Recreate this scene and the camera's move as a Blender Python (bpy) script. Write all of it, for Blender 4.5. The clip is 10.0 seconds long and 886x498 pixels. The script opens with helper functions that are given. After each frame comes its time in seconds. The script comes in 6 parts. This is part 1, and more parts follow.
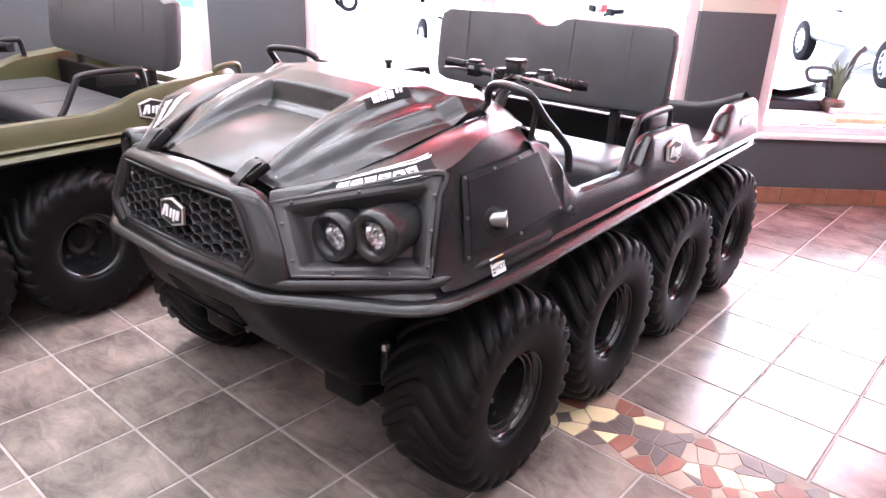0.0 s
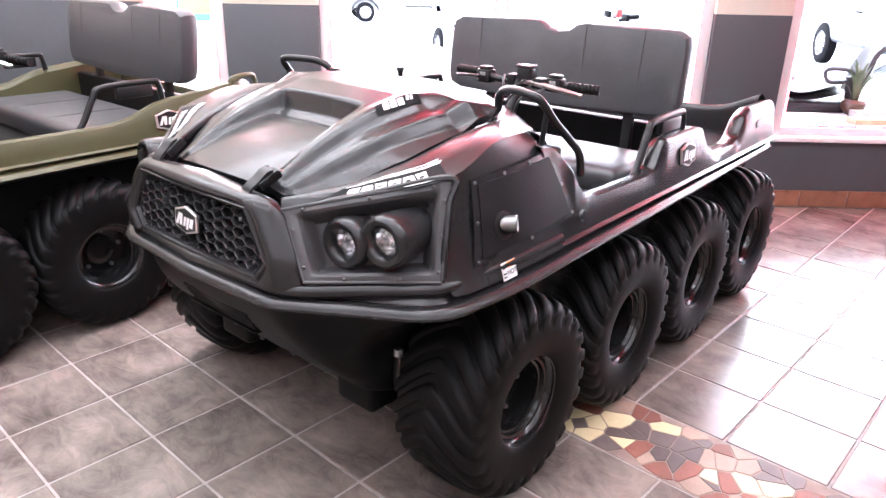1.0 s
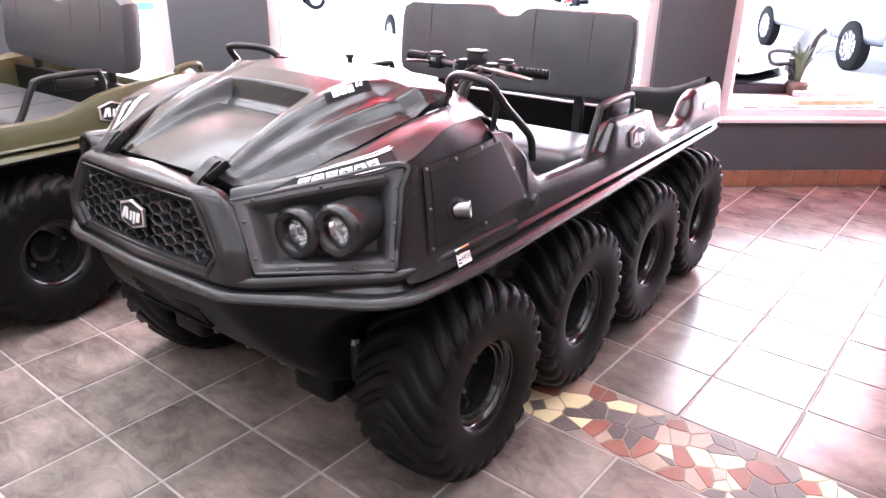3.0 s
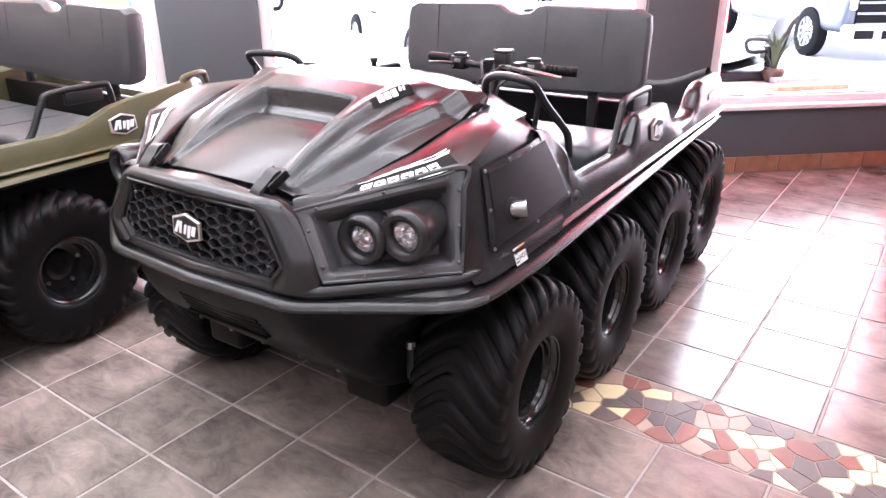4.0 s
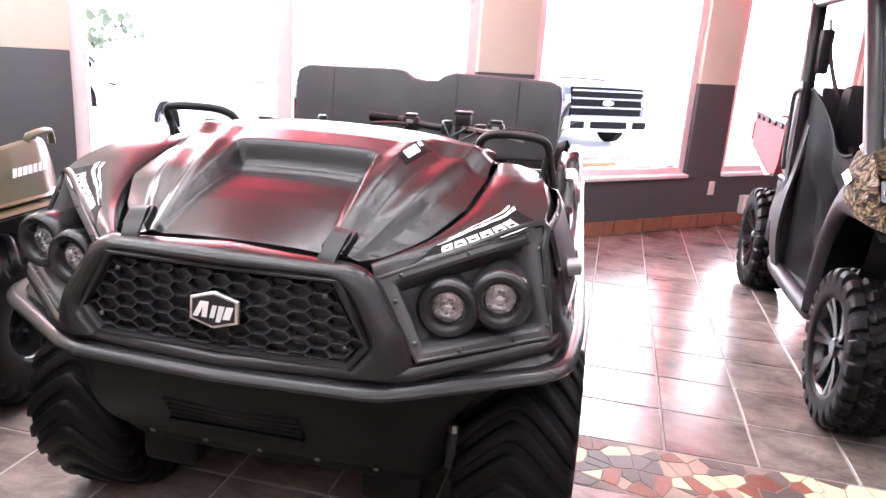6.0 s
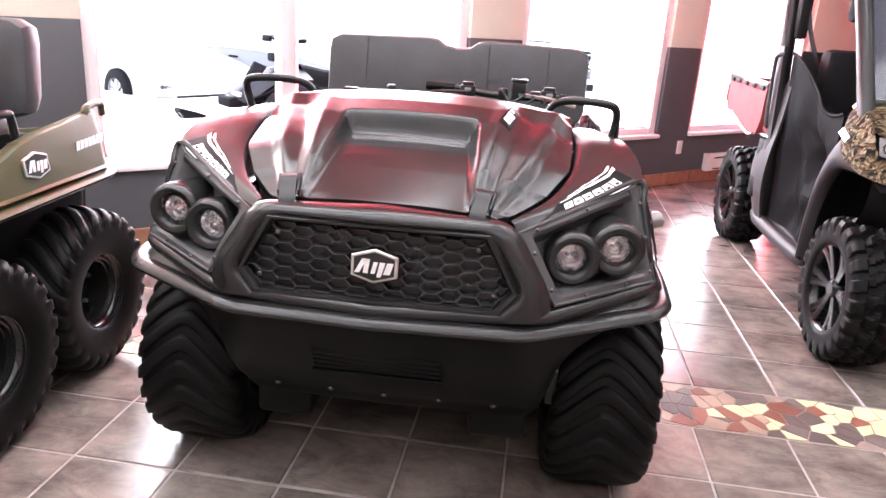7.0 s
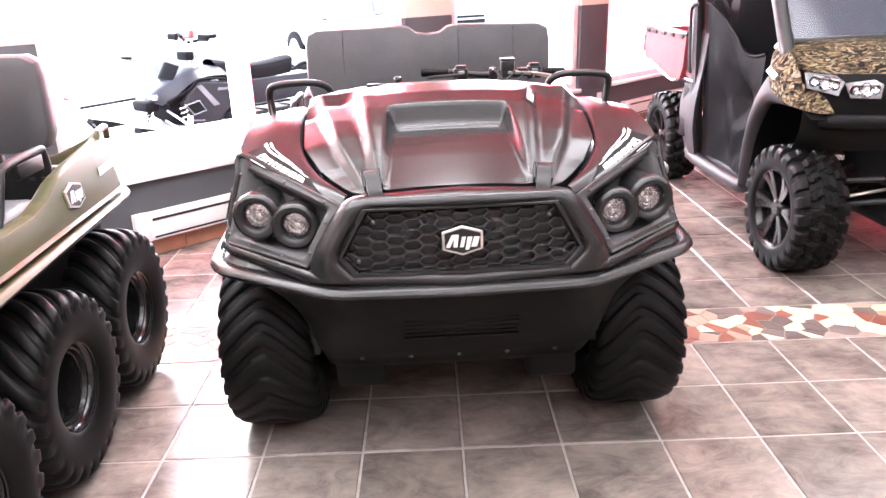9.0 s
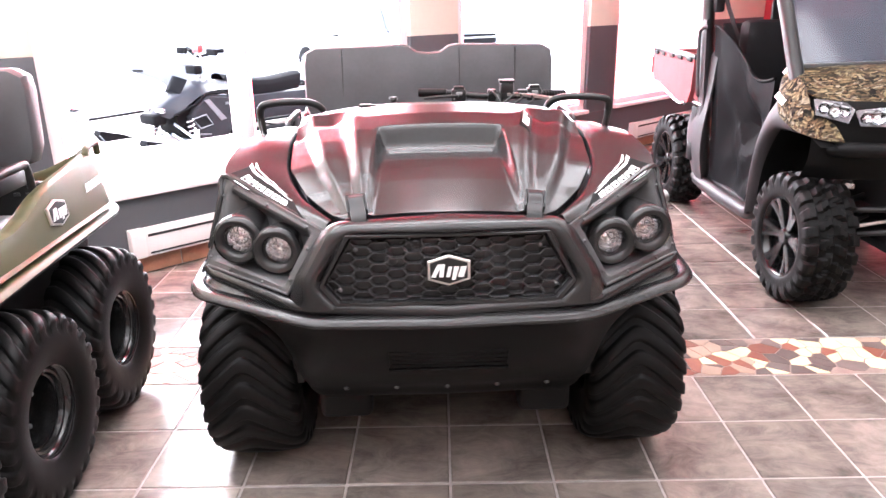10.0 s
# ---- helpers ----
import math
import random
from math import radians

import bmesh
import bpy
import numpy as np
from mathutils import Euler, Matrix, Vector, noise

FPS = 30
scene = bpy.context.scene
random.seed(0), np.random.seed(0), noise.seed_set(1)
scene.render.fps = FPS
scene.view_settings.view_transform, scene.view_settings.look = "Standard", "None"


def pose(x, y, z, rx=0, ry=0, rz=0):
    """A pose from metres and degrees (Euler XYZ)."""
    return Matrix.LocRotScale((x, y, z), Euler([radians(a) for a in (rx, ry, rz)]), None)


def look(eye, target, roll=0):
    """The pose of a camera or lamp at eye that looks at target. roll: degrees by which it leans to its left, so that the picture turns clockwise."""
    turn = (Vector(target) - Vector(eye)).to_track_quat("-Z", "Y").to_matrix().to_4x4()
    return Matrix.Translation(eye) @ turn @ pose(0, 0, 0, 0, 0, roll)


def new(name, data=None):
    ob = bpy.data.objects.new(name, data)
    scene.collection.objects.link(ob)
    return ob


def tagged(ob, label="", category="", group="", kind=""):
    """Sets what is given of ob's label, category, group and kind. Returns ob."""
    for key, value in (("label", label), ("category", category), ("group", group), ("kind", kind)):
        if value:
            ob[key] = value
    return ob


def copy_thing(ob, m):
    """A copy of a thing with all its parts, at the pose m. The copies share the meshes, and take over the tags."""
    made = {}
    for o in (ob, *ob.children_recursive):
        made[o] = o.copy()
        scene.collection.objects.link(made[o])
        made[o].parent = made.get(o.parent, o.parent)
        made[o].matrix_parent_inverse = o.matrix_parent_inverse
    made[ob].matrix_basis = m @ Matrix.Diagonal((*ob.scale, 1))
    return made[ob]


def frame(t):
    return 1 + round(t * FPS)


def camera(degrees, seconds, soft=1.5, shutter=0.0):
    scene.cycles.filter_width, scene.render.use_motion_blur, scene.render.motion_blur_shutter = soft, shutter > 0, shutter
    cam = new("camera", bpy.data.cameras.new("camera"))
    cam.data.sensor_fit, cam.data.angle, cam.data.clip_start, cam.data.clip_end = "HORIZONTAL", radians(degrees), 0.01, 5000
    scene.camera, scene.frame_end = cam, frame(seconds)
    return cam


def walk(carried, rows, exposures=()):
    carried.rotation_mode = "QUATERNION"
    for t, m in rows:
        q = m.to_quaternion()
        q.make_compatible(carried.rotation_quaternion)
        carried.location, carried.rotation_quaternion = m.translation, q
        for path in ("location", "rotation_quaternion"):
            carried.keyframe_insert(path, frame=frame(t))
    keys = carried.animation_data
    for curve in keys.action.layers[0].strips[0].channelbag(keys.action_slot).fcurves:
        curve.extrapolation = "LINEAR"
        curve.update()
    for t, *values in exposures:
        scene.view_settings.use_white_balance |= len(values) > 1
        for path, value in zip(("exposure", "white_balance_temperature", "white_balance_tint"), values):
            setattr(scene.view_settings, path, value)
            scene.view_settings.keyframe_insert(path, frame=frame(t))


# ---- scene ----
cam = camera(63.4, 10.0)
PATH = [
    (0, (1.581, -1.398, 1.39), (0.373, 0.005, 0.632), 2.5),
    (0.5, (1.589, -1.393, 1.389), (0.341, -0.013, 0.657), 1.7),
    (1, (1.6, -1.389, 1.385), (0.346, -0.016, 0.647), 1.3),
    (1.5, (1.62, -1.373, 1.383), (0.369, 0.003, 0.646), 0.9),
    (2, (1.633, -1.365, 1.383), (0.421, 0.041, 0.638), 0.6),
    (3.5, (1.546, -1.415, 1.381), (0.411, 0.039, 0.609), 0.6),
    (4, (1.432, -1.525, 1.395), (0.355, -0.028, 0.621), -0.4),
    (4.5, (1.281, -1.629, 1.381), (0.366, -0.022, 0.618), 0.7),
    (5, (1.099, -1.665, 1.335), (0.364, 0.05, 0.615), 2.0),
    (5.2, (1.007, -1.654, 1.315), (0.355, 0.106, 0.625), 2.2),
    (6.3, (0.552, -1.784, 1.278), (0.189, 0.114, 0.762), 4.7),
    (6.5, (0.463, -1.85, 1.29), (0.137, 0.047, 0.745), 4.9),
    (7, (0.308, -1.946, 1.284), (0.076, -0.059, 0.663), 3.9),
    (7.5, (0.1, -1.957, 1.277), (-0.002, -0.078, 0.597), 3.0),
    (8, (-0.007, -2.015, 1.3), (-0.044, -0.161, 0.55), 0.5),
    (8.5, (-0.072, -2.136, 1.337), (-0.055, -0.268, 0.623), -0.7),
    (9, (-0.071, -2.187, 1.354), (-0.042, -0.31, 0.662), -1.8),
    (9.5, (-0.04, -2.156, 1.361), (-0.046, -0.268, 0.701), -2.4),
    (10, (-0.015, -2.109, 1.357), (-0.011, -0.217, 0.708), -0.9),
]
walk(cam, [(t, look(eye, target, roll)) for t, eye, target, roll in PATH], exposures=[(0.0, 3.37, 5780, 13), (4.0, 3.32, 5780, 13), (5.2, 3.27, 5830, 13), (6.5, 3.1, 6000, 13), (7.2, 3.3, 6030, 13), (8.0, 3.8, 6030, 13), (9.0, 3.75, 6030, 13), (10.0, 3.62, 6030, 13)])


# ---- light: overcast daylight through the shop windows ----
WALL_ANGLE, WALL_OFF = 43.0, 2.235
_wa = radians(WALL_ANGLE)
WALL = Matrix(((math.cos(_wa), -math.sin(_wa), 0, -WALL_OFF * math.sin(_wa)),
               (math.sin(_wa), math.cos(_wa), 0, WALL_OFF * math.cos(_wa)),
               (0, 0, 1, 0), (0, 0, 0, 1)))   # wall space: x along the wall, y outwards, z up

world = bpy.data.worlds.new("sky")
scene.world = world
world.use_nodes = True
_bg = world.node_tree.nodes["Background"]
_sky = world.node_tree.nodes.new("ShaderNodeTexSky")
_sky.sky_type, _sky.sun_disc = "NISHITA", False
_sky.sun_elevation, _sky.sun_rotation = radians(48), radians(150)
_sky.air_density, _sky.dust_density = 1.0, 2.0
world.node_tree.links.new(_sky.outputs[0], _bg.inputs[0])
_bg.inputs[1].default_value = 0.15

_sun = bpy.data.lights.new("sun", "SUN")
_sun.energy, _sun.angle, _sun.color = 2.2, radians(10), (1.0, 0.96, 0.9)
sun = new("sun", _sun)
sun.matrix_world = look((0, 0, 30), (-4.4, -4.1, 20))


def area(name, m, sx, sy, watts, color):
    d = bpy.data.lights.new(name, "AREA")
    d.shape, d.size, d.size_y, d.energy, d.color = "RECTANGLE", sx, sy, watts, color
    o = new(name, d)
    o.matrix_world = m
    return o


# ---- mesh tools: (vertices, faces) pairs ----
def join(*parts_):
    V, F = [], []
    for v, f in parts_:
        n = len(V)
        V.extend(v)
        F.extend(tuple(i + n for i in q) for q in f)
    return V, F


def xf(vf, m):
    return [tuple(m @ Vector(v)) for v in vf[0]], vf[1]


def mirror(vf):
    return [(-x, y, z) for x, y, z in vf[0]], [tuple(reversed(q)) for q in vf[1]]


def both(vf):
    return join(vf, mirror(vf))


def crom(pts, n, closed=False):
    """n points on a smooth curve through pts."""
    P = [Vector(p) for p in pts]
    k = len(P)
    segs = k if closed else k - 1
    out = []
    for i in range(n):
        u = i * segs / (n if closed else n - 1)
        j = min(int(u), segs - 1)
        t = u - j
        if closed:
            a, b, c, d = (P[(j + q) % k] for q in (-1, 0, 1, 2))
        else:
            b, c = P[j], P[j + 1]
            a = P[j - 1] if j else b * 2 - c
            d = P[j + 2] if j + 2 < k else c * 2 - b
        out.append(0.5 * ((2 * b) + (c - a) * t + (2 * a - 5 * b + 4 * c - d) * t * t + (3 * b - a - 3 * c + d) * t ** 3))
    return out


def grid(rows, closed=False):
    V = [tuple(p) for r in rows for p in r]
    k = len(rows[0])
    F = []
    for i in range(len(rows) - 1):
        for j in range(k if closed else k - 1):
            a, b = i * k + j, i * k + (j + 1) % k
            F.append((a, b, b + k, a + k))
    return V, F


def patch(rows, nu, nv):
    """A smooth sheet through a net of control points."""
    fine = [crom(r, nv) for r in rows]
    cols = [crom([r[j] for r in fine], nu) for j in range(nv)]
    return grid([[cols[j][i] for j in range(nv)] for i in range(nu)])


def fillet(pts, radii, n=5, m=7):
    """Straight runs between corners that are each rounded off; curves with equally many corners stay aligned."""
    P = [Vector(p) for p in pts]
    k = len(P)
    ends = []
    for i in range(1, k - 1):
        a, b = P[i - 1] - P[i], P[i + 1] - P[i]
        r = min(radii[i - 1], a.length * 0.48, b.length * 0.48)
        ends.append((P[i] + a.normalized() * r, P[i], P[i] + b.normalized() * r))
    out, cur = [], P[0]
    for e in ends + [None]:
        stop = e[0] if e else P[-1]
        out += [cur.lerp(stop, q / n) for q in range(n)]
        if e:
            out += [e[0].lerp(e[1], q / m).lerp(e[1].lerp(e[2], q / m), q / m) for q in range(m)]
            cur = e[2]
    return out + [P[-1]]


def loft(curves, nu):
    """A smooth sheet across aligned curves."""
    cols = [crom([c[j] for c in curves], nu) for j in range(len(curves[0]))]
    return grid([[c[i] for c in cols] for i in range(nu)])


def tube(pts, r, n=10, smooth=0, closed=False):
    P = [Vector(p) for p in pts]
    if smooth:
        P = crom(P, smooth, closed)
    k = len(P)
    tang = [(P[(i + 1) % k] - P[i - 1] if closed else P[min(i + 1, k - 1)] - P[max(i - 1, 0)]).normalized() for i in range(k)]
    up = Vector((0, 0, 1)) if abs(tang[0].z) < 0.9 else Vector((1, 0, 0))
    u = tang[0].cross(up).normalized()
    rows = []
    for i in range(k):
        u = (u - tang[i] * u.dot(tang[i])).normalized()
        w = tang[i].cross(u)
        rr = r[i] if isinstance(r, (list, tuple)) else r
        rows.append([P[i] + (u * math.cos(a) + w * math.sin(a)) * rr for a in (2 * math.pi * q / n for q in range(n))])
    if closed:
        rows.append(rows[0])
    V, F = grid(rows, True)
    if not closed:
        F.append(tuple(range(n - 1, -1, -1)))
        F.append(tuple(range((k - 1) * n, k * n)))
    return V, F


def sweep(path, profile, closed=False):
    """Profile points (out, up) carried along a level path; out is to the path's right."""
    P = [Vector(p) for p in path]
    k = len(P)
    rows = []
    for i in range(k):
        t = P[(i + 1) % k] - P[i - 1] if closed else P[min(i + 1, k - 1)] - P[max(i - 1, 0)]
        t.z = 0
        t.normalize()
        o = Vector((t.y, -t.x, 0))
        rows.append([P[i] + o * a + Vector((0, 0, b)) for a, b in profile])
    if closed:
        rows.append(rows[0])
    return grid(rows)


def lathe(profile, n=48, m=None):
    """Profile (radius, height) turned about z."""
    rows = [[(r * math.cos(2 * math.pi * i / n), r * math.sin(2 * math.pi * i / n), h) for i in range(n)] for r, h in profile]
    vf = grid(rows, True)
    vf = (vf[0], [tuple(reversed(q)) for q in vf[1]])
    return xf(vf, m) if m else vf


def rbox(x0, x1, y0, y1, z0, z1, r=0.005, seg=2):
    """A box with rounded edges."""
    bm = bmesh.new()
    bmesh.ops.create_cube(bm, size=1, matrix=Matrix.Translation(((x0 + x1) / 2, (y0 + y1) / 2, (z0 + z1) / 2)) @ Matrix.Diagonal((x1 - x0, y1 - y0, z1 - z0, 1)))
    if r:
        bmesh.ops.bevel(bm, geom=bm.edges[:], offset=r, segments=seg, affect="EDGES", profile=0.5)
    vf = [tuple(v.co) for v in bm.verts], [tuple(v.index for v in f.verts) for f in bm.faces]
    bm.free()
    return vf


def prism(poly, h, m=None, r=0.0):
    """A flat outline (x, y) raised by h along z, its upper rim drawn in by r."""
    n = len(poly)
    c = Vector((sum(p[0] for p in poly) / n, sum(p[1] for p in poly) / n))
    V = [(x, y, 0) for x, y in poly]
    if r:
        V += [(x, y, h - r) for x, y in poly]
        for x, y in poly:
            d = (Vector((x, y)) - c)
            d = d * max(0, 1 - r / max(d.length, 1e-6))
            V.append((c.x + d.x, c.y + d.y, h))
    else:
        V += [(x, y, h) for x, y in poly]
    rings = 3 if r else 2
    F = [tuple(range(n - 1, -1, -1)), tuple(range((rings - 1) * n, rings * n))]
    for k in range(rings - 1):
        for i in range(n):
            j = (i + 1) % n
            F.append((k * n + i, k * n + j, (k + 1) * n + j, (k + 1) * n + i))
    vf = V, F
    return xf(vf, m) if m else vf


def thick(vf, d):
    """A sheet given thickness d against its normals."""
    me = bpy.data.meshes.new("tmp")
    me.from_pydata(vf[0], [], vf[1])
    bm = bmesh.new()
    bm.from_mesh(me)
    bm.normal_update()
    bmesh.ops.solidify(bm, geom=bm.faces[:], thickness=d)
    out = [tuple(v.co) for v in bm.verts], [tuple(v.index for v in f.verts) for f in bm.faces]
    bm.free()
    bpy.data.meshes.remove(me)
    return out


def data(name, vf, mat, smooth=35):
    me = bpy.data.meshes.new(name)
    me.from_pydata(vf[0], [], vf[1])
    me.materials.append(mat)
    bm = bmesh.new()
    bm.from_mesh(me)
    bmesh.ops.remove_doubles(bm, verts=bm.verts, dist=0.0002)
    if smooth:
        bmesh.ops.recalc_face_normals(bm, faces=bm.faces)
    bm.to_mesh(me)
    bm.free()
    if smooth:
        me.polygons.foreach_set("use_smooth", [True] * len(me.polygons))
        me.set_sharp_from_angle(angle=radians(smooth))
    me.update()
    return me


def part(name, vf, mat, parent, label="", smooth=35):
    ob = new(name, data(name, vf, mat, smooth))
    ob.parent = parent
    return tagged(ob, label)


def put(name, me, parent, m=None):
    """Another part on a mesh that already exists."""
    ob = new(name, me)
    ob.parent = parent
    if m:
        ob.matrix_basis = m
    return ob


def thing(name, label, category, m=None, group="", kind=""):
    ob = new(name)
    ob.empty_display_size = 0.2
    if m:
        ob.matrix_world = m
    return tagged(ob, label, category, group, kind)


def solid(name, vf, mat, label, category="", kind="", group="", m=None, smooth=35):
    ob = new(name, data(name, vf, mat, smooth))
    if m:
        ob.matrix_world = m
    return tagged(ob, label, category, group, kind)


# ---- materials ----
def mat(name, color, rough=0.5, metal=0.0, var=0.12, scale=8.0, bump=0.0, bscale=300.0, rvar=0.08, second=None, coat=0.0, island=0.0, spec=0.5):
    """Base colour with mottling at two scales, uneven gloss and fine relief."""
    m = bpy.data.materials.new(name)
    m.use_nodes = True
    N, L = m.node_tree.nodes, m.node_tree.links
    b = N["Principled BSDF"]
    b.inputs["Metallic"].default_value = metal
    b.inputs["Coat Weight"].default_value = coat
    b.inputs["Specular IOR Level"].default_value = spec
    tc = N.new("ShaderNodeTexCoord")
    n1, n2 = N.new("ShaderNodeTexNoise"), N.new("ShaderNodeTexNoise")
    n1.inputs["Scale"].default_value, n2.inputs["Scale"].default_value = scale, scale * 9
    n1.inputs["Detail"].default_value = n2.inputs["Detail"].default_value = 6
    for n in (n1, n2):
        L.new(tc.outputs["Object"], n.inputs["Vector"])
    mix = N.new("ShaderNodeMix")
    mix.data_type = "RGBA"
    dark = [c * (1 - var) for c in color] if second is None else list(second)
    lite = [min(1, c * (1 + var)) for c in color]
    mix.inputs[6].default_value, mix.inputs[7].default_value = (*dark, 1), (*lite, 1)
    add = N.new("ShaderNodeMath")
    add.operation = "MULTIPLY_ADD"
    L.new(n2.outputs[0], add.inputs[0])
    add.inputs[1].default_value = 0.4
    L.new(n1.outputs[0], add.inputs[2])
    sub = N.new("ShaderNodeMath")
    sub.operation, sub.use_clamp = "MULTIPLY_ADD", True
    L.new(add.outputs[0], sub.inputs[0])
    sub.inputs[1].default_value, sub.inputs[2].default_value = 2.2, -1.04
    L.new(sub.outputs[0], mix.inputs[0])
    col = mix.outputs[2]
    if island:
        oi = N.new("ShaderNodeObjectInfo")
        hsv = N.new("ShaderNodeHueSaturation")
        mr = N.new("ShaderNodeMapRange")
        mr.inputs[3].default_value, mr.inputs[4].default_value = 1 - island, 1 + island
        L.new(oi.outputs["Random"], mr.inputs[0])
        L.new(mr.outputs[0], hsv.inputs["Value"])
        L.new(col, hsv.inputs["Color"])
        col = hsv.outputs[0]
    L.new(col, b.inputs["Base Color"])
    rr = N.new("ShaderNodeMapRange")
    rr.inputs[3].default_value, rr.inputs[4].default_value = max(0.02, rough - rvar), min(1, rough + rvar)
    L.new(n1.outputs[0], rr.inputs[0])
    L.new(rr.outputs[0], b.inputs["Roughness"])
    if bump:
        n3 = N.new("ShaderNodeTexNoise")
        n3.inputs["Scale"].default_value, n3.inputs["Detail"].default_value = bscale, 3
        L.new(tc.outputs["Object"], n3.inputs["Vector"])
        bp = N.new("ShaderNodeBump")
        bp.inputs["Strength"].default_value, bp.inputs["Distance"].default_value = bump, 0.002
        L.new(n3.outputs[0], bp.inputs["Height"])
        L.new(bp.outputs[0], b.inputs["Normal"])
    return m


def glow(name, color, strength):
    m = bpy.data.materials.new(name)
    m.use_nodes = True
    b = m.node_tree.nodes["Principled BSDF"]
    b.inputs["Base Color"].default_value = (*color, 1)
    b.inputs["Emission Color"].default_value = (*color, 1)
    b.inputs["Emission Strength"].default_value = strength
    return m


def glass(name, tint=(1, 1, 1), rough=0.0):
    m = bpy.data.materials.new(name)
    m.use_nodes = True
    b = m.node_tree.nodes["Principled BSDF"]
    b.inputs["Base Color"].default_value = (*tint, 1)
    b.inputs["Transmission Weight"].default_value = 1.0
    b.inputs["Roughness"].default_value = rough
    b.inputs["IOR"].default_value = 1.45
    return m


M_BODY = mat("satin_black_plastic", (0.017, 0.0167, 0.017), 0.26, spec=0.45, var=0.12, bump=0.05, bscale=1100, rvar=0.02)
M_HULL = mat("black_moulded_plastic", (0.0045, 0.0045, 0.0045), 0.5, spec=0.12, var=0.15, bump=0.15, bscale=700)
M_TRIM = mat("gloss_black_trim", (0.012, 0.012, 0.012), 0.3, var=0.1, rvar=0.015)
M_BEZEL = mat("grey_textured_plastic", (0.055, 0.054, 0.055), 0.42, bump=0.22, bscale=1200, rvar=0.015)
M_TYRE = mat("black_rubber", (0.0046, 0.0044, 0.0043), 0.52, spec=0.14, var=0.25, scale=14, bump=0.25, bscale=260)
M_RIM = mat("black_painted_steel", (0.012, 0.012, 0.012), 0.2, rvar=0.03)
M_METAL = mat("zinc_bolt", (0.32, 0.32, 0.32), 0.35, 1.0)
M_BOLT = mat("dark_bolt", (0.12, 0.12, 0.12), 0.35, 1.0)
M_STEEL = mat("brushed_steel", (0.75, 0.73, 0.7), 0.42, 1.0, bump=0.1)
M_TUBE = mat("black_tube", (0.012, 0.012, 0.012), 0.38, spec=0.35)
M_VINYL = mat("black_vinyl", (0.062, 0.062, 0.065), 0.45, spec=0.3, bump=0.3, bscale=420)
M_BENCH = mat("glossy_black_vinyl", (0.055, 0.055, 0.059), 0.36, spec=0.5, bump=0.3, bscale=420)
M_WHITE = mat("white_decal", (0.8, 0.8, 0.8), 0.35, var=0.03)
M_ORANGE = mat("orange_decal", (0.85, 0.25, 0.04), 0.4, var=0.05)
M_GREEN = mat("olive_plastic", (0.068, 0.065, 0.029), 0.36, spec=0.4, var=0.08, bump=0.06, bscale=1100, rvar=0.012)
M_LENS = glass("lamp_lens", (1, 1, 1), 0.02)
M_WALL = mat("charcoal_paint", (0.085, 0.09, 0.098), 0.55, spec=0.3, var=0.06, scale=3, bump=0.15, bscale=250)
M_CREAM = mat("cream_paint", (0.75, 0.68, 0.58), 0.6, var=0.04, scale=3, bump=0.15, bscale=250)
M_SILL = mat("white_sill", (0.8, 0.76, 0.76), 0.4, var=0.04)
M_FRAME = mat("white_window_frame", (0.8, 0.74, 0.74), 0.35, var=0.03)
M_RED = glow("red_strip", (1.0, 0.06, 0.08), 6.5)
M_NEON = glow("red_neon", (1.0, 0.06, 0.13), 2.5)
M_MATTE = mat("matte_black", (0.006, 0.006, 0.0065), 0.8, spec=0.05)
# Above the windows this red stands in for the glow that the hood reflects.
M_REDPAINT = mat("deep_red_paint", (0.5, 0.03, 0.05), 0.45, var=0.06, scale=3)
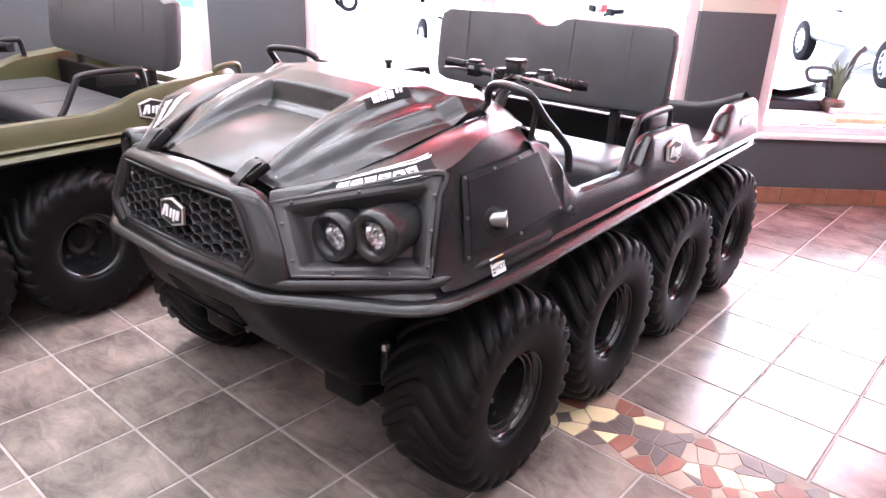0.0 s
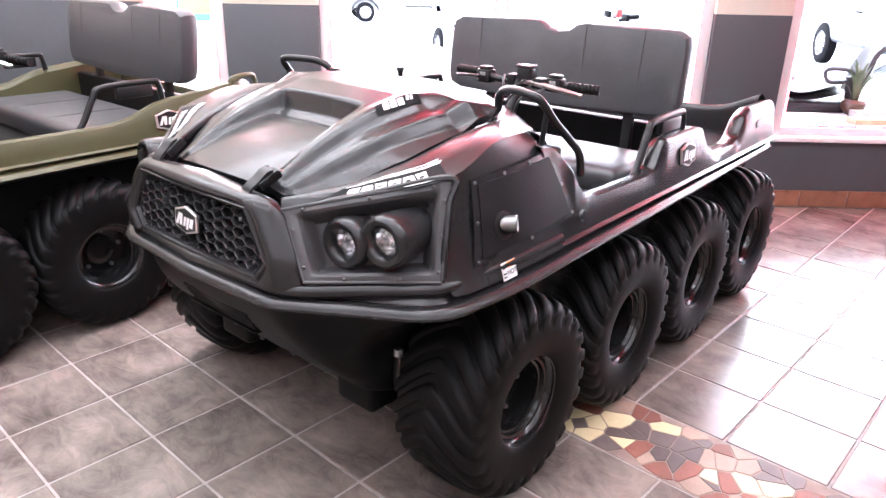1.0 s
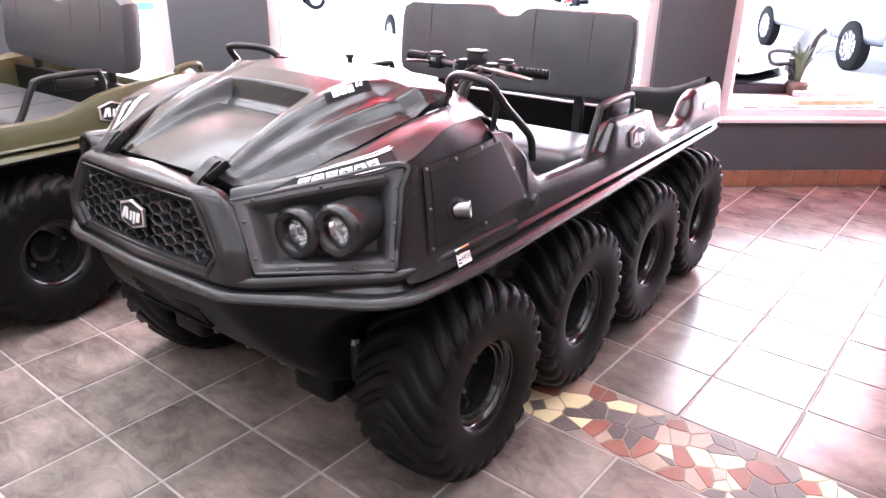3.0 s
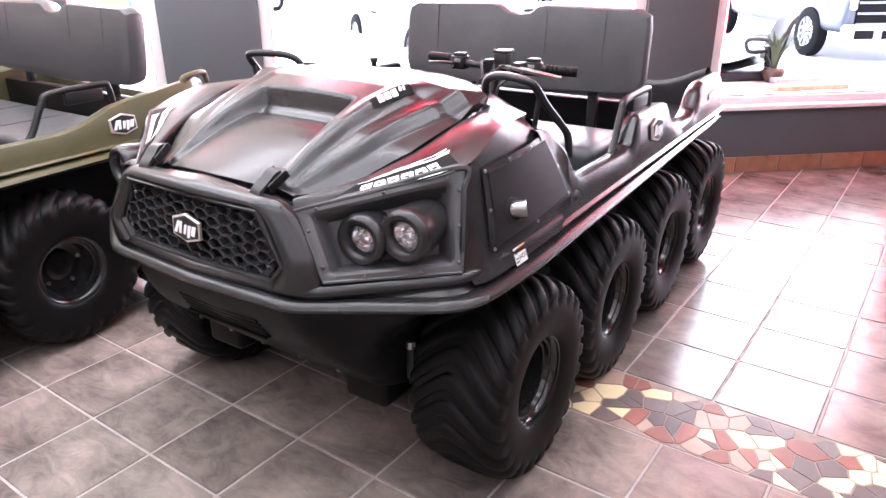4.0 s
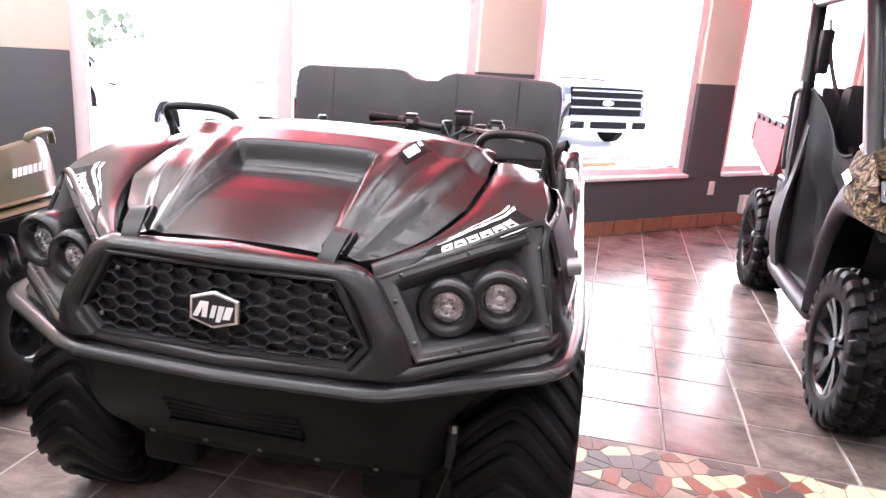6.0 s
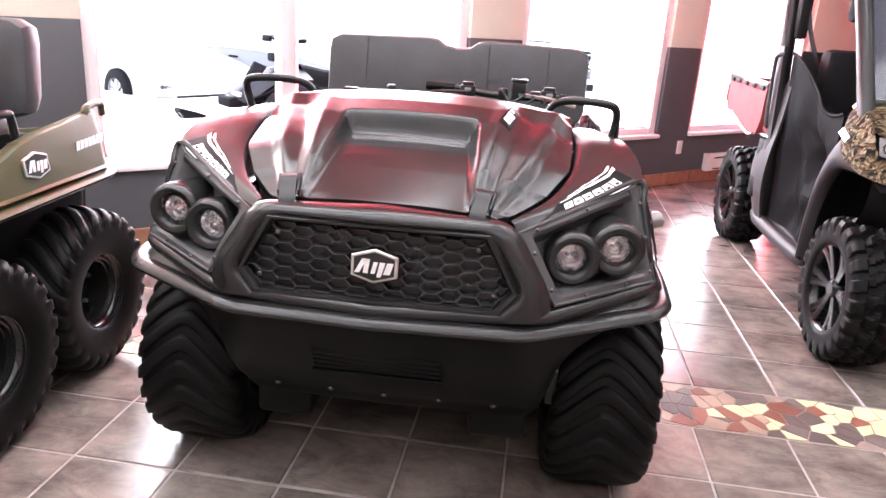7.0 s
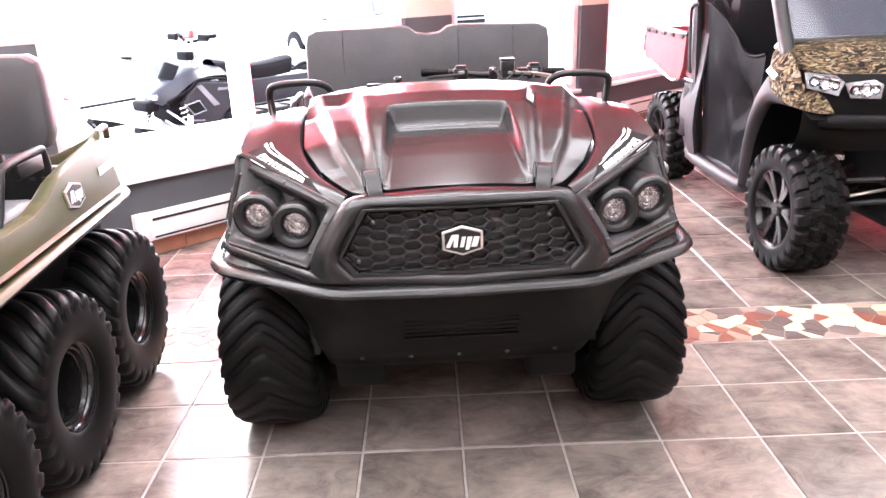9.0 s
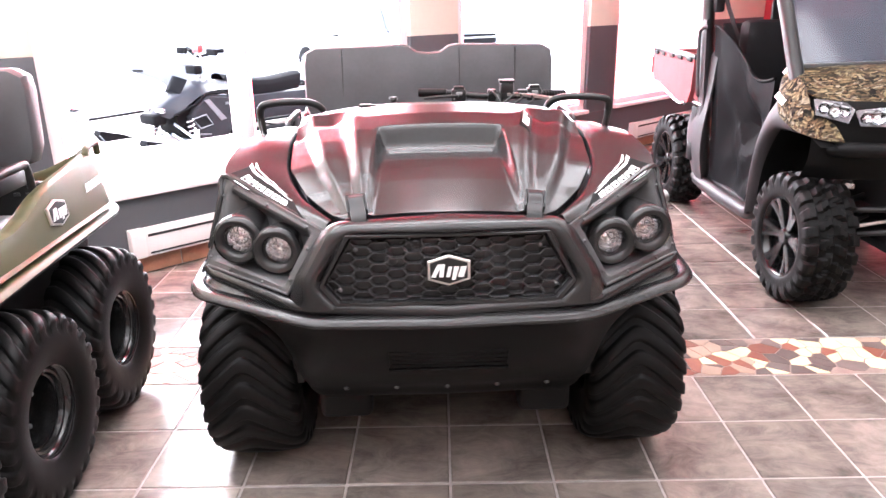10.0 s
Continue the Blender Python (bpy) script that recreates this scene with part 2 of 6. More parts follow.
def slate(name, lite, dark):
    """Cloudy slate-look glaze: streaks and blotches that differ from tile to tile."""
    m = bpy.data.materials.new(name)
    m.use_nodes = True
    N, L = m.node_tree.nodes, m.node_tree.links
    b = N["Principled BSDF"]
    b.inputs["Specular IOR Level"].default_value = 0.36
    tc, oi, add = N.new("ShaderNodeTexCoord"), N.new("ShaderNodeObjectInfo"), N.new("ShaderNodeVectorMath")
    geo = N.new("ShaderNodeNewGeometry")
    sc = N.new("ShaderNodeMath")
    sc.operation, sc.inputs[1].default_value = "MULTIPLY", 37.0
    L.new(oi.outputs["Random"], sc.inputs[0])
    comb = N.new("ShaderNodeCombineXYZ")
    for k in range(3):
        L.new(sc.outputs[0], comb.inputs[k])
    L.new(geo.outputs["Position"], add.inputs[0])
    L.new(comb.outputs[0], add.inputs[1])
    mp = N.new("ShaderNodeMapping")
    mp.inputs["Scale"].default_value = (6.0, 11.0, 6.0)
    mp.inputs["Rotation"].default_value = (0, 0, 0.5)
    L.new(add.outputs[0], mp.inputs["Vector"])
    n1, n2 = N.new("ShaderNodeTexNoise"), N.new("ShaderNodeTexNoise")
    n1.inputs["Scale"].default_value, n1.inputs["Detail"].default_value, n1.inputs["Distortion"].default_value = 1.0, 12, 1.6
    n1.inputs["Roughness"].default_value = 0.76
    n2.inputs["Scale"].default_value, n2.inputs["Detail"].default_value = 5.0, 4
    L.new(mp.outputs[0], n1.inputs["Vector"])
    L.new(add.outputs[0], n2.inputs["Vector"])
    avg = N.new("ShaderNodeMath")
    avg.operation = "ADD"
    L.new(n1.outputs[0], avg.inputs[0])
    L.new(n2.outputs[0], avg.inputs[1])
    rp = N.new("ShaderNodeValToRGB")
    rp.color_ramp.elements[0].position, rp.color_ramp.elements[0].color = 0.37, (*dark, 1)
    rp.color_ramp.elements[1].position, rp.color_ramp.elements[1].color = 0.64, (*lite, 1)
    hf = N.new("ShaderNodeMath")
    hf.operation, hf.inputs[1].default_value = "MULTIPLY", 0.5
    L.new(avg.outputs[0], hf.inputs[0])
    L.new(hf.outputs[0], rp.inputs[0])
    hsv, mr = N.new("ShaderNodeHueSaturation"), N.new("ShaderNodeMapRange")
    mr.inputs[3].default_value, mr.inputs[4].default_value = 0.88, 1.12
    L.new(oi.outputs["Random"], mr.inputs[0])
    L.new(mr.outputs[0], hsv.inputs["Value"])
    L.new(rp.outputs[0], hsv.inputs["Color"])
    L.new(hsv.outputs[0], b.inputs["Base Color"])
    rr = N.new("ShaderNodeMapRange")
    rr.inputs[3].default_value, rr.inputs[4].default_value = 0.12, 0.27
    L.new(n1.outputs[0], rr.inputs[0])
    L.new(rr.outputs[0], b.inputs["Roughness"])
    bp = N.new("ShaderNodeBump")
    bp.inputs["Strength"].default_value, bp.inputs["Distance"].default_value = 0.45, 0.002
    L.new(n1.outputs[0], bp.inputs["Height"])
    L.new(bp.outputs[0], b.inputs["Normal"])
    return m


M_TILE = slate("slate_tile", (0.295, 0.248, 0.216), (0.092, 0.079, 0.071))
M_GROUT = mat("grout", (0.34, 0.3, 0.28), 0.8, var=0.2, scale=20)
M_TERRA = mat("terracotta_tile", (0.3, 0.14, 0.085), 0.3, var=0.2, scale=12, bump=0.2, bscale=80, island=0.1)
M_CEIL = mat("pale_ceiling", (0.72, 0.66, 0.6), 0.8, var=0.06, scale=2)
M_TAUPE = mat("taupe_paint", (0.62, 0.55, 0.5), 0.6, var=0.05, scale=3, bump=0.15, bscale=250)
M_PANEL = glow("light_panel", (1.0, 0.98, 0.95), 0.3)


# ---- the showroom ----
G = 0.31          # floor tile with its joint
SILL, SPLIT, TOP = 0.45, 1.15, 2.02
PILLARS = [(-4.2, -1.5), (-1.03, -0.48), (1.81, 2.26), (3.83, 4.24), (5.9, 7.2)]
OPENINGS = [(-1.5, -1.03), (-0.48, 1.81), (2.26, 3.83), (4.24, 5.9)]
WT = 0.16         # wall thickness

wall = thing("wall_north", "charcoal and cream painted showroom wall with wide windows", "wall", WALL, kind="structure")
part("lower_wall", rbox(-4.2, 7.2, 0, WT, 0, SILL - 0.03, 0), M_WALL, wall, "charcoal painted lower wall")
for a, b in PILLARS:
    part("pier_base", rbox(a, b, 0, WT, SILL - 0.03, SPLIT, 0.004), M_WALL, wall, "charcoal painted pier")
    part("pier_top", rbox(a, b, 0, WT, SPLIT, TOP, 0.004), M_CREAM, wall, "cream painted upper pier")
# Unseen: split into red and cream to steer what the hood reflects.
part("lintel", rbox(-0.5, 7.2, 0.002, WT - 0.002, TOP, 3.2, 0), M_REDPAINT, wall, "unseen band over the windows, red added for the hood's reflections")
part("lintel", rbox(-4.2, -0.5, 0.002, WT - 0.002, TOP, 3.2, 0), M_CREAM, wall, "unseen upper wall, cream added for pale hood reflections")

for n, (a, b) in enumerate(OPENINGS):
    w = thing("window_%d" % (n + 1), "wide shop window with white frame and red light strip", "window", WALL, kind="structure")
    part("window_sill", rbox(a, b, -0.035, WT + 0.05, SILL - 0.03, SILL, 0.006), M_SILL, w, "pale window sill")
    for x in (a, b - 0.07):
        part("window_frame", rbox(x, x + 0.07, 0.03, WT - 0.03, SILL, TOP, 0.005), M_FRAME, w)
    part("window_frame", rbox(a + 0.07, b - 0.07, 0.03, WT - 0.03, TOP - 0.07, TOP, 0.005), M_FRAME, w)
    part("window_frame", rbox(a + 0.07, b - 0.07, 0.03, WT - 0.03, SILL, SILL + 0.05, 0.005), M_FRAME, w)
    if n == 1:
        part("mullion", rbox(0.53, 0.62, 0.03, WT - 0.03, SILL + 0.05, TOP - 0.07, 0.005), M_FRAME, w)
    ends = [a + 0.075, b - 0.075] + ([0.525, 0.625] if n == 1 else [])
    part("light_strip", rbox(a + 0.08, b - 0.08, 0.02, 0.034, TOP - 0.085, TOP - 0.07, 0), M_RED, w, "red glowing light strip")
    # Unseen glowing tubes, added to put red into the hood's reflections.
    for z in (0.12, 0.27, 0.42) if n else ():
        part("added_red_tube", tube([(a + 0.05, -0.022, TOP + z), (b - 0.05, -0.022, TOP + z)], 0.013, 10), M_NEON, w, "unseen red glowing tube added for red hood reflections")
    for x in ends:
        part("light_strip", rbox(x - 0.005, x + 0.005, 0.035, 0.05, SILL + 0.05, TOP - 0.08, 0), M_RED, w, "red glowing light strip")

# terracotta skirting tiles along the wall
skirt = thing("baseboard", "terracotta tile skirting along the wall", "baseboard", WALL, kind="structure")
part("mortar", rbox(-4.2, 7.2, -0.008, -0.001, 0.0, 0.106, 0), M_GROUT, skirt)
_me = data("skirting_tile", rbox(0.003, 0.302, -0.016, -0.004, 0.003, 0.108, 0.003, 1), M_TERRA)
for i in range(37):
    put("skirting_tile", _me, skirt, Matrix.Translation((-4.2 + i * 0.305, 0, 0)))

# floor: slate-look tiles with a band of broken-tile mosaic between two rows
floor = thing("floor", "brown slate tile floor with a crazy-paving mosaic band", "floor", kind="structure")
part("mortar_bed", rbox(-9, 12, -9, 9, -0.05, -0.003, 0), M_GROUT, floor, "pale grout")
_tile = data("tile", rbox(0.004, G - 0.004, 0.004, G - 0.004, -0.02, 0, 0.003, 1), M_TILE)


def inside(x, y):
    p = WALL.inverted() @ Vector((x, y, 0))
    return p.y < 0.2


_rest = []
for i in range(-16, 30):
    for j in range(-16, 26):
        if j == 1:
            continue
        x, y = (i + (0.19 if j >= 2 else 0)) * G, j * G
        if not inside(x, y + G) and not inside(x + G, y):
            continue
        if -8 <= i <= 8 and -6 <= j <= 11:
            put("tile", _tile, floor, Matrix.Translation((x, y, 0)))
        else:
            _rest.append(xf(rbox(0.004, G - 0.004, 0.004, G - 0.004, -0.02, 0, 0, 1), Matrix.Translation((x, y, 0))))
tagged(part("outer_tiles", join(*_rest), M_TILE, floor), kind="stuff")


def cells(x0, x1, y0, y1, step, seed):
    """Irregular shards that fill a rectangle."""
    rnd = random.Random(seed)
    pts = []
    nx, ny = int((x1 - x0) / step), max(2, int((y1 - y0) / step))
    for i in range(-1, nx + 1):
        for j in range(-1, ny + 1):
            pts.append((x0 + (i + 0.5 + rnd.uniform(-0.48, 0.48)) * (x1 - x0) / nx, y0 + (j + 0.5 + rnd.uniform(-0.48, 0.48)) * (y1 - y0) / ny))
    pts = [p for p in pts if rnd.random() > 0.2]
    pts += [(rnd.uniform(x0, x1), rnd.uniform(y0, y1)) for _ in range(nx * ny // 4)]
    out = []
    for p in pts:
        if not (x0 < p[0] < x1 and y0 < p[1] < y1):
            continue
        poly = [(x0, y0), (x1, y0), (x1, y1), (x0, y1)]
        for q in pts:
            if q is p or abs(q[0] - p[0]) > step * 4:
                continue
            mx, my, dx, dy = (p[0] + q[0]) / 2, (p[1] + q[1]) / 2, q[0] - p[0], q[1] - p[1]
            res = []
            for k in range(len(poly)):
                a, b = poly[k], poly[(k + 1) % len(poly)]
                da = (a[0] - mx) * dx + (a[1] - my) * dy
                db = (b[0] - mx) * dx + (b[1] - my) * dy
                if da <= 0:
                    res.append(a)
                if (da < 0 < db) or (db < 0 < da):
                    t = da / (da - db)
                    res.append((a[0] + (b[0] - a[0]) * t, a[1] + (b[1] - a[1]) * t))
            poly = res
            if len(poly) < 3:
                break
        if len(poly) >= 3:
            out.append(poly)
    return out


M_SHARDS = [mat("cream_shard", (0.7, 0.6, 0.36), 0.45, spec=0.25, var=0.08, island=0.08), mat("red_shard", (0.22, 0.085, 0.058), 0.45, spec=0.25, var=0.2, island=0.2),
            mat("grey_shard", (0.125, 0.1, 0.092), 0.45, spec=0.25, var=0.2, island=0.2), mat("buff_shard", (0.36, 0.26, 0.2), 0.45, spec=0.25, var=0.15, island=0.15)]
M_DGROUT = mat("brown_grout", (0.26, 0.2, 0.17), 0.8, var=0.2, scale=20)
mosaic = thing("mosaic_band", "crazy-paving band of cream, red and grey tile shards", "floor", kind="structure")
part("mortar_band", rbox(-2.6, 3.9, G + 0.003, 2 * G - 0.003, -0.006, -0.0018, 0), M_DGROUT, mosaic, "brown grout")
_rnd = random.Random(5)
for poly in cells(-2.6, 3.9, G + 0.006, 2 * G - 0.006, 0.064, 3):
    cx, cy = sum(p[0] for p in poly) / len(poly), sum(p[1] for p in poly) / len(poly)
    sh = []
    for x, y in poly:
        d = math.hypot(x - cx, y - cy)
        k = max(0.3, 1 - 0.003 / max(d, 0.01))
        sh.append((cx + (x - cx) * k, cy + (y - cy) * k))
    m = M_SHARDS[_rnd.choices((0, 1, 2, 3), (0.34, 0.24, 0.22, 0.2))[0]]
    part("shard", prism(sh, 0.012, Matrix.Translation((0, 0, -0.012)), 0.0012), m, mosaic, smooth=0)

# electric baseboard heaters and a wall outlet
M_HEAT = mat("white_enamel", (0.78, 0.76, 0.74), 0.35, var=0.04)
M_SLOTSHADE = mat("slot_shade", (0.02, 0.02, 0.02), 0.6)
for u0, u1 in ((-0.2, 1.35), (4.52, 5.75)):
    h = thing("baseboard_heater", "long white electric baseboard heater on the wall", "heater", WALL @ Matrix.Translation((u0, 0, 0.1)), "baseboard heaters")
    L = u1 - u0
    part("case", rbox(0, L, -0.055, -0.002, 0, 0.15, 0.006), M_HEAT, h)
    # Dark slabs on the closed case stand for the shade inside the slots.
    part("upper_slot", rbox(0.09, L - 0.02, -0.058, -0.05, 0.108, 0.122, 0.001), M_SLOTSHADE, h)
    part("lower_slot", rbox(0.09, L - 0.02, -0.058, -0.05, 0.012, 0.022, 0.001), M_SLOTSHADE, h)
    part("end_cap", rbox(-0.002, 0.075, -0.059, -0.002, -0.002, 0.153, 0.006), M_HEAT, h)
outlet = thing("wall_outlet", "white plastic wall outlet plate", "outlet", WALL @ Matrix.Translation((4.15, 0, 0.325)))
part("plate", rbox(-0.035, 0.035, -0.008, -0.001, -0.057, 0.057, 0.003), M_HEAT, outlet)
for z in (-0.02, 0.02):
    part("socket", rbox(-0.016, 0.016, -0.0095, -0.007, z - 0.013, z + 0.013, 0.002), M_SILL, outlet)

# the closed rest of the room
room = thing("room_shell", "plain taupe walls and pale ceiling of the showroom", "wall", WALL, kind="structure")
part("ceiling", rbox(-4.2, 1.4, -9, -0.85, 3.2, 3.3, 0), M_CEIL, room)
part("ceiling", rbox(1.4, 7.2, -9, -2.1, 3.2, 3.3, 0), M_CEIL, room)
part("ceiling", rbox(-4.2, -0.5, -0.85, WT, 3.2, 3.3, 0), M_CEIL, room)
# Unseen red soffit, added and widened so hood and fender reflect dark red.
part("soffit", rbox(1.4, 7.2, -2.1, -0.85, 3.18, 3.3, 0), M_REDPAINT, room, "unseen red soffit added for reflections in the bodywork")
part("soffit", rbox(-0.5, 7.2, -0.85, WT, 3.18, 3.3, 0), M_REDPAINT, room, "unseen red soffit added for reflections in the bodywork")
part("side_wall", rbox(-4.3, -4.2, -9, WT, 0, 3.2, 0), M_TAUPE, room)
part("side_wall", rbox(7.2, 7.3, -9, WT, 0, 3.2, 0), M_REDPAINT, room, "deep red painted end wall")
part("back_wall", rbox(-4.3, 7.3, -9.1, -9, 0, 3.2, 0), M_TAUPE, room)

# daylight in the openings
for a, b in OPENINGS[:3]:
    area("window_daylight", WALL @ Matrix.Translation(((a + b) / 2, WT + 0.1, 1.73)) @ pose(0, 0, 0, -90, 0, 0), b - a - 0.1, 0.5, 2.8 * (b - a), (1.0, 0.96, 0.97))

# recessed ceiling light panels, unseen, laid out to brighten the bodywork's reflections
# The two at y -0.6 are added to wash the upper wall.
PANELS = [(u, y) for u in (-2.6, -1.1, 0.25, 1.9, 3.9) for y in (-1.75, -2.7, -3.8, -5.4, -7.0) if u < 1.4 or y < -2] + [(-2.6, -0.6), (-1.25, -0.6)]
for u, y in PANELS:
    f = thing("ceiling_light", "unseen recessed ceiling light panel placed for the bodywork's reflections", "lamp", WALL @ Matrix.Translation((u, y, 3.2)), "ceiling lights")
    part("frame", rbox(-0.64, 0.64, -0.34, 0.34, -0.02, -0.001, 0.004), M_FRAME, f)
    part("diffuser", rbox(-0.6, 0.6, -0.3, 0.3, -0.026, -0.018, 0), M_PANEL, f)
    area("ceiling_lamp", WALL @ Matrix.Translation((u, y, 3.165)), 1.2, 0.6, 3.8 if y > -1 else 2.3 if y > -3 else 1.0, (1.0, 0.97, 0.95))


# ---- the eight-wheeled amphibious vehicle ----
def lin(x, xs, ys):
    return float(np.interp(x, xs, ys))


def sstep(a, b, x):
    t = min(1.0, max(0.0, (x - a) / (b - a)))
    return t * t * (3 - 2 * t)


def text_vf(s, size, depth=0.0008, shear=0.0):
    c = bpy.data.curves.new("writing", "FONT")
    c.body, c.size, c.extrude, c.align_x, c.align_y, c.shear = s, size, depth, "CENTER", "CENTER", shear
    o = bpy.data.objects.new("writing", c)
    scene.collection.objects.link(o)
    me = bpy.data.meshes.new_from_object(o.evaluated_get(bpy.context.evaluated_depsgraph_get()))
    vf = [tuple(v.co) for v in me.vertices], [tuple(p.vertices) for p in me.polygons]
    bpy.data.objects.remove(o)
    bpy.data.curves.remove(c)
    bpy.data.meshes.remove(me)
    return vf


def basis(o, ex, n):
    """A frame at o with x along ex and z along n."""
    n = Vector(n).normalized()
    ex = Vector(ex)
    ex = (ex - n * ex.dot(n)).normalized()
    ey = n.cross(ex)
    return Matrix(((ex.x, ey.x, n.x, o[0]), (ex.y, ey.y, n.y, o[1]), (ex.z, ey.z, n.z, o[2]), (0, 0, 0, 1)))


R_T = 0.292
TYRE = [(0.118, 0.128), (0.136, 0.134), (0.149, 0.165), (0.154, 0.2), (0.15, 0.232), (0.137, 0.258), (0.11, 0.271), (0.06, 0.277), (0.0, 0.279)]


def tyre_vf():
    """Balloon tyre with chevron lugs raised out of one skin, axle along x."""
    prof = TYRE + [(-a, r) for a, r in reversed(TYRE[:-1])]
    ring = crom([Vector((a, r, 0)) for a, r in prof], 49)
    lugs = 25
    step = [(0.0, 0), (0.26, 0.0), (0.33, 0.75), (0.40, 1.0), (0.78, 0.9), (0.88, 0.72), (0.93, 0.15), (0.97, 0.0)]
    rows = []
    for i in range(lugs * len(step) + 1):
        ph, up = step[i % len(step)]
        t0 = 2 * math.pi * (i // len(step) + ph) / lugs
        row = []
        for p in ring:
            sa = abs(p.x) / 0.153
            crown = sstep(0.222, 0.246, p.y)
            h = 0.0115 * crown * up + 0.003 * math.exp(-((p.y - 0.205) / 0.0035) ** 2) * (1 if abs(p.x) > 0.13 else 0)
            t = t0 - 0.44 * (0.35 * sa + 0.65 * sa ** 1.5) * sstep(0.16, 0.235, p.y) + (0.03 if p.x < -0.004 else 0) * crown
            k = 1 + h / p.y
            out = 0.006 * crown * up * sstep(0.11, 0.15, abs(p.x))
            row.append((p.x + math.copysign(out, p.x), -p.y * k * math.cos(t), p.y * k * math.sin(t)))
        rows.append(row)
    return grid(rows)


RIM = [(0.1, 0.0), (0.127, 0.118), (0.136, 0.124), (0.137, 0.118), (0.128, 0.112), (0.121, 0.108), (0.117, 0.098), (0.110, 0.096), (0.106, 0.084), (0.100, 0.082), (0.097, 0.05), (0.1, 0.04), (0.095, 0.018), (0.06, 0.012), (0.055, 0.028), (0.035, 0.03), (0.032, 0.014), (0.0, 0.014)]


def rim_vf():
    prof = RIM[1:]
    n = 40
    return grid([[(a, -r * math.cos(2 * math.pi * i / n), r * math.sin(2 * math.pi * i / n)) for r, a in prof] for i in range(n + 1)])


TYRE_ME = data("tyre", xf(tyre_vf(), Matrix.Diagonal((0.92, 1, 1, 1))), M_TYRE, 50)
RIM_ME = data("rim", rim_vf(), M_RIM, 40)
RIMM_ME = data("rim", mirror(rim_vf()), M_RIM, 40)
NUT_ME = data("wheel_nut", lathe([(0, 0.014), (0.006, 0.014), (0.008, 0.01), (0.008, 0)], 6), M_METAL, 30)
BOLT_ME = data("bolt", lathe([(0, 0.004), (0.003, 0.003), (0.0045, 0.0016), (0.005, 0)], 10), M_BOLT, 40)


def wheel(v, x, y, z, spin):
    """Tyre on a dished black rim with wheel nuts."""
    side = 1 if x > 0 else -1
    t = put("wheel", TYRE_ME, v, pose(x, y, z, spin))
    put("rim", RIM_ME if side > 0 else RIMM_ME, t)
    for k in range(5):
        a = 2 * math.pi * k / 5
        put("wheel_nut", NUT_ME, t, pose(side * 0.016, 0.078 * math.cos(a), 0.078 * math.sin(a), 0, side * 90, 0))


LIP = [(0, -0.606), (0.325, -0.589), (0.664, -0.372), (0.686, -0.12), (0.674, 0.4), (0.66, 1.2), (0.648, 1.80), (0.60, 1.955), (0, 1.97)]
LIP_R = [0.045, 0.085, 0.1, 0.2, 0.2, 0.12, 0.1]


def lip_z(y):
    return 0.662 + 0.012 * max(0.0, y)


def side_top(y):
    return lin(y, (0.10, 0.16, 0.20, 0.245, 0.29, 0.34, 0.66, 0.71, 0.755, 0.79, 1.04, 1.09, 1.15, 1.2, 1.4, 1.46, 1.52, 1.58, 1.84, 1.89, 1.95),
               (0.955, 0.945, 0.90, 0.83, 0.79, 0.78, 0.775, 0.785, 0.845, 0.872, 0.872, 0.865, 0.79, 0.765, 0.755, 0.775, 0.845, 0.872, 0.872, 0.845, 0.72))


def hood_xs(y):
    return lin(y, (-0.49, -0.47, -0.44, -0.36, -0.22, -0.05, 0.13), (0.245, 0.272, 0.295, 0.352, 0.405, 0.42, 0.418))


def edge(a, b, x):
    """A straight ramp from 0 to 1 with short rounded ends."""
    t = min(1.0, max(0.0, (x - a) / (b - a)))
    return 0.6 * t + 0.4 * t * t * (3 - 2 * t)


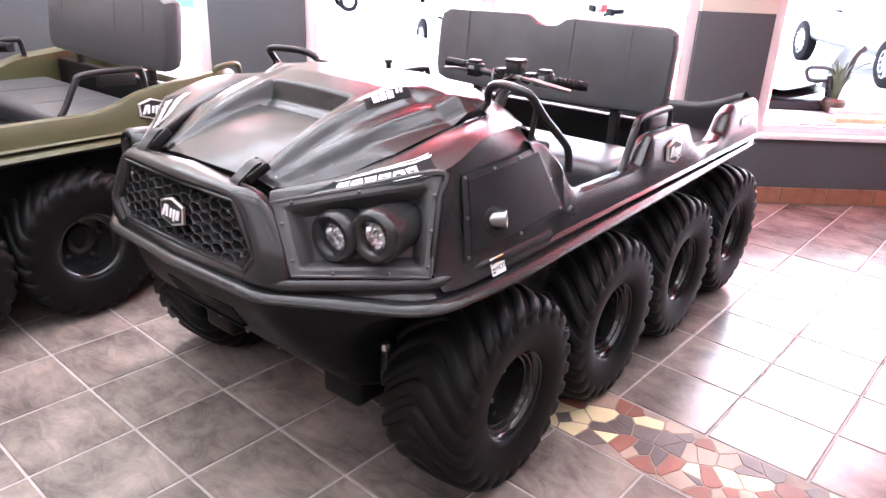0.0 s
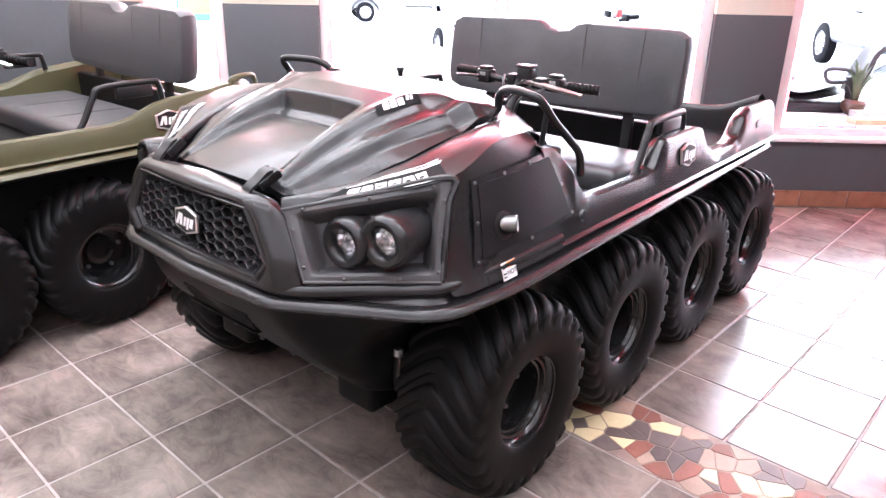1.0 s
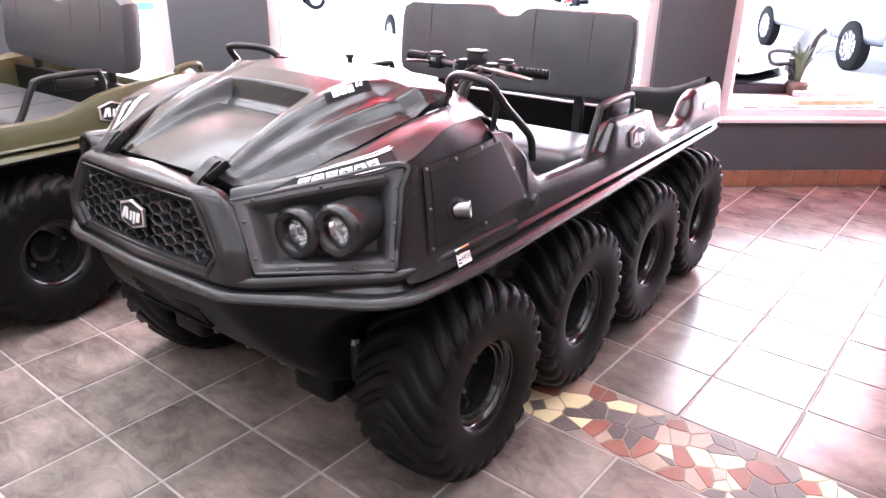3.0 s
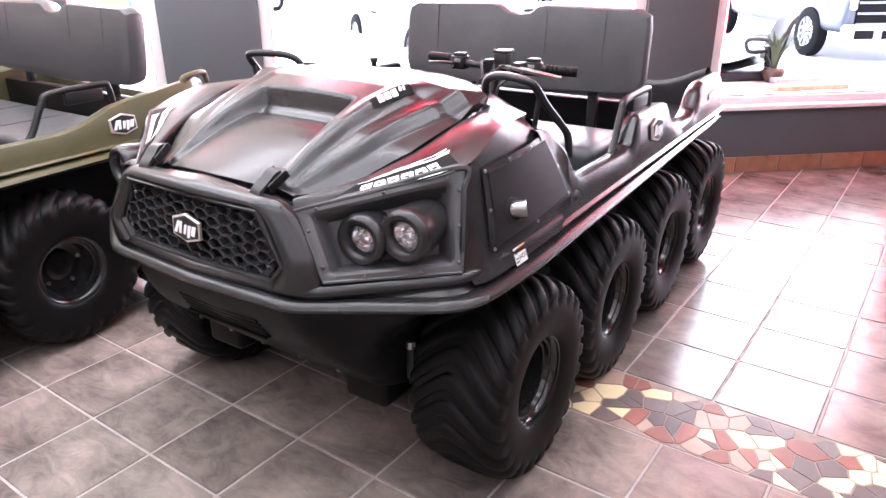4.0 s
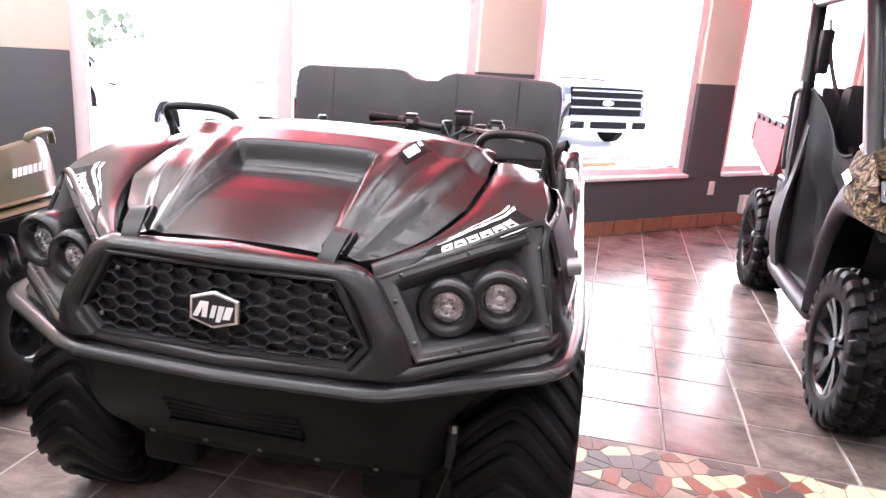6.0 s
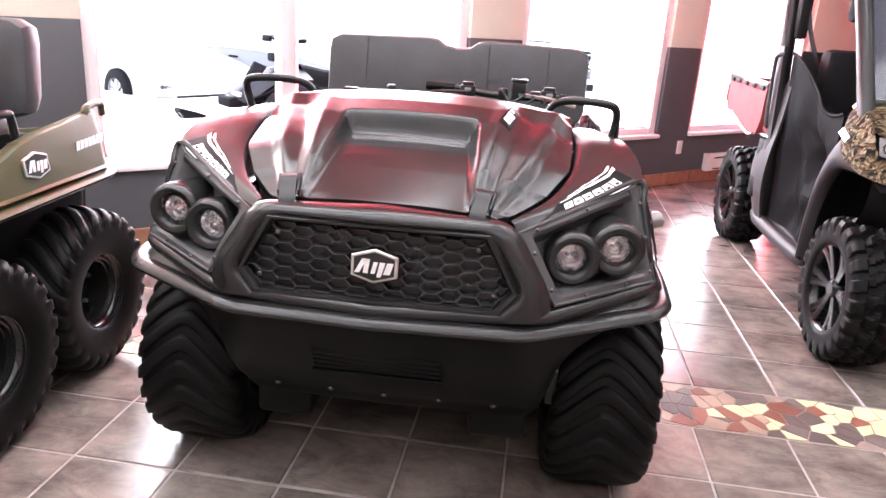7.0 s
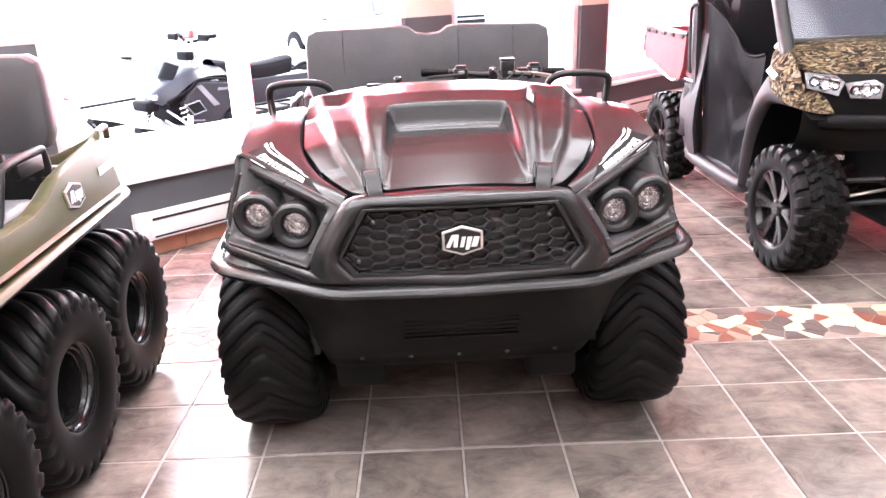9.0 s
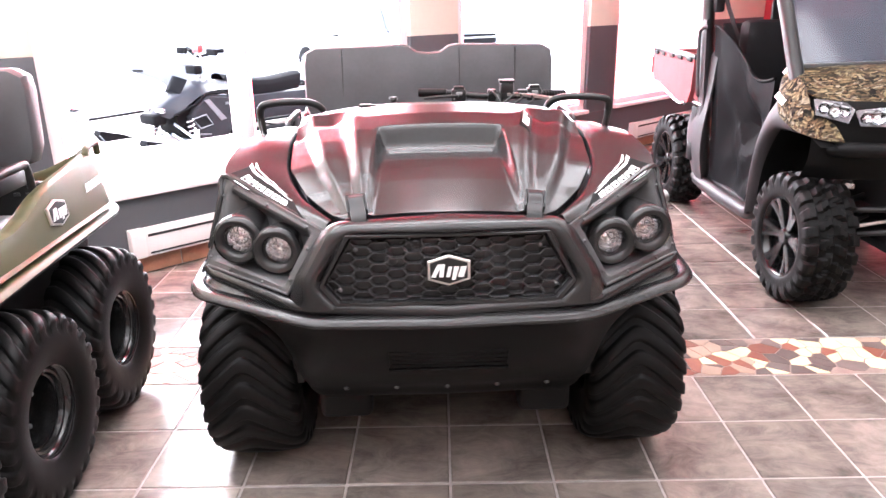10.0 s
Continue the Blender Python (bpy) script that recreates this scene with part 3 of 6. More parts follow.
def hood_z(x, y):
    s = min(1.0, abs(x) / hood_xs(y))
    zc = lin(y, (-0.50, -0.46, -0.36, -0.25, -0.15, -0.05, 0.05, 0.13), (0.902, 0.920, 0.965, 1.008, 1.04, 1.063, 1.073, 1.07))
    drop = lin(y, (-0.50, -0.46, -0.36, -0.22, -0.05, 0.13), (0.026, 0.034, 0.040, 0.042, 0.044, 0.04))
    z = zc - drop * s ** 2.4
    # two terraces that fan out from the latches and end in peaks
    x1 = lin(y, (-0.50, -0.30, -0.02, 0.05), (0.200, 0.214, 0.245, 0.255))
    x2 = lin(y, (-0.50, -0.46, -0.30, 0.10, 0.13), (0.222, 0.238, 0.295, 0.385, 0.39))
    h1 = lin(y, (-0.49, -0.40, -0.15, -0.02, 0.045), (0.004, 0.012, 0.019, 0.020, 0.0))
    h2 = lin(y, (-0.49, -0.40, -0.15, 0.08, 0.12), (0.003, 0.010, 0.019, 0.021, 0.006))
    w1, w2 = lin(y, (-0.46, -0.30, -0.02), (0.016, 0.026, 0.058)), lin(y, (-0.46, -0.30, 0.08), (0.016, 0.024, 0.040))
    z -= h1 * edge(x1 - 0.004, x1 + w1, abs(x)) + h2 * edge(x2 - 0.004, x2 + w2, abs(x))
    z += 0.006 * sstep(x1 + 0.03, x1, abs(x)) * sstep(x1 - 0.045, x1 - 0.008, abs(x)) * sstep(-0.46, -0.3, y) * sstep(0.04, -0.03, y)
    z += 0.006 * sstep(x2 + 0.024, x2, abs(x)) * sstep(x2 - 0.05, x2 - 0.006, abs(x)) * sstep(-0.46, -0.3, y) * sstep(0.12, 0.05, y)
    # scoop: deep behind, running out to the front
    wr = lin(y, (-0.47, -0.14), (0.188, 0.168))
    e = sstep(wr + 0.008, wr - 0.022, abs(x)) * sstep(-0.132, -0.16, y)
    z -= e * lin(y, (-0.49, -0.45, -0.30, -0.165), (0.008, 0.012, 0.029, 0.052))
    z -= 0.008 * sstep(wr - 0.02, wr - 0.03, abs(x)) * sstep(-0.165, -0.18, y) * sstep(-0.205, -0.19, y)
    return z


def hood_vf():
    ys = [-0.495 + 0.62 * (i / 124) for i in range(125)]
    rows = []
    for y in ys:
        k = hood_xs(y) - 0.004
        yc = lambda s: y + (0.035 * s * s if y < -0.4 else 0.035 * s * s * sstep(-0.2, -0.4, y))
        row = [(s * k, yc(s), hood_z(s * k, y)) for s in (q / 110 - 1 for q in range(221))]
        a, b = row[0], row[-1]
        row = [(a[0] + 0.004, a[1], a[2] - 0.022)] + row + [(b[0] - 0.004, b[1], b[2] - 0.022)]
        rows.append(row)
    rows = [[(p[0], p[1] + 0.006, p[2] - 0.022) for p in rows[0]]] + rows + [[(p[0], p[1] - 0.002, p[2] - 0.02) for p in rows[-1]]]
    return grid(rows)


BZ = [Vector(p) for p in ((0.288, -0.506, 0.858), (0.564, -0.240, 0.931), (0.615, -0.326, 0.719), (0.377, -0.524, 0.711))]
BZ_N = (BZ[1] - BZ[0]).cross(BZ[3] - BZ[0]).normalized() * -1
if BZ_N.y > 0:
    BZ_N = -BZ_N


def bez(u, v):
    """A place on the lamp panel: u across from the nose, v down."""
    p = BZ[0] * (1 - u) * (1 - v) + BZ[1] * u * (1 - v) + BZ[2] * u * v + BZ[3] * (1 - u) * v
    d = min(u * 1.0, (1 - u) * 1.1, v * 0.75, (1 - v) * 0.75)
    return p + BZ_N * (0.012 * math.sin(math.pi * u) * math.sin(math.pi * v) + 0.004 - 0.062 * sstep(0.06, 0.17, d))


def blocks(n, w, h, slant, gap=0.22):
    """A row of plain slanted blocks in place of a name."""
    out, step = [], w / n
    for i in range(n):
        x0 = -w / 2 + i * step
        x1 = x0 + step * (1 - gap)
        out.append(prism([(x0, -h / 2), (x1, -h / 2), (x1 + slant, h / 2), (x0 + slant, h / 2)], 0.0012))
    return join(*out)


def emblem(v, m, s):
    """Wide six-sided chrome-edged badge with a plain slanted mark."""
    hexa = [(-0.5 * s, 0.22 * s), (-0.5 * s, -0.22 * s), (0, -0.37 * s), (0.5 * s, -0.22 * s), (0.5 * s, 0.22 * s), (0, 0.37 * s)]
    k = part("badge", prism(hexa, 0.008, m, 0.002), M_STEEL, v, "six-sided chrome-edged badge")
    part("badge_field", prism([(x * 0.87, y * 0.84) for x, y in hexa], 0.0095, m), M_TRIM, k)
    mark = [[(-0.42, -0.15), (-0.31, -0.15), (-0.16, 0.16), (-0.26, 0.16)], [(-0.23, -0.15), (-0.13, -0.15), (-0.09, 0.16), (-0.20, 0.16)], [(-0.07, -0.15), (0.02, -0.15), (0.08, 0.1), (-0.01, 0.1)],
            [(0.06, -0.22), (0.15, -0.22), (0.24, 0.1), (0.12, 0.1)], [(0.2, -0.15), (0.34, -0.15), (0.42, 0.1), (0.28, 0.1)]]
    part("badge_mark", join(*[prism([(x * s, y * s) for x, y in q], 0.0108, m) for q in mark]), M_WHITE, k, "plain white mark")


M_SCREEN = mat("black_vent_mesh", (0.009, 0.009, 0.0095), 0.5, spec=0.12)
_n, _l = M_SCREEN.node_tree.nodes, M_SCREEN.node_tree.links
_w1 = _n.new("ShaderNodeTexWave")
_w1.bands_direction, _w1.inputs["Scale"].default_value = "Z", 95
_tc = _n.new("ShaderNodeTexCoord")
_b = _n.new("ShaderNodeBump")
_b.inputs["Strength"].default_value, _b.inputs["Distance"].default_value = 0.35, 0.0015
_l.new(_tc.outputs["Object"], _w1.inputs["Vector"])
_l.new(_w1.outputs["Fac"], _b.inputs["Height"])
_l.new(_b.outputs[0], _n["Principled BSDF"].inputs["Normal"])
M_COMB = mat("black_satin_plastic", (0.03, 0.03, 0.031), 0.27, spec=0.6, rvar=0.02)
M_ALLOYB = mat("grey_switch", (0.2, 0.2, 0.2), 0.4)
M_LED = mat("lamp_reflector", (0.62, 0.62, 0.64), 0.03, 1.0, bump=0.5, bscale=90)


def fend_fn(out, mid, seam):
    net = [[Vector(p) for p in r] for r in (out, mid, seam)]
    fine = [crom(r, 161) for r in net]

    def at(u, w):
        i = int(round(min(1, max(0, u)) * 160))
        return crom([f[i] for f in fine], 41)[int(round(w * 40))]
    return at


def lamp_vf(r, length):
    """Barrel with a rolled rim, mouth towards -y."""
    pr = [(r * 0.86, -length), (r * 0.98, -length * 0.5), (r * 1.03, -0.026), (r * 1.02, -0.014), (r * 0.96, -0.005), (r * 0.86, -0.001), (r * 0.72, -0.0015), (r * 0.60, -0.007), (r * 0.54, -0.016), (r * 0.525, -0.03)]
    return lathe(pr, 40)


def side_top_six(y):
    return lin(y, (0.10, 0.16, 0.20, 0.245, 0.29, 0.34, 0.78, 0.86, 0.98, 1.06, 1.40, 1.45, 1.49), (0.955, 0.945, 0.90, 0.83, 0.79, 0.78, 0.785, 0.80, 0.845, 0.86, 0.90, 0.885, 0.75))


def handlebar(v, dx=0.0):
    """Handlebar with grips, switch pods, reservoir, levers and cables."""
    hb = part("handlebar", tube([(-0.045, 0.525, 1.05), (0.05, 0.505, 1.052), (0.12, 0.49, 1.045), (0.17, 0.485, 1.04), (0.29, 0.485, 1.038), (0.36, 0.50, 1.042), (0.42, 0.525, 1.04), (0.48, 0.55, 1.034)], 0.011, 12, 40), M_TUBE, v, "black handlebar with controls")
    hb.matrix_basis = Matrix.Translation((dx, 0, 0))
    for x0, x1, y0, y1 in ((-0.05, 0.05, 0.526, 0.505), (0.395, 0.485, 0.515, 0.552)):
        pts = [(x0 + (x1 - x0) * q / 16, y0 + (y1 - y0) * q / 16, 1.051 if x0 < 0 else 1.04 - 0.006 * q / 16) for q in range(17)]
        part("grip", tube(pts, [0.0165 if q % 2 else 0.0145 for q in range(17)], 12), M_TYRE, hb, "black ribbed rubber grip")
    for x, y in ((0.092, 0.495), (0.362, 0.497)):
        pod = part("control_pod", join(rbox(x - 0.026, x + 0.026, y - 0.022, y + 0.022, 1.022, 1.066, 0.007), rbox(x - 0.018, x + 0.02, y - 0.018, y + 0.014, 1.062, 1.076, 0.004)), M_TUBE, hb, "black switch pod")
        part("rocker_switch", rbox(x - 0.01, x + 0.012, y - 0.025, y - 0.02, 1.046, 1.058, 0.002), M_ALLOYB, pod)
        part("pod_screw", rbox(x - 0.02, x - 0.014, y - 0.024, y - 0.02, 1.03, 1.036, 0.001), M_METAL, pod)
    res = part("reservoir", join(rbox(0.238, 0.286, 0.458, 0.502, 1.05, 1.088, 0.006), rbox(0.24, 0.285, 0.46, 0.5, 1.03, 1.055, 0.004)), M_TRIM, hb, "square black fluid reservoir")
    part("reservoir_cap", rbox(0.235, 0.289, 0.455, 0.505, 1.087, 1.097, 0.003), M_TRIM, res)
    for x, y in ((0.242, 0.462), (0.282, 0.498)):
        put("cap_screw", BOLT_ME, res, Matrix.Translation((x, y, 1.097)))
    part("lever_mount", rbox(0.30, 0.335, 0.455, 0.5, 1.03, 1.062, 0.006), M_TUBE, hb)
    part("brake_lever", thick(patch([[(0.262, 0.452, 1.052), (0.33, 0.446, 1.048), (0.40, 0.462, 1.036), (0.455, 0.495, 1.022)], [(0.262, 0.466, 1.054), (0.33, 0.462, 1.052), (0.40, 0.48, 1.04), (0.455, 0.506, 1.026)]], 4, 16), 0.009), M_STEEL, hb, "silver brake lever")
    part("thumb_lever", tube([(0.09, 0.46, 1.045), (0.03, 0.468, 1.043), (-0.03, 0.49, 1.035)], 0.006, 8, 12), M_TUBE, hb)
    part("bar_clamp", rbox(0.195, 0.225, 0.468, 0.505, 1.02, 1.064, 0.005), M_TUBE, hb)
    part("steering_stem", tube([(0.235, 0.49, 1.045), (0.235, 0.44, 0.95), (0.235, 0.36, 0.8)], 0.018, 12), M_TUBE, hb)
    for k, (a, b) in enumerate(((0.2, 0.24), (0.27, 0.22), (0.30, 0.26), (0.34, 0.3))):
        part("cable", tube([(a, 0.47, 1.05), (a + 0.01, 0.43, 1.06 - 0.01 * k), (b, 0.39, 1.0), (b - 0.01, 0.37, 0.9)], 0.004, 6, 16), M_TUBE, hb)


def vehicle(name, label, m, body, group, hubs, six=False):
    v = thing(name, label, "vehicle", m, group)
    end_y = 1.47 if six else 1.97
    rim = LIP[:5] + [(0.662, 0.9), (0.655, 1.40), (0.60, 1.50), (0, 1.51)] if six else LIP
    tops = side_top_six if six else side_top
    lip = fillet([(x, y, lip_z(y)) for x, y in rim], LIP_R, 12, 9)
    prof = [(-0.06, 0.030), (-0.05, 0.022), (-0.042, 0.013), (-0.036, 0.0085), (-0.027, 0.0095), (-0.017, 0.0105), (-0.008, 0.0085), (0.001, 0.003), (0.006, -0.005), (0.004, -0.012), (-0.003, -0.017), (-0.012, -0.019), (-0.045, -0.018), (-0.08, 0.0)]
    part("bumper_rim", both(sweep(lip, prof[:9])), body, v, "rolled rim round the hull")
    part("rim_underside", both(sweep(lip, prof[8:])), M_HULL if six else body, v)

    # cheek bar under the grille and lamps, and the frame round the grille
    up = [(0, -0.574, 0.697), (0.348, -0.549, 0.704), (0.618, -0.322, 0.719), (0.640, -0.10, 0.727), (0.644, 0.12, 0.73)]
    flow = [(0.0, 0.0, 0.0), (0.010, 0.0, -0.003), (0.017, 0.0, -0.011), (0.018, 0.0, -0.021), (0.012, 0.0, -0.030), (0.004, 0.0, -0.036)]
    outs = [Vector(q).normalized() for q in ((0, -1, 0), (0.32, -0.95, 0), (0.88, -0.48, 0), (1, -0.06, 0), (1, 0, 0))]
    rads = [0.05, 0.05, 0.08]
    lines = []
    for a, _, c in flow:
        lines.append(fillet([Vector(p) + o * a + Vector((0, 0, c)) for p, o in zip(up, outs)], rads, 9, 9))
    foot = [(0, -0.562, 0.671), (0.305, -0.548, 0.671), (0.606, -0.352, 0.671), (0.634, -0.11, 0.672), (0.634, 0.12, 0.674)]
    lines.append(fillet(foot, rads, 9, 9))
    strip = loft(lines, 22)
    rails = []
    for t0, t1, p1, p2 in (((0, -0.570, 0.866), (0.233, -0.558, 0.865), (0.304, -0.562, 0.746), (0.262, -0.568, 0.698)),
                           ((0, -0.579, 0.877), (0.248, -0.566, 0.875), (0.320, -0.577, 0.746), (0.272, -0.580, 0.690)),
                           ((0, -0.566, 0.892), (0.262, -0.553, 0.887), (0.338, -0.572, 0.748), (0.318, -0.576, 0.688)),
                           ((0, -0.536, 0.899), (0.276, -0.528, 0.889), (0.352, -0.554, 0.752), (0.348, -0.562, 0.694)),
                           ((0, -0.512, 0.898), (0.284, -0.508, 0.878), (0.362, -0.534, 0.752), (0.372, -0.536, 0.706)),
                           ((0, -0.507, 0.890), (0.282, -0.497, 0.870), (0.358, -0.520, 0.752), (0.368, -0.520, 0.710)),
                           ((0, -0.504, 0.862), (0.276, -0.484, 0.850), (0.350, -0.500, 0.752), (0.360, -0.505, 0.712))):
        rails.append(fillet([t0, t1, p1, p2], (0.045, 0.03), 10, 9))
    frame_ = loft(rails, 26)
    seam = [(0.268, -0.488, 0.876), (0.352, -0.362, 0.903), (0.410, -0.22, 0.943), (0.427, -0.05, 0.982), (0.425, 0.13, 0.998)]
    out = [(0.284, -0.506, 0.862), (0.42, -0.378, 0.892), (0.566, -0.246, 0.938), (0.556, -0.06, 0.990), (0.525, 0.14, 0.985)]
    low = [(x - 0.002, y, z - 0.04) for x, y, z in seam]
    mid = [((a[0] + b[0]) / 2, (a[1] + b[1]) / 2, (a[2] + b[2]) / 2 + 0.008) for a, b in zip(seam, out)]
    fender = patch([low, seam, mid, out], 18, 48)
    side = patch([[out[2], (0.588, -0.262, 0.87), (0.606, -0.29, 0.79), (0.614, -0.316, 0.727), (0.639, -0.308, 0.686)],
                  [(0.572, -0.20, 0.952), (0.588, -0.205, 0.88), (0.612, -0.225, 0.80), (0.636, -0.25, 0.727), (0.656, -0.25, 0.686)],
                  [out[3], (0.574, -0.06, 0.935), (0.606, -0.07, 0.83), (0.636, -0.08, 0.745), (0.66, -0.08, 0.688)],
                  [(0.53, 0.11, 0.985), (0.57, 0.12, 0.93), (0.60, 0.12, 0.83), (0.638, 0.12, 0.75), (0.66, 0.12, 0.690)]], 26, 22)
    corner = tube([(0.276, -0.497, 0.853), (0.42, -0.374, 0.893), (0.564, -0.243, 0.936), (0.580, -0.262, 0.885), (0.592, -0.283, 0.83), (0.602, -0.302, 0.78), (0.610, -0.316, 0.728)], 0.009, 8, 50)
    part("front_body", both(join(strip, frame_, fender, side, corner)), body, v, "satin black moulded front bodywork")

    # tub side with its dips and raised pods
    rows = []
    for i in range(150):
        y = 0.10 + (end_y - 0.10) * i / 149
        zt, lz = tops(y), lip_z(y)
        end = sstep(end_y - 0.11, end_y - 0.01, y)
        k = -0.05 * end
        f = sstep(0.27, 0.12, y)
        rows.append([(0.654 + k, y, lz + 0.026), (0.642 + k, y, lz + 0.033), (0.637 + k, y, lz + 0.06),
                     (lin(zt, (0.75, 0.88, 0.95), (0.633, 0.622, 0.590)) + k, y, zt - 0.020), (lin(zt, (0.75, 0.88, 0.95), (0.627, 0.614, 0.580)) + k, y, zt - 0.005), (lin(zt, (0.75, 0.88, 0.95), (0.612, 0.600, 0.556)) + k, y, zt),
                     (0.576 - 0.045 * f + k, y, zt - 0.005), (0.560 - 0.05 * f + k, y, zt - 0.02), (0.548 - 0.053 * f + k, y, 0.66 if six else 0.62), (0.53 + k, y, 0.40)])
    skin, inner = grid([r[:9] for r in rows]), grid([r[8:] for r in rows])
    for flip in (lambda q: q, mirror):
        part("tub_side", flip(skin), body, v, "moulded hull side with raised pods")
        part("tub_lining", flip(inner), M_HULL if six else body, v)
    if six:
        for dz in (-0.013, -0.004):
            part("side_stripe", tube([(x + 0.003 - abs(dz + 0.008) * 0.3, y, lip_z(y) + dz) for x, y in ((0.668, -0.1), (0.664, 0.4), (0.662, 0.9), (0.655, 1.38))], 0.0022, 6, 20), M_BEZEL, v, "thin grey stripe")
    e = end_y - 0.01
    part("tail_panel", both(patch([[(0, e, 0.68), (0.3, e, 0.68), (0.605, e - 0.015, 0.68)], [(0, e - 0.01, 0.74), (0.3, e - 0.01, 0.74), (0.575, e - 0.02, 0.8)],
                                   [(0, e - 0.02, 0.785), (0.34, e - 0.02, 0.79), (0.56, e - 0.03, 0.86)], [(0, e - 0.06, 0.785), (0.34, e - 0.06, 0.79), (0.54, e - 0.06, 0.86)], [(0, e - 0.07, 0.6), (0.3, e - 0.07, 0.6), (0.53, e - 0.07, 0.6)]], 20, 10)), body, v)
    part("cargo_bed", rbox(-0.54, 0.54, 1.2, e - 0.06, 0.60, 0.70, 0.02), M_HULL, v, "black cargo bed floor")
    part("bulkhead", rbox(-0.54, 0.54, 1.17, 1.22, 0.45, 0.83, 0.012), M_HULL, v)
    for x in (0.43, 0.47, 0.51):
        part("bulkhead_vent", rbox(x, x + 0.02, 1.165, 1.171, 0.79, 0.80, 0), M_TRIM, v)
    part("cargo_label", rbox(0.22, 0.40, 1.214, 1.222, 0.80, 0.822, 0), M_ORANGE, v, "orange warning label")

    # hull
    hull = []
    for z, xb, yf, xm, yc in ((0.660, 0.30, -0.565, 0.60, -0.36), (0.635, 0.30, -0.566, 0.595, -0.355), (0.60, 0.30, -0.556, 0.55, -0.34), (0.55, 0.32, -0.535, 0.47, -0.37), (0.50, 0.34, -0.505, 0.425, -0.40), (0.45, 0.36, -0.465, 0.41, -0.38), (0.40, 0.37, -0.415, 0.405, -0.33), (0.36, 0.37, -0.368, 0.40, -0.29), (0.31, 0.36, -0.32, 0.395, -0.24), (0.27, 0.34, -0.24, 0.38, -0.16)):
        hull.append(fillet([(0, yf, z), (xb, yf + 0.012, z), (xm, yc, z), (xm * 0.99, 0.3, z)], (0.05, 0.06), 8, 7))
    part("hull_front", both(loft(hull, 34)), M_HULL, v, "black moulded front hull")
    part("hull_belly", rbox(-0.385, 0.385, -0.1, end_y - 0.04, 0.26, 0.655, 0.03), M_HULL, v)
    part("wheel_arch_roof", both(grid([[(0.38, -0.3, 0.642), (0.645, -0.3, 0.65)], [(0.38, end_y - 0.05, 0.655), (0.645, end_y - 0.1, 0.672)]])), M_HULL, v)
    part("tow_step", join(rbox(-0.15, 0.15, -0.512, -0.45, 0.488, 0.494, 0.002), *[rbox(-0.148, 0.148, yy - 0.003, yy + 0.03, z, z + 0.010, 0.003) for z, yy in ((0.496, -0.505), (0.512, -0.514), (0.528, -0.523), (0.544, -0.531))]), M_HULL, v, "black ribbed step plate")
    for s in (-1, 1):
        part("skid_foot", xf(rbox(-0.075, 0.075, -0.05, 0.10, -0.06, 0.05, 0.02, 3), Matrix.Translation((s * 0.285, -0.255, 0.29))), M_TYRE, v, "black skid foot under the nose")
    for x in (-0.272, -0.136, 0, 0.136, 0.272):
        put("hull_bolt", BOLT_ME, v, basis((x, -0.391 + 0.02 * abs(x), 0.376), (1, 0, 0), (0, -0.75, -0.6)) @ Matrix.Scale(1.6, 4))
    for s in (-1, 1):
        part("axle_bracket", rbox(s * 0.418 - 0.014, s * 0.418 + 0.014, -0.27, -0.235, 0.33, 0.44, 0.006), M_TUBE, v, "black axle bracket")
        part("bracket_bolt", lathe([(0, 0.02), (0.012, 0.018), (0.015, 0.0)], 8, Matrix.Translation((s * 0.418, -0.262, 0.43))), M_METAL, v)

    # wheels
    for i, y in enumerate(hubs):
        for s in (-1, 1):
            wheel(v, s * ((0.575 if six else 0.563) - 0.008 * i), y, R_T, 7 * i + (3 if s > 0 else 0))

    # inside
    part("cab_floor", rbox(-0.53, 0.53, 0.2, 1.2, 0.40, 0.43, 0), M_HULL, v)
    part("dash_wall", rbox(-0.50, 0.50, 0.30, 0.34, 0.4, 0.9, 0.01), M_HULL, v)
    s0, s1 = (0.70, 1.10) if six else (0.69, 1.05)
    seat = part("seat", rbox(-0.50, 0.50, s0, s1, 0.645, 0.755, 0.04, 4), M_BENCH, v, "black vinyl bench cushion")
    for x in (-0.17, 0.17):
        part("seat_seam", tube([(x, s0 + 0.004, 0.70), (x, s0 + 0.02, 0.742), (x, s0 + 0.06, 0.755), (x, s1 - 0.04, 0.755)], 0.0012, 6, 16), M_TRIM, seat)
    part("seat_piping", tube([(-0.49, s0 + 0.008, 0.668), (-0.3, s0 - 0.001, 0.668), (0.3, s0 - 0.001, 0.668), (0.49, s0 + 0.008, 0.668)], 0.003, 6, 16), M_TRIM, seat)
    part("seat_box", rbox(-0.48, 0.48, s0 + 0.04, 1.17, 0.43, 0.65, 0.01), M_HULL, v)
    W = 0.538
    outline = [(0, 0.868), (W - 0.06, 0.885), (W - 0.018, 0.90), (W - 0.004, 0.94), (W - 0.004, 1.12), (W - 0.012, 1.165), (W - 0.05, 1.185), (0.12, 1.192), (0.085, 1.186), (0.05, 1.162), (0, 1.156)]
    outline = outline + [(-x, z) for x, z in reversed(outline[1:-1])]
    rings = []
    c = Vector((0, 1.04))
    for sc, d in ((0.955, 0.0), (0.988, 0.006), (1.0, 0.022), (1.0, 0.05), (0.985, 0.068), (0.95, 0.075)):
        ring = []
        for x, z in outline:
            q = c + (Vector((x, z)) - c) * 1.0
            q.x = x - math.copysign((1 - sc) * 0.5, x) if abs(x) > 0.15 else x
            q.y = z - math.copysign((1 - sc) * 0.5, z - 1.04)
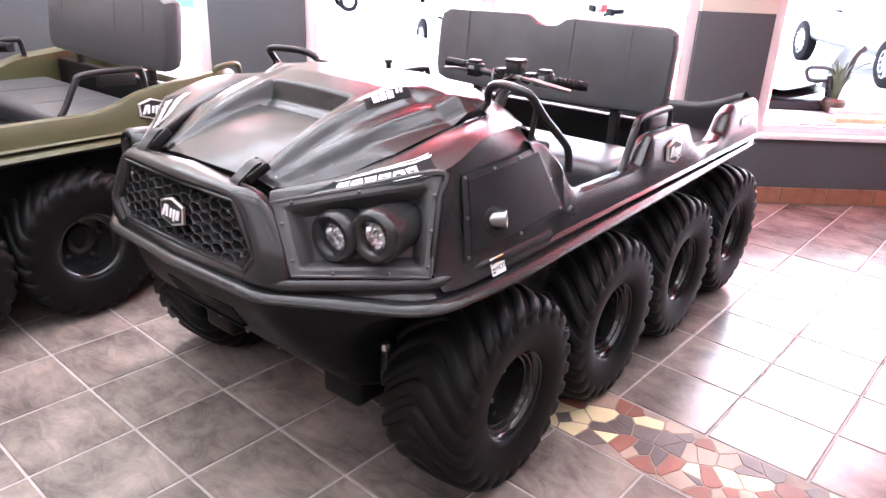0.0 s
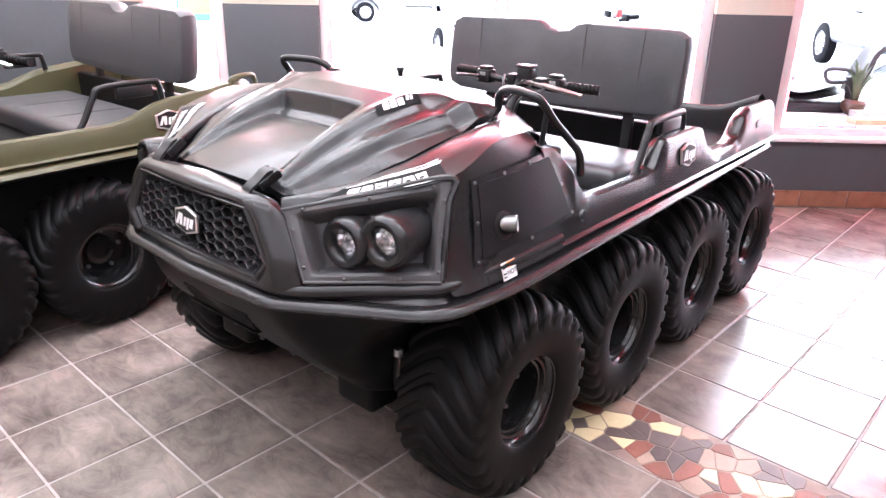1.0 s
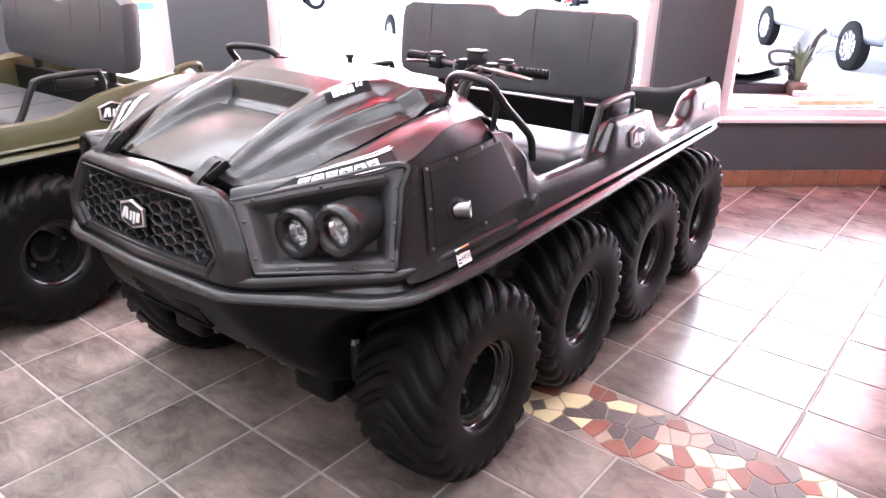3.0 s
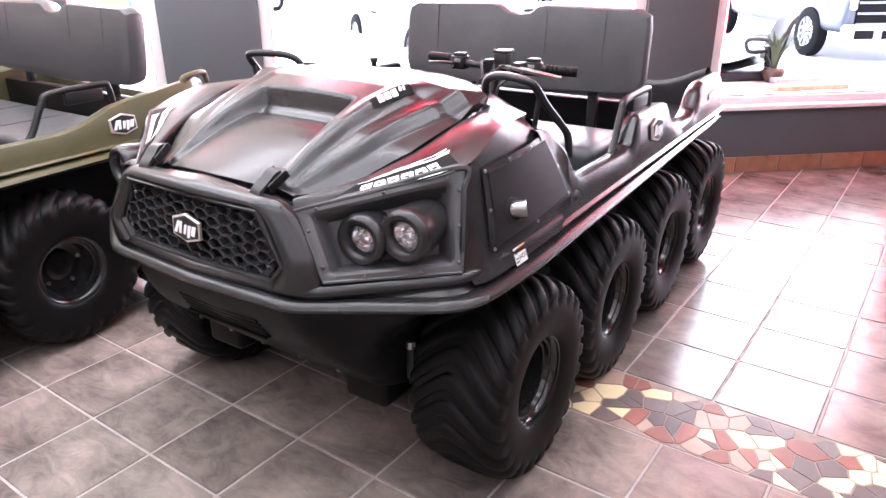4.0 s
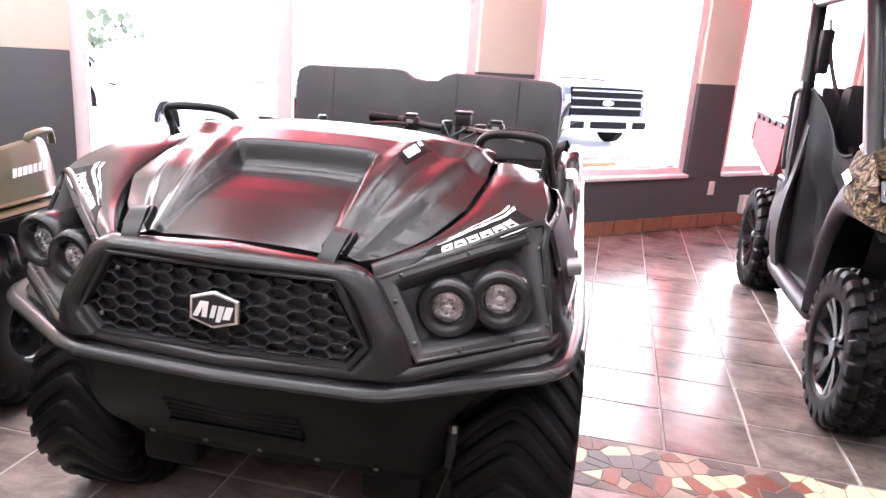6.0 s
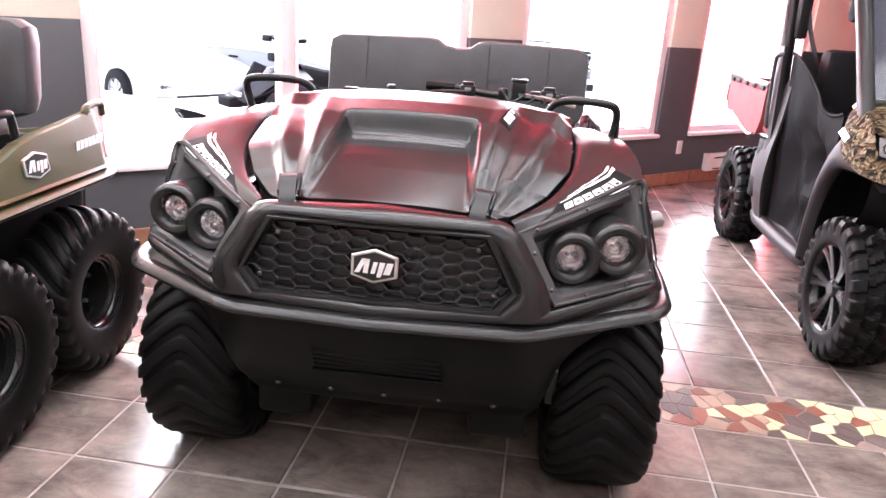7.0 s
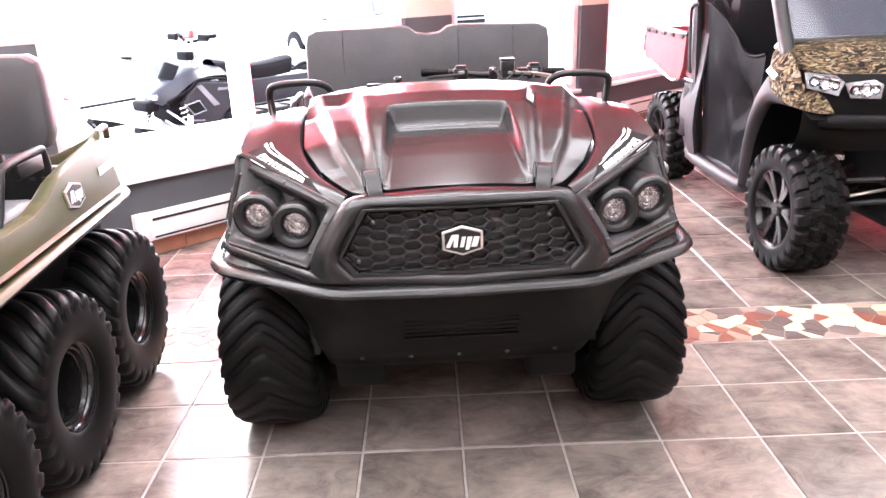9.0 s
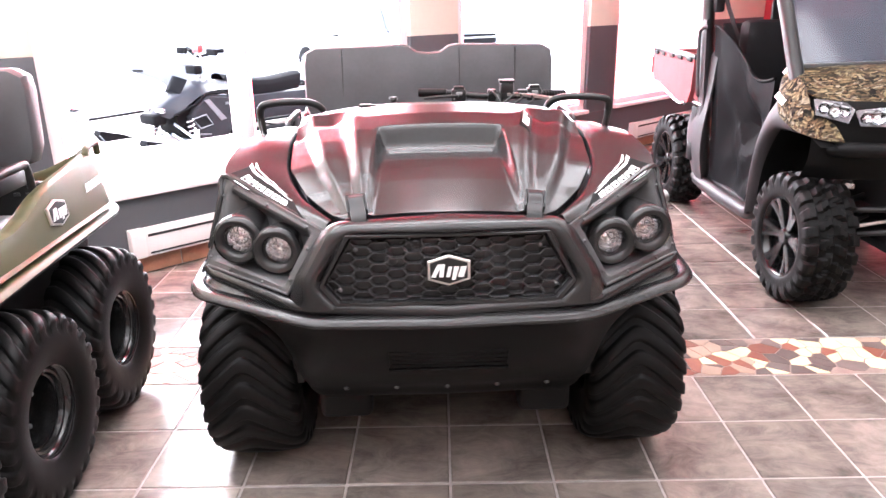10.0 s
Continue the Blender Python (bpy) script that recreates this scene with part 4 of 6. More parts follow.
            ring.append((q.x, (1.14 if six else 1.03) + d * (1.25 if six else 1) + (z - 0.9) * 0.10, q.y))
        rings.append(ring)
    V, F = grid(rings, True)
    n = len(outline)
    F += [tuple(range(n)), tuple(range((len(rings) - 1) * n, len(rings) * n))]
    back = part("seat_back", (V, F), M_BENCH if six else M_VINYL, v, "black vinyl bench backrest notched at the top")
    for x in (-0.37, 0.37, 0.13):
        part("stitch_seam", tube([(x, (1.1405 if six else 1.0305) + 0.1 * (z - 0.9), z) for z in (0.90, 1.0, 1.1, 1.178)], 0.0008 if six else 0.0016, 6), M_TRIM, back)
    for x in (-0.33, 0.33):
        part("backrest_post", rbox(x - 0.018, x + 0.018, 1.18 if six else 1.07, 1.21 if six else 1.10, 0.7, 0.95, 0.004), M_TUBE, v)

    # grab bars at the cowl and beside the seat
    for s in (-1, 1):
        if not six:
            part("grab_bar", tube([(s * x, y, z) for x, y, z in ((0.352, 0.215, 1.0), (0.362, 0.205, 1.045), (0.395, 0.19, 1.066), (0.45, 0.165, 1.073), (0.515, 0.14, 1.071), (0.542, 0.15, 1.055), (0.553, 0.20, 1.0), (0.563, 0.27, 0.94), (0.57, 0.315, 0.895), (0.572, 0.33, 0.83))], 0.0115, 12, 60), M_TUBE, v, "black tubular grab bar")
            part("grab_bar_stay", tube([(s * 0.545, 0.17, 1.03), (s * 0.535, 0.17, 0.94)], 0.008, 8), M_TUBE, v)
        part("seat_rail", tube([(s * x, y, z) for x, y, z in ((0.575, 0.665, 0.76), (0.572, 0.70, 0.80), (0.568, 0.75, 0.885), (0.566, 0.79, 0.918), (0.565, 0.99, 0.924), (0.565, 1.02, 0.91), (0.566, 1.03, 0.85))], 0.0125, 12, 50), M_TUBE, v, "black tubular rail beside the seat")
        part("rail_block", rbox(s * 0.566 - 0.012, s * 0.566 + 0.012, 0.84, 0.99, 0.868, 0.915, 0.006), M_TUBE, v)
        emblem(v, basis((s * 0.633, 0.94 if not six else 1.01, 0.795 if not six else 0.775), (0, s, 0), (s * 1, 0, 0.14)), 0.112)
        part("name_decal", xf(blocks(7, 0.16, 0.028, 0.008), basis((s * 0.6325, 1.72 if not six else 1.3, 0.80), (0, s, 0.05), (s * 1, 0, 0.14))), M_WHITE, v, "pale name decal in plain blocks")
    # hood with its scoop, and the cowl behind it
    hood = part("hood", hood_vf(), body, v, "ribbed hood with a scoop")
    part("cowl", both(patch([[(0, 0.135, 1.066), (0.2, 0.135, 1.05), (0.40, 0.135, 1.0), (0.52, 0.135, 0.978)],
                             [(0, 0.22, 1.054), (0.2, 0.22, 1.04), (0.38, 0.20, 1.0), (0.52, 0.19, 0.955)],
                             [(0, 0.33, 1.034), (0.2, 0.33, 1.02), (0.38, 0.27, 0.985), (0.51, 0.235, 0.93)],
                             [(0, 0.37, 0.99), (0.2, 0.37, 0.98), (0.40, 0.30, 0.93), (0.51, 0.26, 0.88)]], 16, 24)), body, v, "moulded cowl behind the hood")
    if six:
        for s in (-1, 1):
            part("rear_handle", tube([(s * 0.60, 1.33, 0.87), (s * 0.60, 1.34, 0.9), (s * 0.597, 1.37, 0.908), (s * 0.592, 1.42, 0.912), (s * 0.585, 1.46, 0.905), (s * 0.58, 1.475, 0.865)], 0.012, 10, 30), body, v)
        handlebar(v, 0.085)
        return v

    for s in (-1, 1):
        m = basis((s * 0.206, -0.503, 0.905), (1, 0, 0), (0, -0.50, 0.86)) @ pose(0, 0, 0, 0, 0, s * -9)
        strap = patch([[(x, y, z) for y, z in ((-0.046, -0.008), (-0.03, 0.004), (0.0, 0.008), (0.022, 0.012), (0.036, 0.008))] for x in (-0.017, -0.006, 0.006, 0.017)], 8, 20)
        la = part("latch", xf(join(thick(strap, 0.007), rbox(-0.013, 0.013, -0.03, 0.006, 0.006, 0.0105, 0.002)), m), M_TUBE, hood, "black over-centre hood latch")
        part("latch_base", xf(join(rbox(-0.024, 0.024, 0.02, 0.05, -0.012, 0.008, 0.004), rbox(-0.024, -0.018, -0.01, 0.045, -0.01, 0.012, 0.002), rbox(0.018, 0.024, -0.01, 0.045, -0.01, 0.012, 0.002)), m), M_TUBE, la)
    def on_hood(vf, lift):
        out_ = []
        for a, b, c_ in vf[0]:
            x, y = 0.247 + a * 0.20 - b * 0.98, -0.085 + a * 0.98 + b * 0.20
            out_.append((x, y, hood_z(x, y) + lift + c_))
        return out_, vf[1]

    bars = [prism([(a, -0.009), (a + w, -0.009), (a + w + 0.005, 0.009), (a + 0.005, 0.009)], 0.0012) for a, w in ((-0.050, 0.019), (-0.027, 0.019), (-0.004, 0.019), (0.021, 0.009), (0.034, 0.008))]
    bars = [([(x + (0.004 if k > 2 else 0), y * (0.6 if k > 2 else 1) + (0.004 if k > 2 else 0), z) for x, y, z in q[0]], q[1]) for k, q in enumerate(bars)]
    part("model_mark", on_hood(join(*bars), 0.003), M_WHITE, hood, "white plain bars of a model mark", 0)
    part("model_mark_pad", on_hood(grid([[(-0.07 + 0.14 * a / 14 + 0.1 * (b / 6 - 0.5) * 0.1, -0.016 + 0.032 * b / 6, 0) for a in range(15)] for b in range(7)]), 0.0018), M_HULL, hood)
    part("cowl_knob", lathe([(0, 0.03), (0.012, 0.03), (0.015, 0.022), (0.009, 0.014), (0.009, 0.0), (0.016, -0.004)], 16, Matrix.Translation((-0.137, 0.32, 1.034))), M_TUBE, v)
    part("hinge", join(rbox(-0.235, -0.195, 0.09, 0.115, 1.056, 1.070, 0.004), rbox(-0.2, -0.17, 0.095, 0.11, 1.06, 1.068, 0.002)), M_TUBE, v)

    # grille
    go = [(0.226, 0.861), (0.291, 0.745), (0.256, 0.702), (-0.256, 0.702), (-0.291, 0.745), (-0.226, 0.861)]

    def gy(x, z):
        return -0.572 + 0.10 * x * x + (z - 0.70) * 0.03

    pan = patch([[(-0.28, gy(0.28, z) + 0.022, z), (0, gy(0, z) + 0.022, z), (0.28, gy(0.28, z) + 0.022, z)] for z in (0.69, 0.78, 0.875)], 8, 14)
    gr = part("grille", pan, M_COMB, v, "black honeycomb grille")
    ring = []
    for i in range(6):
        a, b = Vector(go[i]), Vector(go[(i + 1) % 6])
        for k in range(8):
            ring.append(a.lerp(b, k / 8))
    rows = []
    for off, dep in ((1.045, 0.012), (1.04, -0.002), (1.02, -0.008), (0.995, -0.007), (0.975, 0.002), (0.965, 0.024)):
        rows.append([(q.x * off, gy(q.x * off, q.y) + dep, 0.781 + (q.y - 0.781) * (1 + (off - 1) * 2.6)) for q in ring])
    V, F = grid(rows, True)
    part("grille_surround", (V, F), M_BODY, gr)
    cells_ = []
    pw, ph = 0.0395, 0.0268
    poly0 = [(x * 0.965, 0.781 + (z - 0.781) * 0.92) for x, z in go]

    def clip(poly):
        for i in range(6):
            a, b = poly0[i], poly0[(i + 1) % 6]
            res = []
            for k in range(len(poly)):
                p, q = poly[k], poly[(k + 1) % len(poly)]
                dp = (b[0] - a[0]) * (p[1] - a[1]) - (b[1] - a[1]) * (p[0] - a[0])
                dq = (b[0] - a[0]) * (q[1] - a[1]) - (b[1] - a[1]) * (q[0] - a[0])
                if dp <= 0:
                    res.append(p)
                if dp * dq < 0:
                    t = dp / (dp - dq)
                    res.append((p[0] + (q[0] - p[0]) * t, p[1] + (q[1] - p[1]) * t))
            poly = res
            if len(poly) < 3:
                return []
        return poly

    for i in range(-8, 9):
        for j in range(-4, 5):
            cx, cz = i * pw, 0.781 + (j + (0.5 if i % 2 else 0)) * ph
            a, b = pw * 0.667, ph * 0.5
            poly = clip([(cx - a, cz), (cx - a * 0.5, cz + b), (cx + a * 0.5, cz + b), (cx + a, cz), (cx + a * 0.5, cz - b), (cx - a * 0.5, cz - b)])
            if len(poly) < 3 or max(p[0] for p in poly) - min(p[0] for p in poly) < 0.012:
                continue
            mx, mz = sum(p[0] for p in poly) / len(poly), sum(p[1] for p in poly) / len(poly)
            rows = []
            for k, dep in ((1.0, 0.0), (0.95, 0.0004), (0.905, 0.003), (0.87, 0.0075), (0.84, 0.0215)):
                rows.append([(mx + (x - mx) * k, gy(x, z) + dep, mz + (z - mz) * k) for x, z in poly])
            V, F = grid(rows, True)
            cells_.append((V, F))
    part("honeycomb", join(*cells_), M_COMB, gr, "black raised honeycomb cells", 30)
    emblem(gr, basis((0, -0.578, 0.782), (1, 0, 0), (0, -1, 0.08)), 0.098)
    for x, z in ((-0.21, 0.832), (-0.25, 0.735), (0.21, 0.832), (0.25, 0.735)):
        put("grille_bolt", BOLT_ME, gr, basis((x, gy(x, z) - 0.001, z), (1, 0, 0), (0, -1, 0)))

    # lamp panels
    for s in (-1, 1):
        flip = (lambda q: q) if s > 0 else mirror
        bp = part("lamp_panel", flip(grid([[bez(u / 40, w / 28) for u in range(41)] for w in range(29)])), M_BEZEL, v, "dark textured lamp surround")
        edge = [bez(t, 0) for t in np.linspace(0, 1, 9)] + [bez(1, t) for t in np.linspace(0, 1, 7)][1:] + [bez(t, 1) for t in np.linspace(1, 0, 9)][1:] + [bez(0, t) for t in np.linspace(1, 0, 7)][1:-1]
        part("lamp_panel_edge", flip(tube(edge, 0.004, 6, closed=True)), M_BEZEL, bp)
        for u, w in ((0.12, 0.045), (0.52, 0.045), (0.9, 0.045), (0.035, 0.3), (0.035, 0.8), (0.3, 0.965), (0.7, 0.965), (0.975, 0.2), (0.975, 0.55), (0.975, 0.9)):
            p = bez(u, w) + BZ_N * 0.001
            put("panel_bolt", BOLT_ME, bp, basis((s * p.x, p.y, p.z), (1, 0, 0), (s * BZ_N.x, BZ_N.y, BZ_N.z)))
        for x, y, z, L in ((0.415, -0.446, 0.789, 0.085), (0.514, -0.417, 0.810, 0.14)):
            m = Matrix.Translation((s * x, y, z)) @ pose(0, 0, 0, 90, 0, s * 6)
            lp = part("headlamp", lamp_vf(0.0615, L), M_BODY, bp, "round black headlamp")
            lp.matrix_basis = m
            r = 0.0315
            facets = lathe([(0.0, -0.046), (0.008, -0.043), (0.013, -0.046), (0.019, -0.036), (0.023, -0.039), (r, -0.024)], 14)
            part("reflector", facets, M_LED, lp, "faceted bright reflector", 0)
            part("led_chip", join(*[rbox(a - 0.004, a + 0.004, b - 0.003, b + 0.003, -0.036, -0.030, 0.001, 1) for a, b in ((-0.009, 0.005), (0.004, 0.011), (0.011, -0.004))]), M_METAL, lp)
            part("lens", lathe([(0.0, -0.018), (0.015, -0.019), (r, -0.023), (r, -0.025), (0.0, -0.021)], 24), M_LENS, lp).visible_shadow = False
        # swoosh and plain blocks where the model name stands
        def decal(quads, lift):
            got = []
            for (u0, w0), (u1, w1), (u2, w2), (u3, w3) in quads:
                rows_ = []
                for a in range(7):
                    row_ = []
                    for b in range(3):
                        q, t_ = a / 6, b / 2
                        u = (u0 * (1 - q) + u1 * q) * (1 - t_) + (u3 * (1 - q) + u2 * q) * t_
                        w = (w0 * (1 - q) + w1 * q) * (1 - t_) + (w3 * (1 - q) + w2 * q) * t_
                        row_.append(FEND(u, w) + Vector((0.15, -0.55, 0.82)) * lift)
                    rows_.append(row_)
                got.append(grid(rows_))
            return flip(join(*got))

        FEND = fend_fn(out, mid, seam)
        part("name_backing", decal([((0.10, 0.02), (0.50, 0.02), (0.53, 0.40), (0.22, 0.52))], 0.0016), M_HULL, v, "black decal")
        nd = part("name_decal", decal([((0.19, 0.05), (0.47, 0.05), (0.49, 0.065), (0.20, 0.065))], 0.0028), M_WHITE, v, "white name decal in plain blocks")
        for k in range(6):
            q = 0.205 + k * 0.0415
            part("name_block", decal([((q, 0.08), (q + 0.035, 0.08), (q + 0.056, 0.36), (q + 0.021, 0.36))], 0.0028), M_WHITE, nd)
            part("block_slit", decal([((q + 0.016, 0.19), (q + 0.032, 0.19), (q + 0.037, 0.26), (q + 0.021, 0.26))], 0.0036), M_HULL, nd)
        part("decal_stripe", decal([((0.22, 0.44), (0.36, 0.50), (0.36, 0.56), (0.22, 0.47)), ((0.36, 0.50), (0.53, 0.40), (0.55, 0.45), (0.36, 0.56))], 0.003), M_WHITE, v)
        part("decal_stripe", decal([((0.26, 0.54), (0.38, 0.595), (0.38, 0.625), (0.26, 0.56)), ((0.38, 0.595), (0.54, 0.49), (0.55, 0.52), (0.38, 0.625))], 0.003), M_WHITE, v)

    # vent screens on the flanks, exhaust stub and warning label
    for s in (-1, 1):
        flip = (lambda q: q) if s > 0 else mirror
        sc = [Vector(p) for p in ((0.580, -0.188, 0.922), (0.580, 0.135, 0.938), (0.644, 0.19, 0.765), (0.638, -0.235, 0.735))]

        def scr(u, w):
            return sc[0] * (1 - u) * (1 - w) + sc[1] * u * (1 - w) + sc[2] * u * w + sc[3] * (1 - u) * w + Vector((0.010 * math.sin(math.pi * u) + 0.003 * math.sin(math.pi * w) - 0.001, 0, 0))

        pl = part("vent_panel", flip(thick(grid([[scr(u / 12, w / 10) for u in range(13)] for w in range(11)]), 0.003)), M_BODY, v)
        part("vent_screen", flip(thick(grid([[scr(0.055 + 0.89 * u / 12, 0.075 + 0.86 * w / 10) + Vector((0.0022, 0, 0.0005)) for u in range(13)] for w in range(11)]), 0.004)), M_SCREEN, pl, "fine black vent mesh")
        for u, w in ((0.03, 0.04), (0.35, 0.04), (0.68, 0.04), (0.97, 0.05), (0.03, 0.5), (0.03, 0.96), (0.5, 0.97), (0.97, 0.5), (0.97, 0.95)):
            p = scr(u, w)
            put("panel_bolt", BOLT_ME, pl, basis((s * (p.x + 0.003), p.y, p.z), (0, 1, 0), (s, -0.1, 0.25)))
    part("exhaust", lathe([(0.021, -0.03), (0.021, 0.048), (0.0215, 0.05), (0.02, 0.051), (0.0192, 0.048), (0.019, 0.01), (0.0, 0.01)], 28, basis((0.612, -0.122, 0.806), (0, 0, 1), (0.86, 0.5, 0.12))), M_METAL, v, "steel exhaust stub")
    part("exhaust_flange", lathe([(0.024, 0.012), (0.034, 0.01), (0.036, 0.0)], 24, basis((0.626, -0.12, 0.806), (0, 1, 0), (1, -0.12, 0.3))), M_TUBE, v)
    hm = basis((0.656, -0.122, 0.700), (0, 1, 0.03), (1, -0.05, 0.30))
    hl = part("warning_label", xf(rbox(-0.026, 0.026, -0.022, 0.022, 0, 0.001, 0), hm), M_WHITE, v, "white and orange hot-surface label")
    part("label_band", xf(rbox(-0.004, 0.026, 0.006, 0.021, 0.001, 0.0016, 0), hm), M_ORANGE, hl)
    part("label_text", xf(text_vf("HOT", 0.017, 0.0004), hm @ pose(0.009, -0.006, 0.0018)), M_TRIM, hl, "", 0)
    part("label_mark", join(*[xf(rbox(-0.023, -0.012, y, y + 0.004, 0.001, 0.0016, 0), hm) for y in (-0.016, -0.008, 0.006, 0.014)]), M_TRIM, hl)
    part("side_cap", lathe([(0, 0.008), (0.013, 0.008), (0.016, 0.0)], 20, basis((0.648, 0.225, 0.752), (0, 1, 0), (1, 0, 0.2))), M_TRIM, v)

    handlebar(v)
    return v


HERO = Matrix.Translation((0, -0.56, 0)) @ pose(0, 0, 0, 0, 0, 2.0) @ Matrix.Translation((0, 0.56, 0))
vehicle("amphibious_vehicle", "satin black eight-wheeled amphibious vehicle with honeycomb grille", HERO, M_BODY, "amphibious vehicles", [-0.03, 0.555, 1.14, 1.725])
vehicle("amphibious_vehicle", "olive green six-wheeled amphibious vehicle with black bench seat", HERO @ Matrix.Translation((-1.79, -0.985, 0)), M_GREEN, "amphibious vehicles", [0.12, 0.675, 1.225], True)


# ---- camouflage side-by-side utility vehicle ----
M_CAMO = bpy.data.materials.new("leaf_camouflage")
M_CAMO.use_nodes = True
_n, _l = M_CAMO.node_tree.nodes, M_CAMO.node_tree.links
_b = _n["Principled BSDF"]
_b.inputs["Roughness"].default_value = 0.55
_b.inputs["Specular IOR Level"].default_value = 0.05
_tc = _n.new("ShaderNodeTexCoord")
_nz = _n.new("ShaderNodeTexNoise")
_nz.inputs["Scale"].default_value, _nz.inputs["Detail"].default_value = 9, 4
_l.new(_tc.outputs["Object"], _nz.inputs["Vector"])


def camo_layer(scale, turn, warp, cols, slot):
    """Long overlapping blades of colour, warped a little."""
    mp, mx, vo = _n.new("ShaderNodeMapping"), _n.new("ShaderNodeMix"), _n.new("ShaderNodeTexVoronoi")
    mx.data_type = "VECTOR"
    mx.inputs[0].default_value = warp
    _l.new(_tc.outputs["Object"], mx.inputs[4])
    _l.new(_nz.outputs["Color"], mx.inputs[5])
    mp.inputs["Scale"].default_value, mp.inputs["Rotation"].default_value = scale, turn
    _l.new(mx.outputs[1], mp.inputs["Vector"])
    vo.inputs["Scale"].default_value = 1.0
    _l.new(mp.outputs[0], vo.inputs["Vector"])
    sep, rp = _n.new("ShaderNodeSeparateColor"), _n.new("ShaderNodeValToRGB")
    _l.new(vo.outputs["Color"], sep.inputs[0])
    rp.color_ramp.interpolation = "CONSTANT"
    while len(rp.color_ramp.elements) < len(cols):
        rp.color_ramp.elements.new(0.5)
    for e, (q, c) in zip(rp.color_ramp.elements, cols):
        e.position, e.color = q, (*c, 1)
    _l.new(sep.outputs[slot], rp.inputs[0])
    return rp.outputs[0], sep.outputs[2], vo.outputs["Distance"]


_c1, _f1, _d1 = camo_layer((30, 110, 90), (0.2, 0.3, 0.35), 0.10, [(0.0, (0.012, 0.010, 0.008)), (0.26, (0.07, 0.05, 0.028)), (0.45, (0.14, 0.105, 0.055)), (0.62, (0.03, 0.026, 0.016)), (0.82, (0.2, 0.155, 0.085))], 0)
_c2, _f2, _d2 = camo_layer((55, 70, 62), (0.5, 0.1, 0.9), 0.16, [(0.0, (0.22, 0.185, 0.11)), (0.3, (0.06, 0.045, 0.03)), (0.55, (0.26, 0.225, 0.16)), (0.75, (0.12, 0.08, 0.045))], 0)
_gt = _n.new("ShaderNodeMath")
_gt.operation, _gt.inputs[1].default_value = "GREATER_THAN", 0.62
_l.new(_f2, _gt.inputs[0])
_m1 = _n.new("ShaderNodeMix")
_m1.data_type = "RGBA"
_l.new(_gt.outputs[0], _m1.inputs[0])
_l.new(_c1, _m1.inputs[6])
_l.new(_c2, _m1.inputs[7])
_mr = _n.new("ShaderNodeMapRange")
_mr.inputs[1].default_value, _mr.inputs[2].default_value = 0.1, 0.75
_mr.inputs[3].default_value, _mr.inputs[4].default_value = 1.15, 0.35
_l.new(_d1, _mr.inputs[0])
_ml = _n.new("ShaderNodeMix")
_ml.data_type, _ml.blend_type = "RGBA", "MULTIPLY"
_ml.inputs[0].default_value = 1
_l.new(_m1.outputs[2], _ml.inputs[6])
_l.new(_mr.outputs[0], _ml.inputs[7])
_l.new(_ml.outputs[2], _b.inputs["Base Color"])

M_UGREY = mat("grey_moulded_plastic", (0.034, 0.030, 0.032), 0.5, bump=0.08, bscale=900, rvar=0.012, spec=0.22)
M_UBED = mat("dull_red_panel", (0.2, 0.05, 0.055), 0.55, spec=0.1, bump=0.06, bscale=900, rvar=0.012)
M_NET = mat("black_net_fabric", (0.0065, 0.0065, 0.007), 0.55, spec=0.022, bump=0.2, bscale=350)
M_ALLOY = mat("machined_alloy", (0.45, 0.45, 0.47), 0.25, 1.0)
M_ALLB = mat("satin_black_alloy", (0.008, 0.008, 0.0085), 0.25, spec=0.4)
M_LAMPG = mat("pale_lamp_housing", (0.3, 0.3, 0.31), 0.3, 0.6)
M_CLEAR = glass("clear_plastic", (0.93, 0.95, 0.97), 0.02)
# Bluish tint and low transmission paint in the reflected haze on the windscreen.
M_SCREENW = glass("reflection_tint_windscreen", (0.13, 0.15, 0.19), 0.1)
M_SCREENW.node_tree.nodes["Principled BSDF"].inputs["Transmission Weight"].default_value = 0.55
M_REDL = mat("red_lens", (0.55, 0.03, 0.03), 0.25)


def knob_tyre():
    """Chunky off-road tyre, its staggered blocks raised out of one skin, axle along x."""
    prof = [(-0.10, 0.185), (-0.122, 0.205), (-0.125, 0.238), (-0.118, 0.27), (-0.095, 0.288), (0, 0.294), (0.095, 0.288), (0.118, 0.27), (0.125, 0.238), (0.122, 0.205), (0.10, 0.185)]
    ring = crom([Vector((a, r, 0)) for a, r in prof], 61)
    n, k = 440, 22
    rows = []
    for i in range(n + 1):
        t = 2 * math.pi * i / n
        row = []
        for p in ring:
            a = abs(p.x)
            f = t * k / (2 * math.pi) + (0.5 if p.x > 0 else 0)
            mid = sstep(0.004, 0.008, a) * sstep(0.07, 0.064, a) * sstep(0.30, 0.24, abs(((f + 7 * a) % 1) - 0.5))
            sho = sstep(0.072, 0.078, a) * sstep(0.235, 0.265, p.y) * sstep(0.33, 0.27, abs(((f + 0.52 + 1.5 * a) % 1) - 0.5))
            h = 0.022 * max(mid, sho)
            q = 1 + h / p.y
            row.append((p.x * (1 + (0.05 * max(0, sho) if a > 0.1 else 0)), p.y * q * math.cos(t), p.y * q * math.sin(t)))
        rows.append(row)
    return grid(rows)


